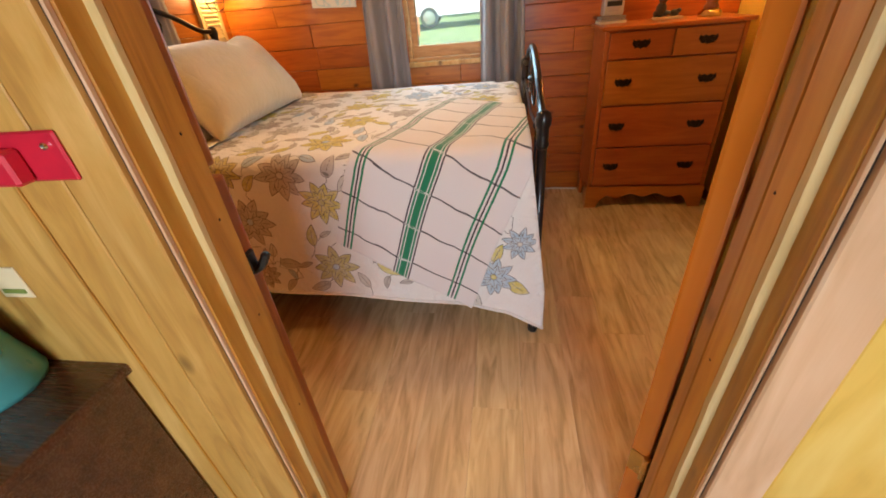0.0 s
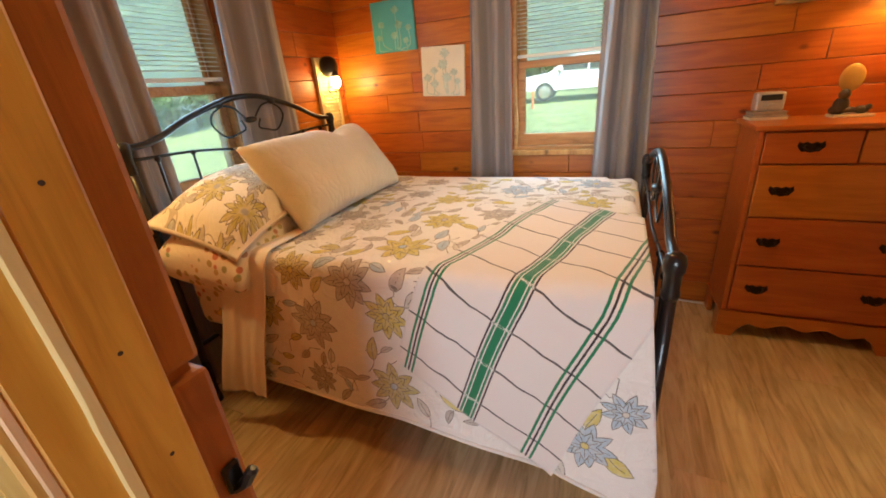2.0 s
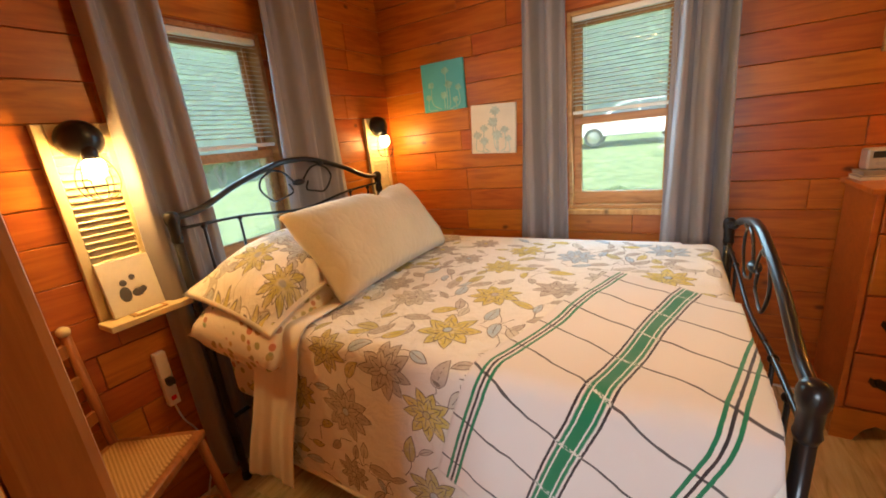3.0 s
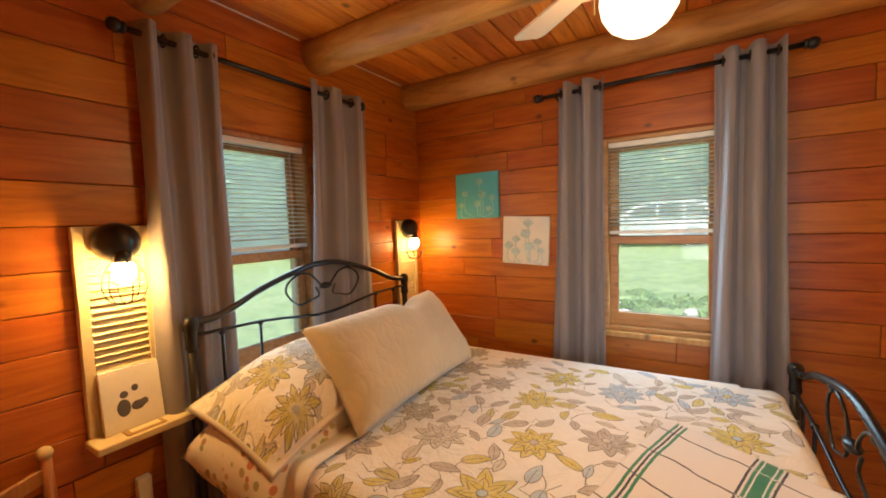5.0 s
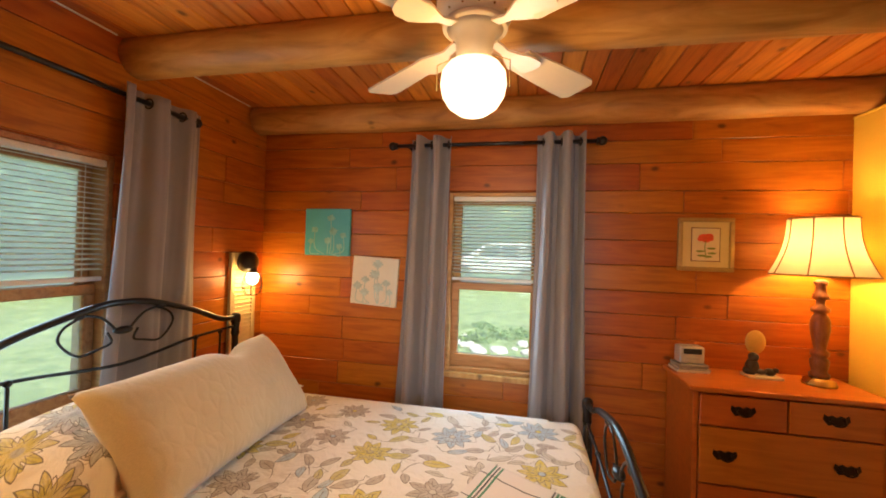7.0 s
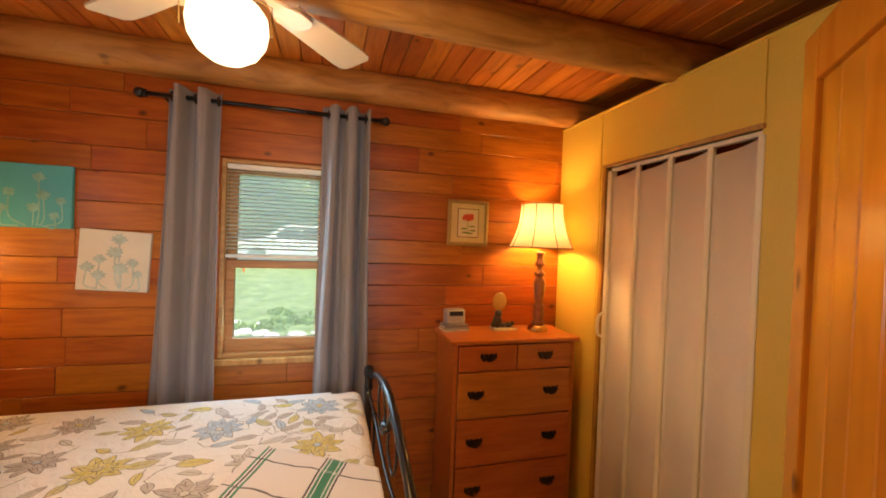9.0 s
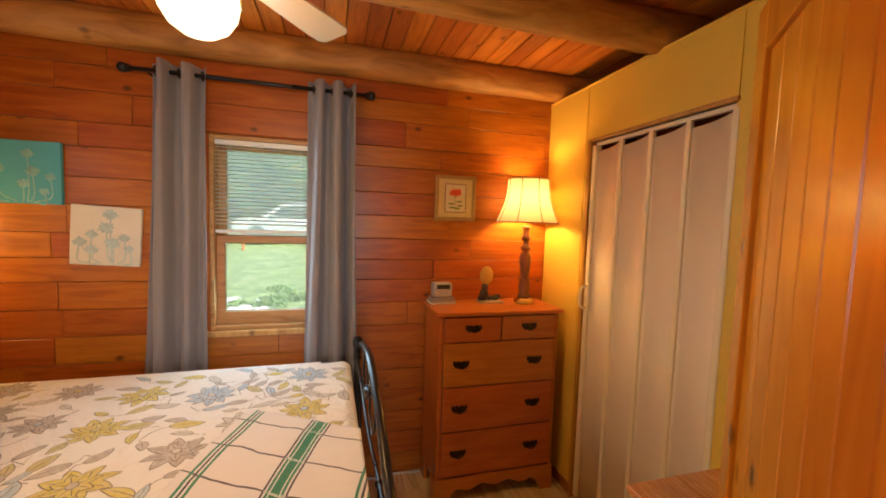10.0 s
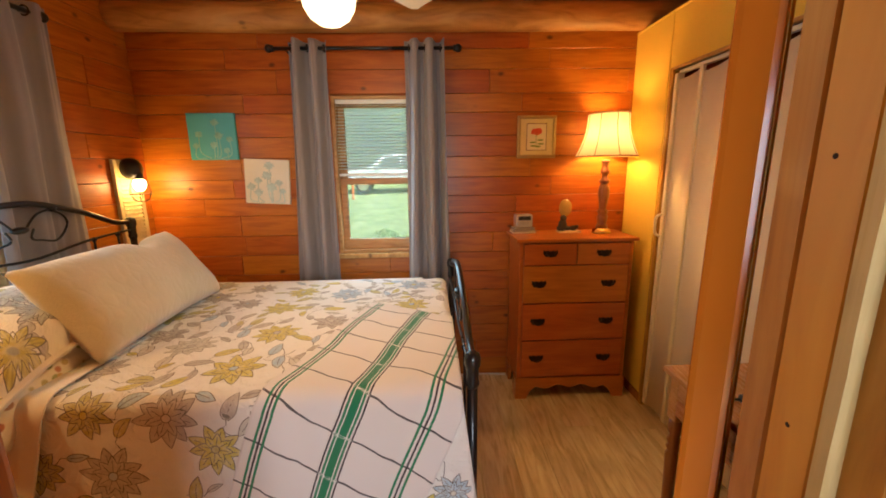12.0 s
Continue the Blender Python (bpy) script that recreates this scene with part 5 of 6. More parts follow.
def skirt():
    """Scalloped apron between bracket feet."""
    b = bmesh.new()
    n = 60
    lo = []
    for i in range(n + 1):
        u = i / n
        if u < 0.10 or u > 0.90:
            z = 0.0
        elif u < 0.17 or u > 0.83:
            w = (u - 0.10) / 0.07 if u < 0.5 else (0.90 - u) / 0.07
            z = 0.075 * math.sin(w * math.pi / 2)
        else:
            w = (u - 0.17) / 0.66
            z = 0.075 + 0.014 * math.sin(w * math.pi) + 0.012 * math.cos(w * 6 * math.pi)
        lo.append(z)
    f = []
    for y in (DY0 - 0.006, DY0 + 0.014):
        f.append([(b.verts.new(D(DX0 - 0.006 + (DX1 - DX0 + 0.012) * i / n, y, lo[i])), b.verts.new(D(DX0 - 0.006 + (DX1 - DX0 + 0.012) * i / n, y, 0.15))) for i in range(n + 1)])
    for i in range(n):
        for s in (0, 1):
            q = f[s]
            b.faces.new((q[i][0], q[i + 1][0], q[i + 1][1], q[i][1]))
        b.faces.new((f[0][i][0], f[1][i][0], f[1][i + 1][0], f[0][i + 1][0]))
        b.faces.new((f[0][i][1], f[0][i + 1][1], f[1][i + 1][1], f[1][i][1]))
    for i in (0, n):
        b.faces.new((f[0][i][0], f[0][i][1], f[1][i][1], f[1][i][0]))
    bmesh.ops.recalc_face_normals(b, faces=b.faces[:])
    return b


part("apron", skirt(), M_MAPLE, dresser)
for x0, x1 in ((DX0 - 0.006, DX0 + 0.02), (DX1 - 0.02, DX1 + 0.006)):
    part("foot", box(D(x0, DY0 + 0.014, 0), D(x1, DY0 + 0.09, 0.15), 0.004), M_MAPLE, dresser)
    part("foot", box(D(x0, DY1 - 0.09, 0), D(x1, DY1, 0.15), 0.004), M_MAPLE, dresser)


def pull(c, parent):
    """A bat-wing plate with a bail handle."""
    b = bmesh.new()
    out = [(0.0, -0.026), (0.014, -0.017), (0.030, -0.021), (0.048, 0.003), (0.043, 0.024), (0.031, 0.015), (0.016, 0.022), (0.0, 0.013)]
    out = out + [(-x, z) for x, z in out[-2:0:-1]]
    fr = [b.verts.new(Vector((x, -0.003, z)) + c) for x, z in out]
    bk = [b.verts.new(Vector((x, 0.0, z)) + c) for x, z in out]
    b.faces.new(fr)
    for i in range(len(out)):
        j = (i + 1) % len(out)
        b.faces.new((fr[i], bk[i], bk[j], fr[j]))
    bmesh.ops.recalc_face_normals(b, faces=b.faces[:])
    pts = smooth_path([Vector((-0.026, -0.004, 0.006)) + c, Vector((-0.024, -0.017, -0.006)) + c, Vector((0, -0.021, -0.016)) + c, Vector((0.024, -0.017, -0.006)) + c, Vector((0.026, -0.004, 0.006)) + c], 4)
    plate = part("pull_plate", b, M_PULL, parent)
    tube_b = tube(pts, 0.0035, 6)
    for s in (-1, 1):
        ball(c + Vector((s * 0.026, -0.006, 0.006)), 0.006, tube_b, seg=8)
    return part("bail_handle", tube_b, M_PULL, parent, smooth=True)


mid = (DX0 + DX1) / 2
rows = ((0.932, 1.068), (0.680, 0.924), (0.425, 0.672), (0.165, 0.417))
for k, (z0, z1) in enumerate(rows):
    for x0, x1 in (((DX0 + 0.026, mid - 0.004), (mid + 0.004, DX1 - 0.026)) if k == 0 else ((DX0 + 0.026, DX1 - 0.026),)):
        dr = part("drawer", box(D(x0, DY0 - 0.008, z0), D(x1, DY0 + 0.012, z1), 0.005, 2), M_MAPLE, dresser)
        xs = ((x0 + x1) / 2,) if k == 0 else (x0 + 0.100, x1 - 0.125)
        for x in xs:
            pull(D(x, DY0 - 0.008, (z0 + z1) / 2 + 0.005), dr)

# ---- things on the chest ----
TZ = 1.10
lamp = thing("table_lamp", (1.42, 3.15, TZ), "lit table lamp, turned dark wood body, brass base, cream pleated shade", "lamp")
part("base", lathe([(0.062, 0), (0.064, 0.008), (0.058, 0.014), (0.058, 0.022), (0.046, 0.028), (0.040, 0.034)], 28), M_BRASS, lamp, "brass foot", smooth=True)
part("body", lathe([(0.036, 0.034), (0.038, 0.05), (0.028, 0.06), (0.033, 0.085), (0.036, 0.11), (0.026, 0.125), (0.034, 0.135), (0.034, 0.15), (0.022, 0.162), (0.026, 0.19), (0.036, 0.25), (0.036, 0.29), (0.028, 0.315), (0.020, 0.325), (0.034, 0.335), (0.034, 0.35), (0.018, 0.362), (0.016, 0.385), (0.03, 0.395), (0.03, 0.408), (0.022, 0.42), (0.018, 0.45), (0.026, 0.462), (0.026, 0.472), (0.012, 0.48)], 24), M_DARKWOOD, lamp, smooth=True)
sb = bmesh.new()
ns, nr = 96, 14
rings = []
for j in range(nr + 1):
    c = j / nr
    r0 = 0.188 + (0.122 - 0.188) * c - 0.018 * math.sin(math.pi * c)
    rings.append([sb.verts.new(((r0 + 0.0025 * abs(math.sin(4 * 2 * math.pi * i / ns))) * math.cos(2 * math.pi * i / ns), (r0 + 0.0025 * abs(math.sin(4 * 2 * math.pi * i / ns))) * math.sin(2 * math.pi * i / ns), 0.50 + 0.26 * c)) for i in range(ns)])
for a, c in zip(rings, rings[1:]):
    for i in range(ns):
        sb.faces.new((a[i], a[(i + 1) % ns], c[(i + 1) % ns], c[i]))
shade = part("shade", sb, M_SHADE, lamp, "glowing cream cloth shade", smooth=True)
for zz, rr in ((0.50, 0.188), (0.76, 0.122)):
    part("shade_trim", tube([(rr * math.cos(t * math.pi / 24), rr * math.sin(t * math.pi / 24), zz) for t in range(48)], 0.004, 6, closed=True), M_TRIM, shade)
for k in range(8):
    a = 2 * math.pi * k / 8
    pts = [((0.189 - 0.066 * c - 0.018 * math.sin(math.pi * c)) * math.cos(a), (0.189 - 0.066 * c - 0.018 * math.sin(math.pi * c)) * math.sin(a), 0.50 + 0.26 * c) for c in [q / 8 for q in range(9)]]
    part("shade_rib", tube(pts, 0.0030, 5), M_TRIM, shade)
part("bulb", ball((0, 0, 0.56), 0.024, scale=(1, 1, 1.25)), M_BULB_SOFT, lamp, smooth=True)

book = thing("book", (0.905, 3.215, TZ), "grey hardback books stacked under the clock radio", "book", rz=4)
for k, (w, d, z0, z1) in enumerate(((0.15, 0.105, 0.0, 0.018), (0.135, 0.10, 0.0195, 0.038))):
    vol = part("volume", box((-w / 2, -d / 2, z0), (w / 2, d / 2, z1), 0.002), M_BOOK if k else M_PAGES, book)
    part("cover", box((-w / 2 - 0.003, -d / 2 - 0.003, z1 - 0.004), (w / 2 + 0.003, d / 2, z1 - 0.0005), 0.001), M_BOOK, vol)
radio = thing("clock_radio", (0.905, 3.215, TZ + 0.04), "small silver clock radio with a dark display, on a book", "clock", rz=4)
part("case", box((-0.058, -0.035, 0), (0.058, 0.035, 0.085), 0.014, 3), M_CHROME_DULL, radio, smooth=False)
part("display", box((-0.042, -0.0375, 0.048), (0.042, -0.0345, 0.074), 0.008, 2), M_BLACKPLASTIC, radio, "dark display")
part("speaker_bar", box((-0.03, -0.037, 0.02), (0.03, -0.0345, 0.032), 0.002), M_GREYPLASTIC, radio)
# miniature oil lamp built from simple balls: dark jar, amber globe, plate with items
oil_lamp = thing("mini_oil_lamp", (1.20, 3.19, TZ), "small oil lamp, amber globe on a dark jar, with a plate of dark items", "figurine")
fb = box((-0.062, -0.04, 0), (0.085, 0.04, 0.012), 0.004, 2)
part("small_plate", fb, M_PALE_PLATE, oil_lamp)
bb = ball((-0.03, 0, 0.05), 0.032, scale=(0.9, 0.8, 1.25))
ball((-0.03, -0.012, 0.098), 0.022, bb)
ball((-0.052, 0, 0.03), 0.018, bb)
ball((0.0, -0.012, 0.03), 0.017, bb, scale=(1.5, 0.8, 0.8))
ball((0.045, 0, 0.028), 0.02, bb, scale=(1.3, 0.8, 0.9))
ball((0.066, -0.008, 0.04), 0.012, bb)
part("jar_and_items", bb, M_DARK_JAR, oil_lamp, smooth=True)
part("disc", ball((-0.012, 0.012, 0.165), 0.052, scale=(0.86, 0.3, 1.12), seg=22), M_OPAL, oil_lamp, "amber glass globe, flattened", smooth=True)

# ---- pictures on the window wall ----
def canvas(name, center, w, h, tilt, ground, ink, label, blooms):
    e = thing(name, (0, 0, 0), label, "painting", "canvases on the wall")
    e.matrix_world = pose(*center, 90, 0, 0) @ pose(0, 0, 0, 0, 0, -tilt)
    part("canvas", box((-w / 2, -h / 2, 0), (w / 2, h / 2, 0.022), 0.002), ground, e)
    for bx_, by_, br, foot in blooms:
        b = tube(smooth_path([(bx_ * w, by_ * h, 0.0225), (bx_ * w * 0.9 + foot * 0.3, (by_ - 0.5) * h * 0.5 - 0.1 * h, 0.0225), (foot, -h * 0.47, 0.0225)], 6), 0.0032, 4)
        for v in b.verts:
            v.co.z = 0.0224 + (v.co.z - 0.0225) * 0.15
        part("painted_stem", b, ink, e)
        rg = random.Random(int(br * 1e5) + int(bx_ * 97))
        b, n, turn = bmesh.new(), 72, rg.uniform(0, 6)
        rim = [br * (0.92 + 0.16 * math.cos(9 * t_ + turn) + 0.10 * math.sin(4 * t_ + 2 * turn)) for t_ in [2 * math.pi * i / n for i in range(n)]]
        mid_ = b.verts.new((bx_ * w, by_ * h, 0.0232))
        ring = [b.verts.new((bx_ * w + rim[i] * math.cos(2 * math.pi * i / n), by_ * h + 0.82 * rim[i] * math.sin(2 * math.pi * i / n), 0.0228)) for i in range(n)]
        for i in range(n):
            b.faces.new((mid_, ring[i], ring[(i + 1) % n]))
        part("painted_bloom", b, ink, e)
    return e


canvas("teal_canvas", (-1.14, NY, 1.757), 0.305, 0.295, 0.0, M_TEAL_CANVAS, M_INK_PALE, "teal canvas painted with pale round blooms", ((0.08, 0.3, 0.026, 0.02), (-0.28, 0.05, 0.024, -0.02), (0.14, 0.02, 0.028, 0.03), (0.36, -0.06, 0.022, 0.05), (-0.36, -0.2, 0.022, -0.05), (0.02, -0.18, 0.026, 0.0), (0.28, -0.3, 0.022, 0.04)))
canvas("white_canvas", (-0.815, NY, 1.462), 0.295, 0.295, 3.0, M_WHITE_CANVAS, M_INK_TEAL, "white canvas with a faint teal flower stalk, hung crooked", ((0.05, 0.36, 0.032, 0.03), (0.0, 0.14, 0.034, 0.03), (-0.2, 0.02, 0.026, -0.02), (0.26, -0.02, 0.026, 0.05), (-0.36, -0.12, 0.03, -0.06), (0.1, -0.12, 0.034, 0.03), (0.34, -0.2, 0.022, 0.07), (-0.2, -0.24, 0.03, -0.03)))
fr = thing("framed_picture", (0.999, NY, 1.735), "framed red poppy print in a gold frame with cream mat", "picture")
FWD, FHT = 0.262, 0.278
part("backing", box((-FWD / 2 + 0.01, -0.012, -FHT / 2 + 0.01), (FWD / 2 - 0.01, 0, FHT / 2 - 0.01), 0), M_MATBOARD, fr, "cream mat board")
for lo, hi in (((-FWD / 2, -0.024, -FHT / 2), (FWD / 2, 0, -FHT / 2 + 0.022)), ((-FWD / 2, -0.024, FHT / 2 - 0.022), (FWD / 2, 0, FHT / 2)), ((-FWD / 2, -0.0235, -FHT / 2 + 0.022), (-FWD / 2 + 0.022, 0, FHT / 2 - 0.022)), ((FWD / 2 - 0.022, -0.0235, -FHT / 2 + 0.022), (FWD / 2, 0, FHT / 2 - 0.022))):
    part("frame_side", box(lo, hi, 0.006, 2), M_GOLD, fr)
part("inner_line", box((-0.068, -0.0140, -0.088), (0.068, -0.0122, 0.088), 0), M_DARKWOOD, fr)
part("paper", box((-0.064, -0.0155, -0.084), (0.064, -0.0142, 0.084), 0), M_PAPER, fr)
pb = bmesh.new()
for dx, dz, r in ((-0.012, 0.036, 0.024), (0.014, 0.04, 0.022), (0.002, 0.028, 0.022), (0.022, 0.03, 0.014), (-0.026, 0.028, 0.014)):
    ball((dx, -0.0158, dz), r, pb, scale=(1, 0.02, 0.8), seg=12)
part("poppy", pb, M_POPPY, fr)
lb = tube(smooth_path([(0, -0.0158, 0.02), (-0.004, -0.0158, -0.02), (0.004, -0.0158, -0.07)]), 0.002, 5)
for dx, dz, s in ((0.026, -0.02, 1), (-0.026, -0.035, 1), (0.03, -0.045, 1), (-0.02, -0.058, 1), (0.012, -0.062, 1)):
    ball((dx, -0.0158, dz), 0.016, lb, scale=(1.3, 0.02, 0.35), seg=8)
part("stem_and_leaves", lb, M_LEAFINK, fr)

# ---- ceiling fan ----
FC = Vector((-0.075, 2.157, 0))
fan = thing("ceiling_fan", (FC.x, FC.y, CEIL), "white four-blade ceiling fan with a lit frosted globe", "ceiling fan")
F = lambda r, z: (r, z - CEIL)
part("motor_housing", lathe([F(0.085, 2.32), F(0.105, 2.335), F(0.115, 2.37), F(0.115, 2.42), F(0.10, 2.44), F(0.095, 2.47), F(0.11, 2.49), F(0.11, 2.52)][::1], 36), M_FANWHITE, fan, smooth=True)
# raised band coloured like the shade inside vent slots
part("vent_ring", lathe([F(0.1153, 2.378), F(0.1162, 2.381), F(0.1162, 2.392), F(0.1153, 2.395)], 36), M_SLOT_SHADE, fan, "dark vent slots round the motor", smooth=True)
for k in range(14):
    a = 2 * math.pi * k / 14
    part("screw", ball((0.1005 * math.cos(a), 0.1005 * math.sin(a), 2.331 - CEIL), 0.0035, seg=8), M_BRASS, fan)
part("trim_ring", lathe([F(0.092, 2.302), F(0.096, 2.306), F(0.096, 2.316), F(0.088, 2.322)], 36), M_FANWHITE, fan, smooth=True)
part("switch_housing", lathe([F(0.045, 2.205), F(0.052, 2.21), F(0.055, 2.26), F(0.062, 2.29), F(0.085, 2.303)], 28), M_FANWHITE, fan, smooth=True)
part("globe", lathe([F(0.012, 2.052), F(0.042, 2.058), F(0.072, 2.079), F(0.091, 2.11), F(0.097, 2.143), F(0.093, 2.176), F(0.078, 2.197), F(0.055, 2.206)], 36), M_GLOBE, fan, "glowing frosted glass globe", smooth=True).visible_shadow = False
for k in range(4):
    a = radians(51 + 90 * k)
    rot = Matrix.Rotation(a, 4, "Z")
    iron = bmesh.new()
    out = [(0.08, 0.016), (0.13, 0.014), (0.16, 0.03), (0.20, 0.052), (0.245, 0.050), (0.265, 0.030), (0.272, 0.0)]
    out = out + [(x, -y) for x, y in out[-2::-1]]
    t_ = [iron.verts.new((x, y, 2.300 - 0.02 * min(1, (x - 0.08) / 0.1) - CEIL)) for x, y in out]
    b_ = [iron.verts.new((x, y, 2.293 - 0.02 * min(1, (x - 0.08) / 0.1) - CEIL)) for x, y in out]
    iron.faces.new(t_)
    iron.faces.new(b_[::-1])
    for i in range(len(out)):
        j = (i + 1) % len(out)
        iron.faces.new((t_[i], b_[i], b_[j], t_[j]))
    bmesh.ops.recalc_face_normals(iron, faces=iron.faces[:])
    iron.transform(rot)
    part("blade_iron", iron, M_FANWHITE, fan)
    bl = bmesh.new()
    out = [(0.19, 0.048), (0.30, 0.056), (0.46, 0.066), (0.528, 0.066), (0.55, 0.05)]
    out = out + [(x, -y) for x, y in out[::-1]]
    t_ = [bl.verts.new((x, y, 2.288 - CEIL)) for x, y in out]
    b_ = [bl.verts.new((x, y, 2.281 - CEIL)) for x, y in out]
    bl.faces.new(t_)
    bl.faces.new(b_[::-1])
    for i in range(len(out)):
        j = (i + 1) % len(out)
        bl.faces.new((t_[i], b_[i], b_[j], t_[j]))
    bmesh.ops.recalc_face_normals(bl, faces=bl.faces[:])
    bl.transform(rot @ Matrix.Translation((0, 0, 2.285 - CEIL)) @ Matrix.Rotation(radians(-11), 4, "X") @ Matrix.Translation((0, 0, CEIL - 2.285)))
    part("blade", bl, M_FANWHITE, fan)
for s, a in ((1, -0.2), (-1, 3.3)):
    x, y = 0.108 * math.cos(a), 0.108 * math.sin(a)
    part("pull_chain", tube([(x * 0.5, y * 0.5, 2.225 - CEIL), (x, y, 2.2 - CEIL), (x, y, 2.125 - CEIL)], 0.0016, 6), M_BRASS, fan)
    part("chain_pull", lathe([(0.004, 2.085 - CEIL), (0.009, 2.09 - CEIL), (0.009, 2.11 - CEIL), (0.004, 2.127 - CEIL)], 10), M_WHITE if s > 0 else M_BRASS, fan)


# ---- shutter sconces ----
PX = 0.080
def sconce(y, w, z0, z1, seed, shelf):
    e = thing("wall_sconce", (WX, y, z0), "cream louvered shutter wall lamp with a caged bulb" + (" and small shelf" if shelf else ""), "wall lamp", "shutter wall lamps")
    h = z1 - z0
    hw = w / 2
    for s in (-1, 1):
        part("shutter_stile", box((0, s * hw - (0.032 if s > 0 else 0), 0), (0.022, s * hw + (0.032 if s < 0 else 0), h), 0.003), M_CREAM, e)
    part("shutter_rail", box((0, -hw + 0.032, h - 0.10), (0.021, hw - 0.032, h), 0.003), M_CREAM, e)
    part("shutter_rail", box((0, -hw + 0.032, 0), (0.021, hw - 0.032, 0.06), 0.003), M_CREAM, e)
    # backing board whose brown paints the shadow lines between louvers
    part("shutter_back", box((0.001, -hw + 0.032, 0.06), (0.004, hw - 0.032, h - 0.10), 0), M_SLOT_SHADE, e)
    z = 0.075
    while z < h - 0.10:
        b = box((-0.006, -hw + 0.032, -0.0022), (0.027, hw - 0.032, 0.0022), 0.001)
        bmesh.ops.rotate(b, verts=b.verts[:], cent=(0.011, 0, 0), matrix=Matrix.Rotation(radians(50), 3, "Y"))
        bmesh.ops.translate(b, verts=b.verts[:], vec=(0.0015, 0, z))
        part("louver", b, M_CREAM, e)
        z += 0.0245
    cz = h - 0.055
    c = lathe([(0.064, 0), (0.066, 0.018), (0.063, 0.040), (0.052, 0.062), (0.034, 0.076), (0.012, 0.082)], 24)
    c.transform(Matrix.Translation((0.021, 0, cz)) @ Matrix.Rotation(radians(90), 4, "Y"))
    part("canopy", c, M_IRON, e, "black round lamp canopy", smooth=True)
    k = tube(smooth_path([(0.05, 0, cz - 0.01), (0.07, 0, cz - 0.02), (PX, 0, cz - 0.035), (PX, 0, cz - 0.05)], 5), 0.013, 10)
    part("arm", k, M_IRON, e, smooth=True)
    sk = lathe([(0.024, cz - 0.07), (0.026, cz - 0.035), (0.018, cz - 0.02)], 16)
    bmesh.ops.translate(sk, verts=sk.verts[:], vec=(PX, 0, 0))
    part("socket", sk, M_IRON, e, smooth=True)
    bu = ball((PX, 0, cz - 0.095), 0.034, scale=(1, 1, 1.25))
    bob = part("bulb", bu, M_BULB, e, "lit clear bulb", smooth=True)
    bob.visible_shadow = False
    for i in range(6):
        a = 2 * math.pi * i / 6
        pts = smooth_path([(PX + q * math.cos(a), q * math.sin(a), cz + dz) for q, dz in ((0.026, -0.055), (0.050, -0.095), (0.060, -0.145), (0.042, -0.19), (0.004, -0.202))], 4)
        part("cage_wire", tube(pts, 0.0018, 5), M_IRON, e)
    for q, dz in ((0.05, -0.095), (0.059, -0.155)):
        part("cage_ring", tube([(PX + q * math.cos(i * math.pi / 10), q * math.sin(i * math.pi / 10), cz + dz) for i in range(20)], 0.0018, 5, closed=True), M_IRON, e)
    if shelf:
        part("shelf", box((0.022, -hw - 0.012, -0.018), (0.13, hw + 0.05, 0.006), 0.003), M_CREAM, e)
        part("shelf_hook", tube([(0.05, 0.02, -0.012), (0.05, 0.02, -0.045)], 0.010, 8), M_IRON, e)
    return e


SC_Y, SC_Z0, SC_Z1 = 1.51, 0.925, 1.612
sconce(SC_Y, 0.216, SC_Z0, SC_Z1, 1, True)
sconce(3.115, 0.216, 0.95, 1.612, 2, False)
card = thing("paw_print_plaque", (WX + 0.035, SC_Y + 0.005, SC_Z0 + 0.007), "white plaque with grey painted figures, leaning on the sconce shelf", "plaque")
pl = box((-0.008, -0.085, 0), (0.008, 0.085, 0.205), 0.004, 2)
pl.transform(Matrix.Translation((0.022, 0, 0)) @ Matrix.Rotation(radians(-8), 4, "Y"))
part("plaque_board", pl, M_WHITE, card)
for dy, dz, r, sz in ((-0.028, 0.075, 0.019, 1.5), (-0.024, 0.118, 0.012, 1.0), (0.012, 0.072, 0.020, 0.8), (0.008, 0.132, 0.010, 1.1), (0.030, 0.078, 0.012, 1.0)):
    ink = ball((0, dy, dz), r, scale=(0.04, 1, sz), seg=12)
    ink.transform(Matrix.Translation((0.0302, 0, 0.0)) @ Matrix.Rotation(radians(-8), 4, "Y"))
    part("painted_figure", ink, M_GREYINK, card)
coaster = thing("coaster", (WX + 0.092, SC_Y + 0.02, SC_Z0 + 0.006), "tan coaster lying on the small shelf", "coaster")
part("coaster_tile", box((-0.024, -0.06, 0), (0.024, 0.055, 0.005), 0.002), M_TAN, coaster)
part("coaster_print", box((-0.014, -0.045, 0.0052), (0.014, 0.04, 0.0066), 0.0006), M_PAPER, coaster)

strip = thing("power_strip", (WX, 1.535, 0.61), "white power strip with a red switch on the wall", "power strip")
part("strip_body", box((0, -0.022, -0.12), (0.032, 0.022, 0.12), 0.006, 2), M_WHITE, strip)
part("plug", box((0.032, -0.014, -0.02), (0.062, 0.014, 0.012), 0.004), M_BLACKPLASTIC, strip)
part("switch", box((0.032, -0.010, -0.095), (0.036, 0.010, -0.075), 0.002), M_RED, strip)
part("cord", tube(smooth_path([(0.018, 0, -0.12), (0.03, 0.01, -0.2), (0.02, 0.05, -0.3), (0.03, 0.06, -0.45), (0.05, 0.0, -0.595)]), 0.004, 6), M_WHITE, strip)

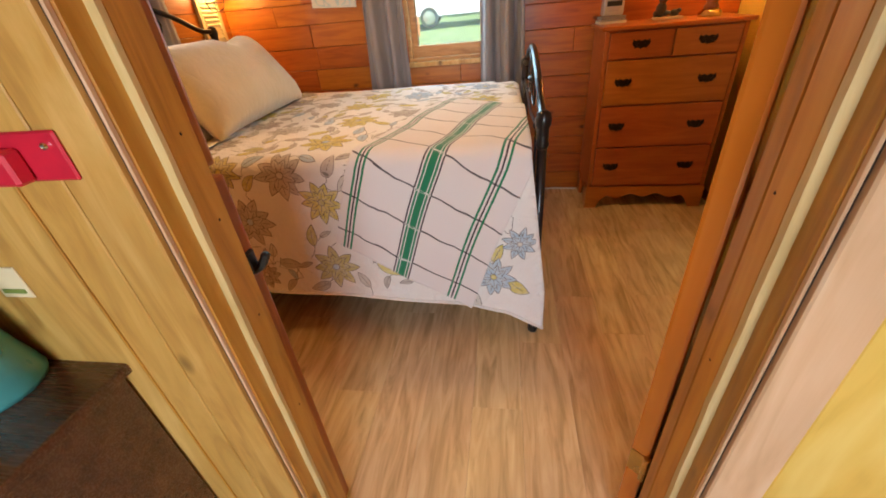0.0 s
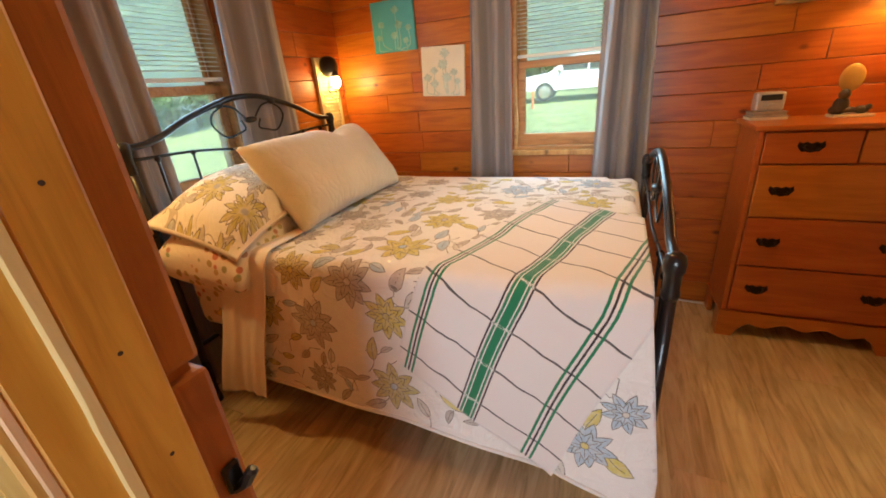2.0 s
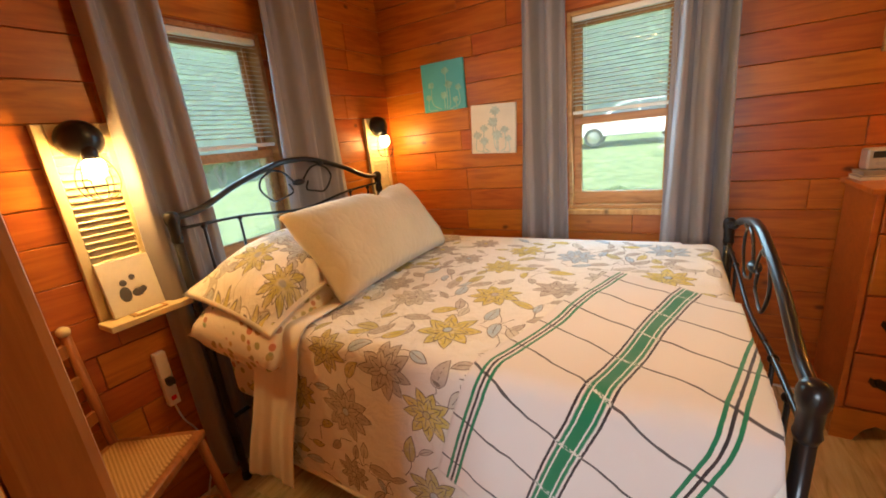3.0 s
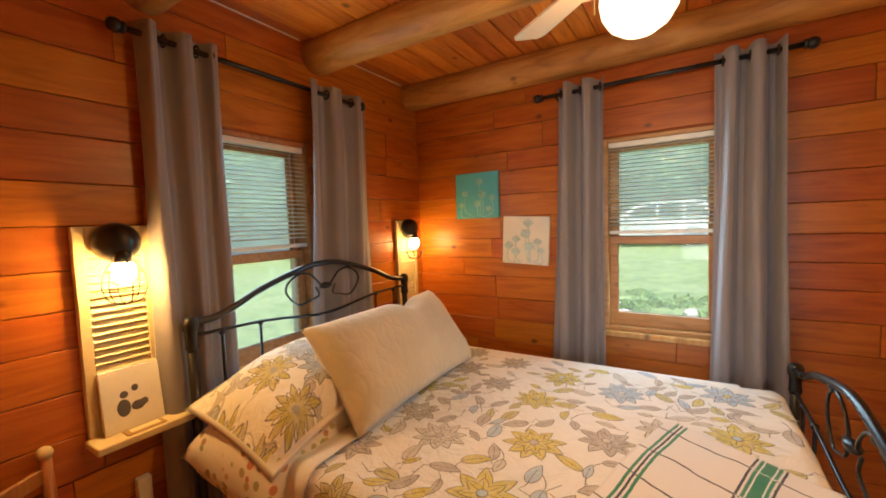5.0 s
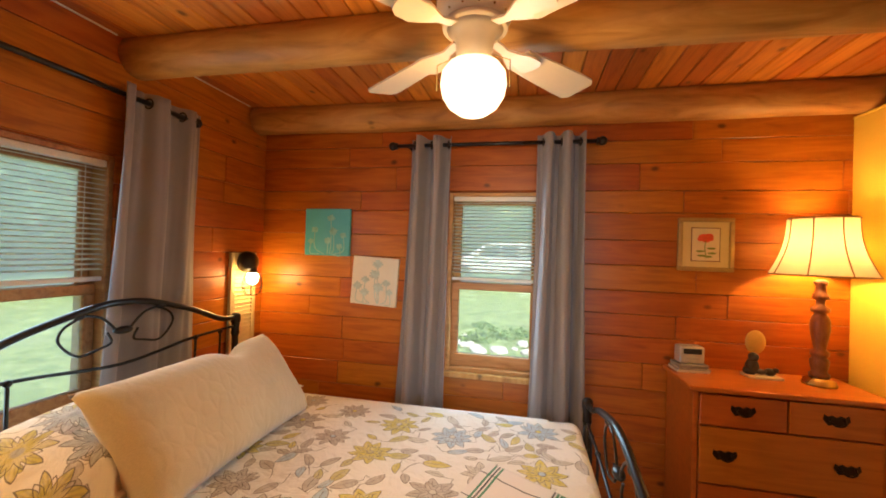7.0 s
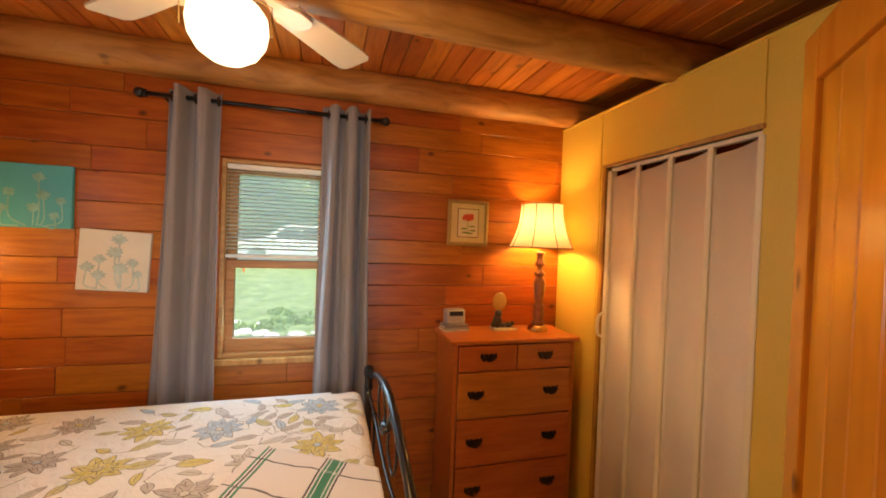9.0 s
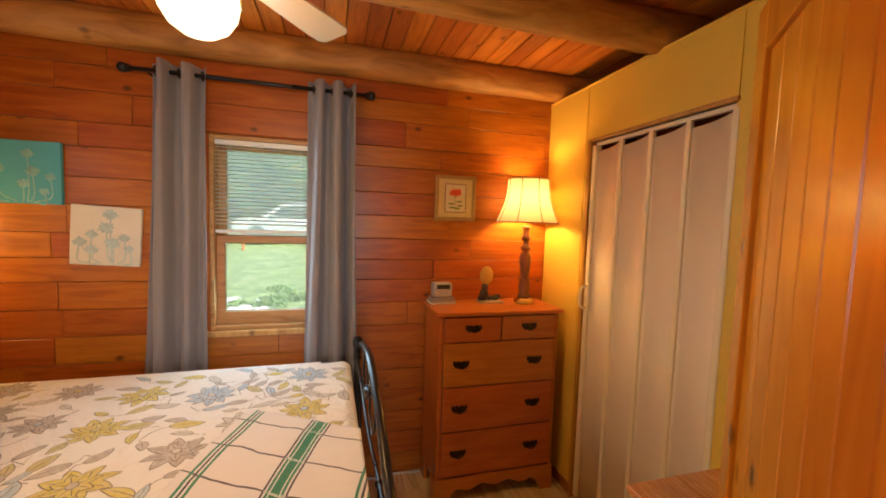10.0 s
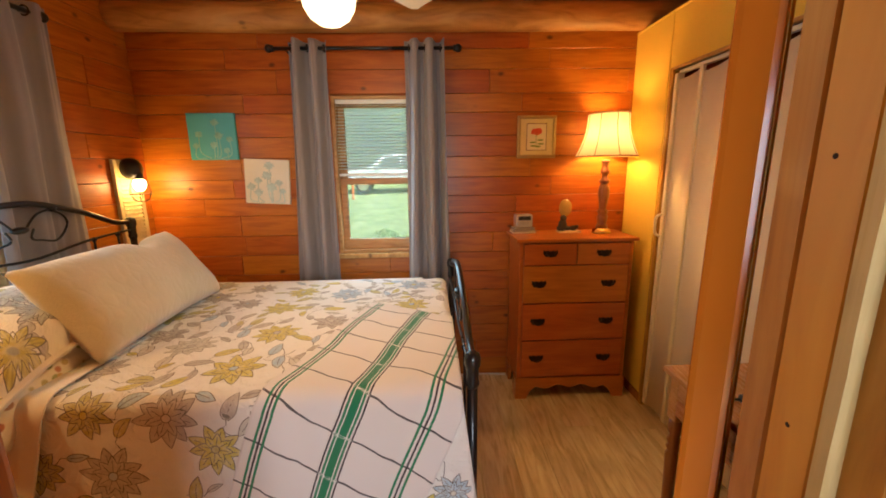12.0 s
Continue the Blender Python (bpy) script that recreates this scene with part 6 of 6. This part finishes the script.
# ---- cane chair by the head wall ----
chair = thing("cane_chair", (-1.352, 1.262, 0), "small wooden ladder-back chair with a woven cane seat", "chair", rz=-58)
part("seat_frame", box((-0.17, -0.17, 0.465), (0.17, 0.17, 0.495), 0.01, 2), M_PINECHAIR, chair)
part("seat_cane", box((-0.14, -0.14, 0.49), (0.14, 0.14, 0.502), 0.004), M_CANE, chair, "woven cane panel")
for x in (-0.15, 0.15):
    part("leg", tube([(x * 1.15, 0.19, 0.0), (x, 0.15, 0.47)], 0.016, 10), M_PINECHAIR, chair, smooth=True)
    part("back_post", tube([(x, -0.15, 0.0), (x, -0.155, 0.48), (x, -0.175, 0.93)], 0.016, 10), M_PINECHAIR, chair, smooth=True)
    part("post_knob", ball((x, -0.175, 0.945), 0.02), M_CREAM, chair, smooth=True)
    part("stretcher", tube([(x, -0.15, 0.18), (x * 1.1, 0.175, 0.18)], 0.010, 8), M_PINECHAIR, chair)
for z in (0.62, 0.76, 0.88):
    part("ladder_slat", box((-0.14, -0.172 - (z - 0.6) * 0.04, z - 0.022), (0.14, -0.158 - (z - 0.6) * 0.04, z + 0.026), 0.004), M_PINECHAIR, chair)
part("stretcher", tube([(-0.16, 0.18, 0.14), (0.16, 0.18, 0.14)], 0.010, 8), M_PINECHAIR, chair)

# ---- writing table behind the door ----
TX0, TX1, TY0, TY1, TH = 1.14, 1.615, 1.12, 1.905, 0.808
table = thing("writing_table", ((TX0 + TX1) / 2, (TY0 + TY1) / 2, 0), "small maple writing table with two tiny stacked drawers and turned legs", "table")
TO = Vector(((TX0 + TX1) / 2, (TY0 + TY1) / 2, 0))
Q = lambda *p: Vector(p) - TO
part("tabletop", box(Q(TX0, TY0, TH - 0.024), Q(TX1, TY1, TH), 0.008, 3), M_TABLE, table)
part("back_apron", box(Q(TX1 - 0.04, TY0 + 0.04, TH - 0.17), Q(TX1 - 0.02, TY1 - 0.04, TH - 0.024), 0.002), M_TABLE, table)
part("side_apron", box(Q(TX0 + 0.055, TY1 - 0.05, TH - 0.17), Q(TX1 - 0.055, TY1 - 0.03, TH - 0.024), 0.002), M_TABLE, table)
part("side_apron", box(Q(TX0 + 0.055, TY0 + 0.03, TH - 0.17), Q(TX1 - 0.055, TY0 + 0.05, TH - 0.024), 0.002), M_TABLE, table)
part("front_apron", box(Q(TX0 + 0.032, TY0 + 0.05, TH - 0.17), Q(TX0 + 0.05, TY1 - 0.05, TH - 0.024), 0.002), M_TABLE, table)
for y0, y1 in ((TY1 - 0.215, TY1 - 0.075), (TY0 + 0.075, TY0 + 0.215)):
    for z0 in (TH - 0.095, TH - 0.163):
        dr = part("small_drawer", box(Q(TX0 + 0.016, y0, z0), Q(TX0 + 0.032, y1, z0 + 0.058), 0.004, 2), M_TABLE, table)
        pull_b = tube([Q(TX0 + 0.016, (y0 + y1) / 2 - 0.02, z0 + 0.03), Q(TX0 + 0.0, (y0 + y1) / 2, z0 + 0.022), Q(TX0 + 0.016, (y0 + y1) / 2 + 0.02, z0 + 0.03)], 0.0035, 6)
        part("drawer_pull", pull_b, M_PULL, dr)
part("centre_drawer", box(Q(TX0 + 0.016, TY0 + 0.225, TH - 0.135), Q(TX0 + 0.032, TY1 - 0.225, TH - 0.037), 0.004, 2), M_TABLE, table)
for x in (TX0 + 0.045, TX1 - 0.045):
    for y in (TY0 + 0.045, TY1 - 0.045):
        leg = part("leg", box(Q(x - 0.024, y - 0.024, TH - 0.20), Q(x + 0.024, y + 0.024, TH - 0.024), 0.003), M_TABLE, table)
        lg = lathe([(0.011, 0), (0.02, 0.012), (0.022, 0.04), (0.013, 0.075), (0.017, 0.16), (0.022, 0.34), (0.026, 0.46), (0.018, 0.475), (0.026, 0.49), (0.018, 0.505), (0.026, 0.52), (0.017, 0.54), (0.025, 0.56), (0.025, TH - 0.2)], 16)
        bmesh.ops.translate(lg, verts=lg.verts[:], vec=Q(x, y, 0))
        part("turned_leg", lg, M_TABLE_DARK, leg, smooth=True)
cord = thing("black_cord", (TX0 + 0.12, 1.66, TH), "short black plug and looped cord on the table edge", "cord")
part("cord_loop", tube(smooth_path([(0.0, 0.0, 0.006), (-0.06, 0.01, 0.008), (-0.115, 0.03, 0.004), (-0.128, 0.03, -0.05), (-0.12, -0.03, -0.10), (-0.126, -0.07, -0.05), (-0.10, -0.06, 0.006)]), 0.004, 7), M_BLACKPLASTIC, cord, smooth=True)
part("plug_body", box((-0.02, -0.012, 0.0), (0.02, 0.012, 0.022), 0.004), M_BLACKPLASTIC, cord)

wcord = thing("extension_cord", (0.62, 3.285, 0.0), "white extension cord lying along the wall", "cord")
part("cord_run", tube(smooth_path([(-0.22, 0.0, 0.006), (-0.1, -0.012, 0.006), (0.03, 0.006, 0.006), (0.2, -0.01, 0.006)]), 0.0055, 7), M_WHITE, wcord, smooth=True)

caulk = part("trim", box((WX, 2.53, CEIL - 0.007), (WX + 0.008, 3.14, CEIL - 0.0005), 0.002), M_WHITE)
tagged(caulk, "white bead along the ceiling edge", "trim", kind="structure")
caulk2 = part("trim", box((WX, 1.77, CEIL - 0.007), (WX + 0.008, 2.33, CEIL - 0.0005), 0.002), M_WHITE)
tagged(caulk2, "white bead along the ceiling edge", "trim", kind="structure")

# ---- hall things beside the doorway ----
cab = thing("hall_cabinet", (-0.80, 0.60, 0), "dark walnut cabinet against the hall wall", "cabinet")
part("cabinet_body", box((-0.38, -0.19, 0.02), (0.375, 0.205, 0.755), 0.004), M_WALNUT, cab)
part("cabinet_top", box((-0.40, -0.21, 0.755), (0.395, 0.215, 0.778), 0.005, 2), M_WALNUT, cab)
part("cabinet_plinth", box((-0.36, -0.17, 0.0), (0.355, 0.20, 0.02), 0), M_WALNUT, cab)
jug = thing("enamel_jug", (-0.605, 0.735, 0.778), "teal enamel jug with a flared foot on the dark cabinet", "jug")
part("jug_body", lathe([(0.075, 0), (0.078, 0.01), (0.06, 0.09), (0.045, 0.16), (0.05, 0.20), (0.058, 0.22)], 28), M_TEALMETAL, jug, smooth=True)
part("jug_rim", tube([(0.0585 * math.cos(i * math.pi / 12), 0.0585 * math.sin(i * math.pi / 12), 0.22) for i in range(24)], 0.004, 6, closed=True), M_TEALMETAL, jug)
part("jug_handle", tube(smooth_path([(0.05, 0.0, 0.2), (0.09, 0, 0.18), (0.095, 0, 0.11), (0.06, 0, 0.08)]), 0.006, 8), M_TEALMETAL, jug, smooth=True)
red = thing("red_wall_box", (-0.365, SY0 - 0.022, 1.165), "red metal holder screwed to the pine wall", "wall holder")
part("back_plate", box((-0.09, -0.006, -0.032), (0.105, 0.0, 0.032), 0.004), M_RED, red)
part("pocket", box((-0.085, -0.03, -0.03), (0.045, -0.006, 0.014), 0.004), M_RED, red)
part("screw", ball((0.085, -0.007, 0.014), 0.005, seg=8), M_CHROME, red)
tag = thing("paper_tag", (-0.515, SY0 - 0.022, 0.962), "small printed paper tag pinned to the wall", "tag")
part("tag_card", box((-0.03, -0.003, -0.03), (0.03, 0, 0.03), 0.001), M_PAPER, tag)
part("tag_bar", box((-0.022, -0.0045, -0.02), (0.022, -0.003, -0.012), 0), M_LEAFINK, tag)
hb_ = part("hall_board", box((-1.6, SY0 - 0.022, 0.0), (-0.297, SY0, CEIL), 0.002), M_PINE)
tagged(hb_, "light pine board wall beside the doorway", "wall", kind="structure")
hb2 = part("hall_board", box((0.7245, SY0 - 0.020, 0.0), (2.3, SY0, CEIL), 0.002), M_YPINE)
tagged(hb2, "light yellow pine board wall on the hall side", "wall", kind="structure")
bead = part("trim", box((-0.375, SY0 - 0.026, 0.0), (-0.37, SY0 - 0.022, CEIL), 0.001), M_JAMB)
tagged(bead, "thin seam strip between pine boards", "trim", kind="structure")


# ---- outside ----
def ground_z(x, y):
    rise = 0.088 * min(max(y - 3.6, 0.0), 16.0)
    far = 0.02 * max(0.0, max(abs(x), abs(y)) - 30)
    return -0.9 + rise + far * 0.3 + 0.06 * noise.noise(Vector((x * 0.25, y * 0.25, 0)))


def ground():
    b = bmesh.new()
    steps = [-400, -150, -70] + [-40 + 2 * i for i in range(41)] + [70, 150, 400]
    vs = {}
    for x in steps:
        for y in steps:
            z = ground_z(x, y)
            if -3 < x < 3 and -4 < y < 4:
                z = min(z, -0.9)
            vs[x, y] = b.verts.new((x, y, z))
    for x0, x1 in zip(steps, steps[1:]):
        for y0, y1 in zip(steps, steps[1:]):
            b.faces.new((vs[x0, y0], vs[x1, y0], vs[x1, y1], vs[x0, y1]))
    return tagged(part("ground", b, M_LAWN, smooth=True), "bright green mown lawn sloping up from the cabin", "lawn", kind="structure")


ground()


def tree(x, y, h, r, seed, n_leaf=2600):
    rg = random.Random(seed)
    z0 = ground_z(x, y) - 0.1
    e = thing("tree", (x, y, z0), "tall leafy green tree at the edge of the lawn", "tree", "trees round the lawn")
    pts = [Vector((0.25 * math.sin(2.1 * i + seed), 0.25 * math.cos(1.7 * i + seed), h * 0.85 * i / 6)) * (1 if i else 0) for i in range(7)]
    rad = [0.16 * (1 - 0.85 * i / 6) * h / 8 for i in range(7)]
    tb = tube(pts, rad, 9)
    tips = []
    for k in range(11):
        z = h * rg.uniform(0.22, 0.8)
        a = rg.uniform(0, 6.28)
        ln = r * rg.uniform(0.5, 1.0)
        s = Vector((0.1, 0.1, z))
        m_ = s + Vector((math.cos(a) * ln * 0.5, math.sin(a) * ln * 0.5, ln * 0.2))
        t_ = s + Vector((math.cos(a) * ln, math.sin(a) * ln, ln * rg.uniform(0.2, 0.5)))
        tube([s, m_, t_], [0.05, 0.03, 0.01], 6, tb)
        tips += [m_, t_]
    part("trunk", tb, M_BARK, e, smooth=True)
    verts, faces = [], []
    for k in range(n_leaf):
        c = rg.choice(tips) + Vector((rg.gauss(0, 0.5), rg.gauss(0, 0.5), rg.gauss(0, 0.45))) * r * 0.42
        if c.z < h * 0.17:
            continue
        s = rg.uniform(0.16, 0.32)
        ax = Vector((rg.gauss(0, 1), rg.gauss(0, 1), rg.gauss(0, 0.6))).normalized()
        bx_ = ax.cross(Vector((rg.gauss(0, 1), rg.gauss(0, 1), rg.gauss(0, 1)))).normalized()
        i0 = len(verts)
        verts += [c - ax * s, c + bx_ * s * 0.5, c + ax * s, c - bx_ * s * 0.5]
        faces.append((i0, i0 + 1, i0 + 2, i0 + 3))
    me = bpy.data.meshes.new("crown")
    me.from_pydata([tuple(v) for v in verts], [], faces)
    me.materials.append(M_LEAF)
    cr = new("crown", me)
    cr.parent = e
    return e


k = 0
trg = random.Random(8)
for x, y, h, r in ((-27, 4, 9, 3.2), (-25, 9, 8, 3), (-28, 13, 10, 3.4), (-26, 18, 9, 3.2), (-24, 23, 9, 3), (-31, 7, 11, 3.6), (-32, 16, 11, 3.6), (-30, 24, 11, 3.6), (-22, 28, 9, 3.2), (-24, -2, 9, 3), (-22, 12, 7, 2.0), (-23, 15, 8, 2.2), (-22.5, 17.5, 7.5, 2.0), (-23, 20, 8, 2.2), (-21.5, 14, 7, 1.8),
                   (-14, 30, 9, 3.2), (-9, 28, 8, 3), (-5, 30, 9, 3.2), (-1, 28, 8, 3), (3, 30, 9, 3.2), (7, 28, 8, 3), (11, 30, 9, 3.2), (-11, 34, 11, 3.6), (-3, 35, 11, 3.6), (5, 35, 11, 3.6), (-18, 33, 10, 3.4)):
    tree(x, y, h, r, 20 + k)
    k += 1


def woodland():
    """A deep belt of far woods, leaf by leaf, along two sides of the lawn."""
    rg = random.Random(77)
    verts, faces = [], []
    for k in range(42000):
        if k % 2:
            x, y = rg.uniform(-48, -30), rg.uniform(-14, 40)
        else:
            x, y = rg.uniform(-40, 30), rg.uniform(34, 50)
        top = 11 + 3 * noise.noise(Vector((x * 0.15, y * 0.15, 3)))
        c = Vector((x, y, rg.uniform(-0.5, top)))
        s = rg.uniform(0.35, 0.75)
        ax = Vector((rg.gauss(0, 1), rg.gauss(0, 1), rg.gauss(0, 0.6))).normalized()
        b_ = ax.cross(Vector((rg.gauss(0, 1), rg.gauss(0, 1), rg.gauss(0, 1)))).normalized()
        i0 = len(verts)
        verts += [tuple(c - ax * s), tuple(c + b_ * s * 0.6), tuple(c + ax * s), tuple(c - b_ * s * 0.6)]
        faces.append((i0, i0 + 1, i0 + 2, i0 + 3))
    me = bpy.data.meshes.new("woodland")
    me.from_pydata(verts, [], faces)
    me.materials.append(M_LEAF)
    return tagged(new("woodland", me), "dense green woods beyond the lawn", "woods", kind="stuff")


woodland()


def bush(x, y, r, seed, label):
    rg = random.Random(seed)
    e = thing("bush", (x, y, ground_z(x, y) - 0.02), label, "bush", "bushes on the lawn")
    verts, faces = [], []
    for q in range(420):
        a, ph = rg.uniform(0, 6.28), rg.uniform(0.05, 1.5)
        rr = r * rg.uniform(0.5, 1.05)
        rr *= 1 + 0.45 * math.sin(3 * a + seed)
        c = Vector((math.cos(a) * math.cos(ph) * rr * 1.3, math.sin(a) * math.cos(ph) * rr, math.sin(ph) * rr * 0.7))
        s = rg.uniform(0.03, 0.08)
        ax = Vector((rg.gauss(0, 1), rg.gauss(0, 1), rg.gauss(0.6, 0.6))).normalized()
        bx_ = ax.cross(Vector((rg.gauss(0, 1), rg.gauss(0, 1), rg.gauss(0, 1)))).normalized()
        i0 = len(verts)
        verts += [tuple(c - ax * s), tuple(c + bx_ * s * 0.5), tuple(c + ax * s), tuple(c - bx_ * s * 0.5)]
        faces.append((i0, i0 + 1, i0 + 2, i0 + 3))
    me = bpy.data.meshes.new("foliage")
    me.from_pydata(verts, [], faces)
    me.materials.append(M_LEAF_LIGHT)
    fo = new("foliage", me)
    fo.parent = e
    return e


brg = random.Random(31)
for q in range(9):
    bush(brg.uniform(-1.6, 1.3), brg.uniform(9.6, 11.6), brg.uniform(0.16, 0.30), 40 + q, "low light-green bush among the rocks")
bush(-24, 12, 1.1, 3, "leafy bush at the wood's edge")
bush(-23.5, 16, 1.2, 4, "leafy bush at the wood's edge")
bush(-5.2, 19.5, 1.0, 5, "leafy bush beside the parked car")

# rocks edging the slope
rg = random.Random(5)
for k in range(44):
    x = rg.uniform(-3.4, 1.4)
    y = 9.0 + 0.25 * max(0.0, -x) + rg.gauss(0.3, 0.45)
    r = rg.uniform(0.06, 0.17)
    b = ball((0, 0, 0), r, scale=(1.2, 1, 0.6), seg=10)
    for v in b.verts:
        v.co *= 1 + 0.25 * noise.noise(v.co * 6 + Vector((k, 0, 0)))
    ob = part("rock", b, M_STONE)
    ob.location = (x, y, ground_z(x, y) + r * 0.12)
    tagged(ob, "grey field stone half sunk in the grass", "rock", "rocks on the slope")


def car(x, y, rz):
    z = ground_z(x, y)
    e = thing("car", (x, y, z), "white sport utility vehicle parked on the lawn", "car", rz=rz)
    prof = [(-2.3, 0.42), (-2.32, 0.75), (-2.2, 0.98), (-1.25, 1.08), (-0.55, 1.60), (-0.2, 1.70), (1.5, 1.72), (1.95, 1.62), (2.25, 1.10), (2.32, 0.8), (2.3, 0.42)]
    b = bmesh.new()
    n = len(prof)
    rings = []
    for yy, k in ((-0.9, 0), (-0.86, 1), (0.86, 1), (0.9, 0)):
        rings.append([b.verts.new((px, yy * (0.82 if pz > 1.2 else 1.0), pz if k else pz - 0.02)) for px, pz in prof])
    for a, c in zip(rings, rings[1:]):
        for i in range(n):
            b.faces.new((a[i], a[(i + 1) % n], c[(i + 1) % n], c[i]))
    b.faces.new(rings[0])
    b.faces.new(rings[-1][::-1])
    bmesh.ops.recalc_face_normals(b, faces=b.faces[:])
    bmesh.ops.bevel(b, geom=b.edges[:], offset=0.04, segments=2, affect="EDGES")
    part("body", b, M_CARWHITE, e)
    for s in (-1, 1):
        for pts in (((-0.95, 1.12), (-0.42, 1.54), (0.2, 1.60), (0.2, 1.12)), ((0.28, 1.12), (0.28, 1.60), (1.1, 1.60), (1.1, 1.12)), ((1.18, 1.12), (1.18, 1.60), (1.7, 1.56), (1.95, 1.12))):
            w = bmesh.new()
            q0 = [w.verts.new((px, s * (0.915 - 0.14 * (pz - 1.12) / 0.5), pz)) for px, pz in pts]
            q1 = [w.verts.new((px, s * (0.88 - 0.14 * (pz - 1.12) / 0.5), pz)) for px, pz in pts]
            w.faces.new(q0)
            w.faces.new(q1[::-1])
            for i in range(4):
                w.faces.new((q0[i], q0[(i + 1) % 4], q1[(i + 1) % 4], q1[i]))
            bmesh.ops.recalc_face_normals(w, faces=w.faces[:])
            part("side_window", w, M_CARGLASS, e)
        for wx in (-1.42, 1.42):
            ty = lathe([(0.24, -0.11), (0.33, -0.11), (0.36, -0.08), (0.36, 0.08), (0.33, 0.11), (0.24, 0.11)], 28)
            m_ = Matrix.Translation((wx, s * 0.83, 0.36)) @ Matrix.Rotation(radians(90), 4, "X")
            ty.transform(m_)
            tyre = part("tyre", ty, M_TYRE, e)
            ri = lathe([(0.06, -0.115), (0.24, -0.112), (0.235, 0.112), (0.06, 0.115)], 20)
            ri.transform(m_)
            part("rim", ri, M_CHROME, tyre)
        part("headlight", box((-2.30, s * 0.72 - 0.14, 0.82), (-2.12, s * 0.72 + 0.14, 0.94), 0.03, 2), M_CHROME, e)
        part("mirror", box((-0.85, s * 1.0 - 0.08, 1.10), (-0.72, s * 1.0 + 0.08, 1.24), 0.03, 2), M_CARWHITE, e)
    ws = bmesh.new()
    q0 = [ws.verts.new(p) for p in ((-1.14, -0.70, 1.18), (-1.14, 0.70, 1.18), (-0.60, 0.64, 1.585), (-0.60, -0.64, 1.585))]
    q1 = [ws.verts.new(v.co + Vector((0.03, 0, -0.04))) for v in q0]
    ws.faces.new(q0)
    ws.faces.new(q1[::-1])
    for i in range(4):
        ws.faces.new((q0[i], q0[(i + 1) % 4], q1[(i + 1) % 4], q1[i]))
    bmesh.ops.recalc_face_normals(ws, faces=ws.faces[:])
    part("windscreen", ws, M_CARGLASS, e)
    return e


car(-1.3, 19.2, 4)
post = thing("marker_post", (-2.9, 17.0, ground_z(-2.9, 17.0) - 0.1), "short orange-brown marker post in the lawn", "post")
part("post_shaft", lathe([(0.05, 0), (0.05, 0.72), (0.03, 0.76)], 10), M_ORANGEPOST, post)


# ---- wall boards and floor boards ----
COURSES = (0.0, 0.13, 0.27, 0.40, 0.54, 0.67, 0.81, 0.95, 1.09, 1.23, 1.35, 1.476, 1.614, 1.75, 1.899, 2.018, 2.167, 2.29, 2.405, 2.52)


def course_boards(parent, axis, face, back, a0, a1, z0, z1, h, hole, material, seed, name="board"):
    rg = random.Random(seed)
    for z, top in zip(COURSES, COURSES[1:]):
        cuts = [a0]
        u = a0 + rg.uniform(0.35, 1.1)
        while u < a1 - 0.25:
            cuts.append(u)
            u += rg.uniform(0.6, 1.5)
        cuts.append(a1)
        segs = []
        zs = [(z, top)]
        for s, e_ in zip(cuts, cuts[1:]):
            if hole and e_ > hole[0] and s < hole[1] and top > hole[2] and z < hole[3]:
                # the board meets the opening: keep the pieces beside, above and below it
                if s < hole[0]:
                    segs.append((s, hole[0], z, top))
                if e_ > hole[1]:
                    segs.append((hole[1], e_, z, top))
                i0, i1 = max(s, hole[0]), min(e_, hole[1])
                if z < hole[2] - 0.004:
                    segs.append((i0, i1, z, hole[2]))
                if top > hole[3] + 0.004:
                    segs.append((i0, i1, hole[3], top))
            else:
                segs.append((s, e_, z, top))
        for s, e_, p, q in segs:
            if e_ - s < 0.01 or q - p < 0.006:
                continue
            f = face + rg.uniform(-0.0015, 0.0015)
            lo, hi = min(f, back), max(f, back)
            b = box((s + 0.0007, lo, p + 0.0011), (e_ - 0.0007, hi, q - 0.0011), 0.0026) if axis == "y" else box((lo, s + 0.0007, p + 0.0011), (hi, e_ - 0.0007, q - 0.0011), 0.0026)
            part(name, b, material, parent)


course_boards(wall_n, "y", NY, NY + 0.03, WX - 0.028, 2.33, 0.0, CEIL, 0.137, WIN_N, M_WALL, 5)
course_boards(wall_w, "x", WX, WX - 0.03, SY1, NY, 0.0, CEIL, 0.137, WIN_W, M_WALL_Y, 6)

frg = random.Random(9)
x = -0.568 - 0.182 * 6
while x < 2.33:
    y = -2.6 + frg.uniform(-1.0, 0)
    while y < NY + 0.03:
        y1 = y + 1.22
        a, c = max(y, -2.6), min(y1, NY + 0.03)
        xa, xb = max(x, WX), min(x + 0.182, 2.33)
        if c - a > 0.02 and xb - xa > 0.02:
            part("plank", box((xa + 0.0003, a + 0.0003, -0.006), (xb - 0.0003, c - 0.0003, 0.0), 0.0006), M_FLOOR, floor)
        y = y1
    x += 0.182
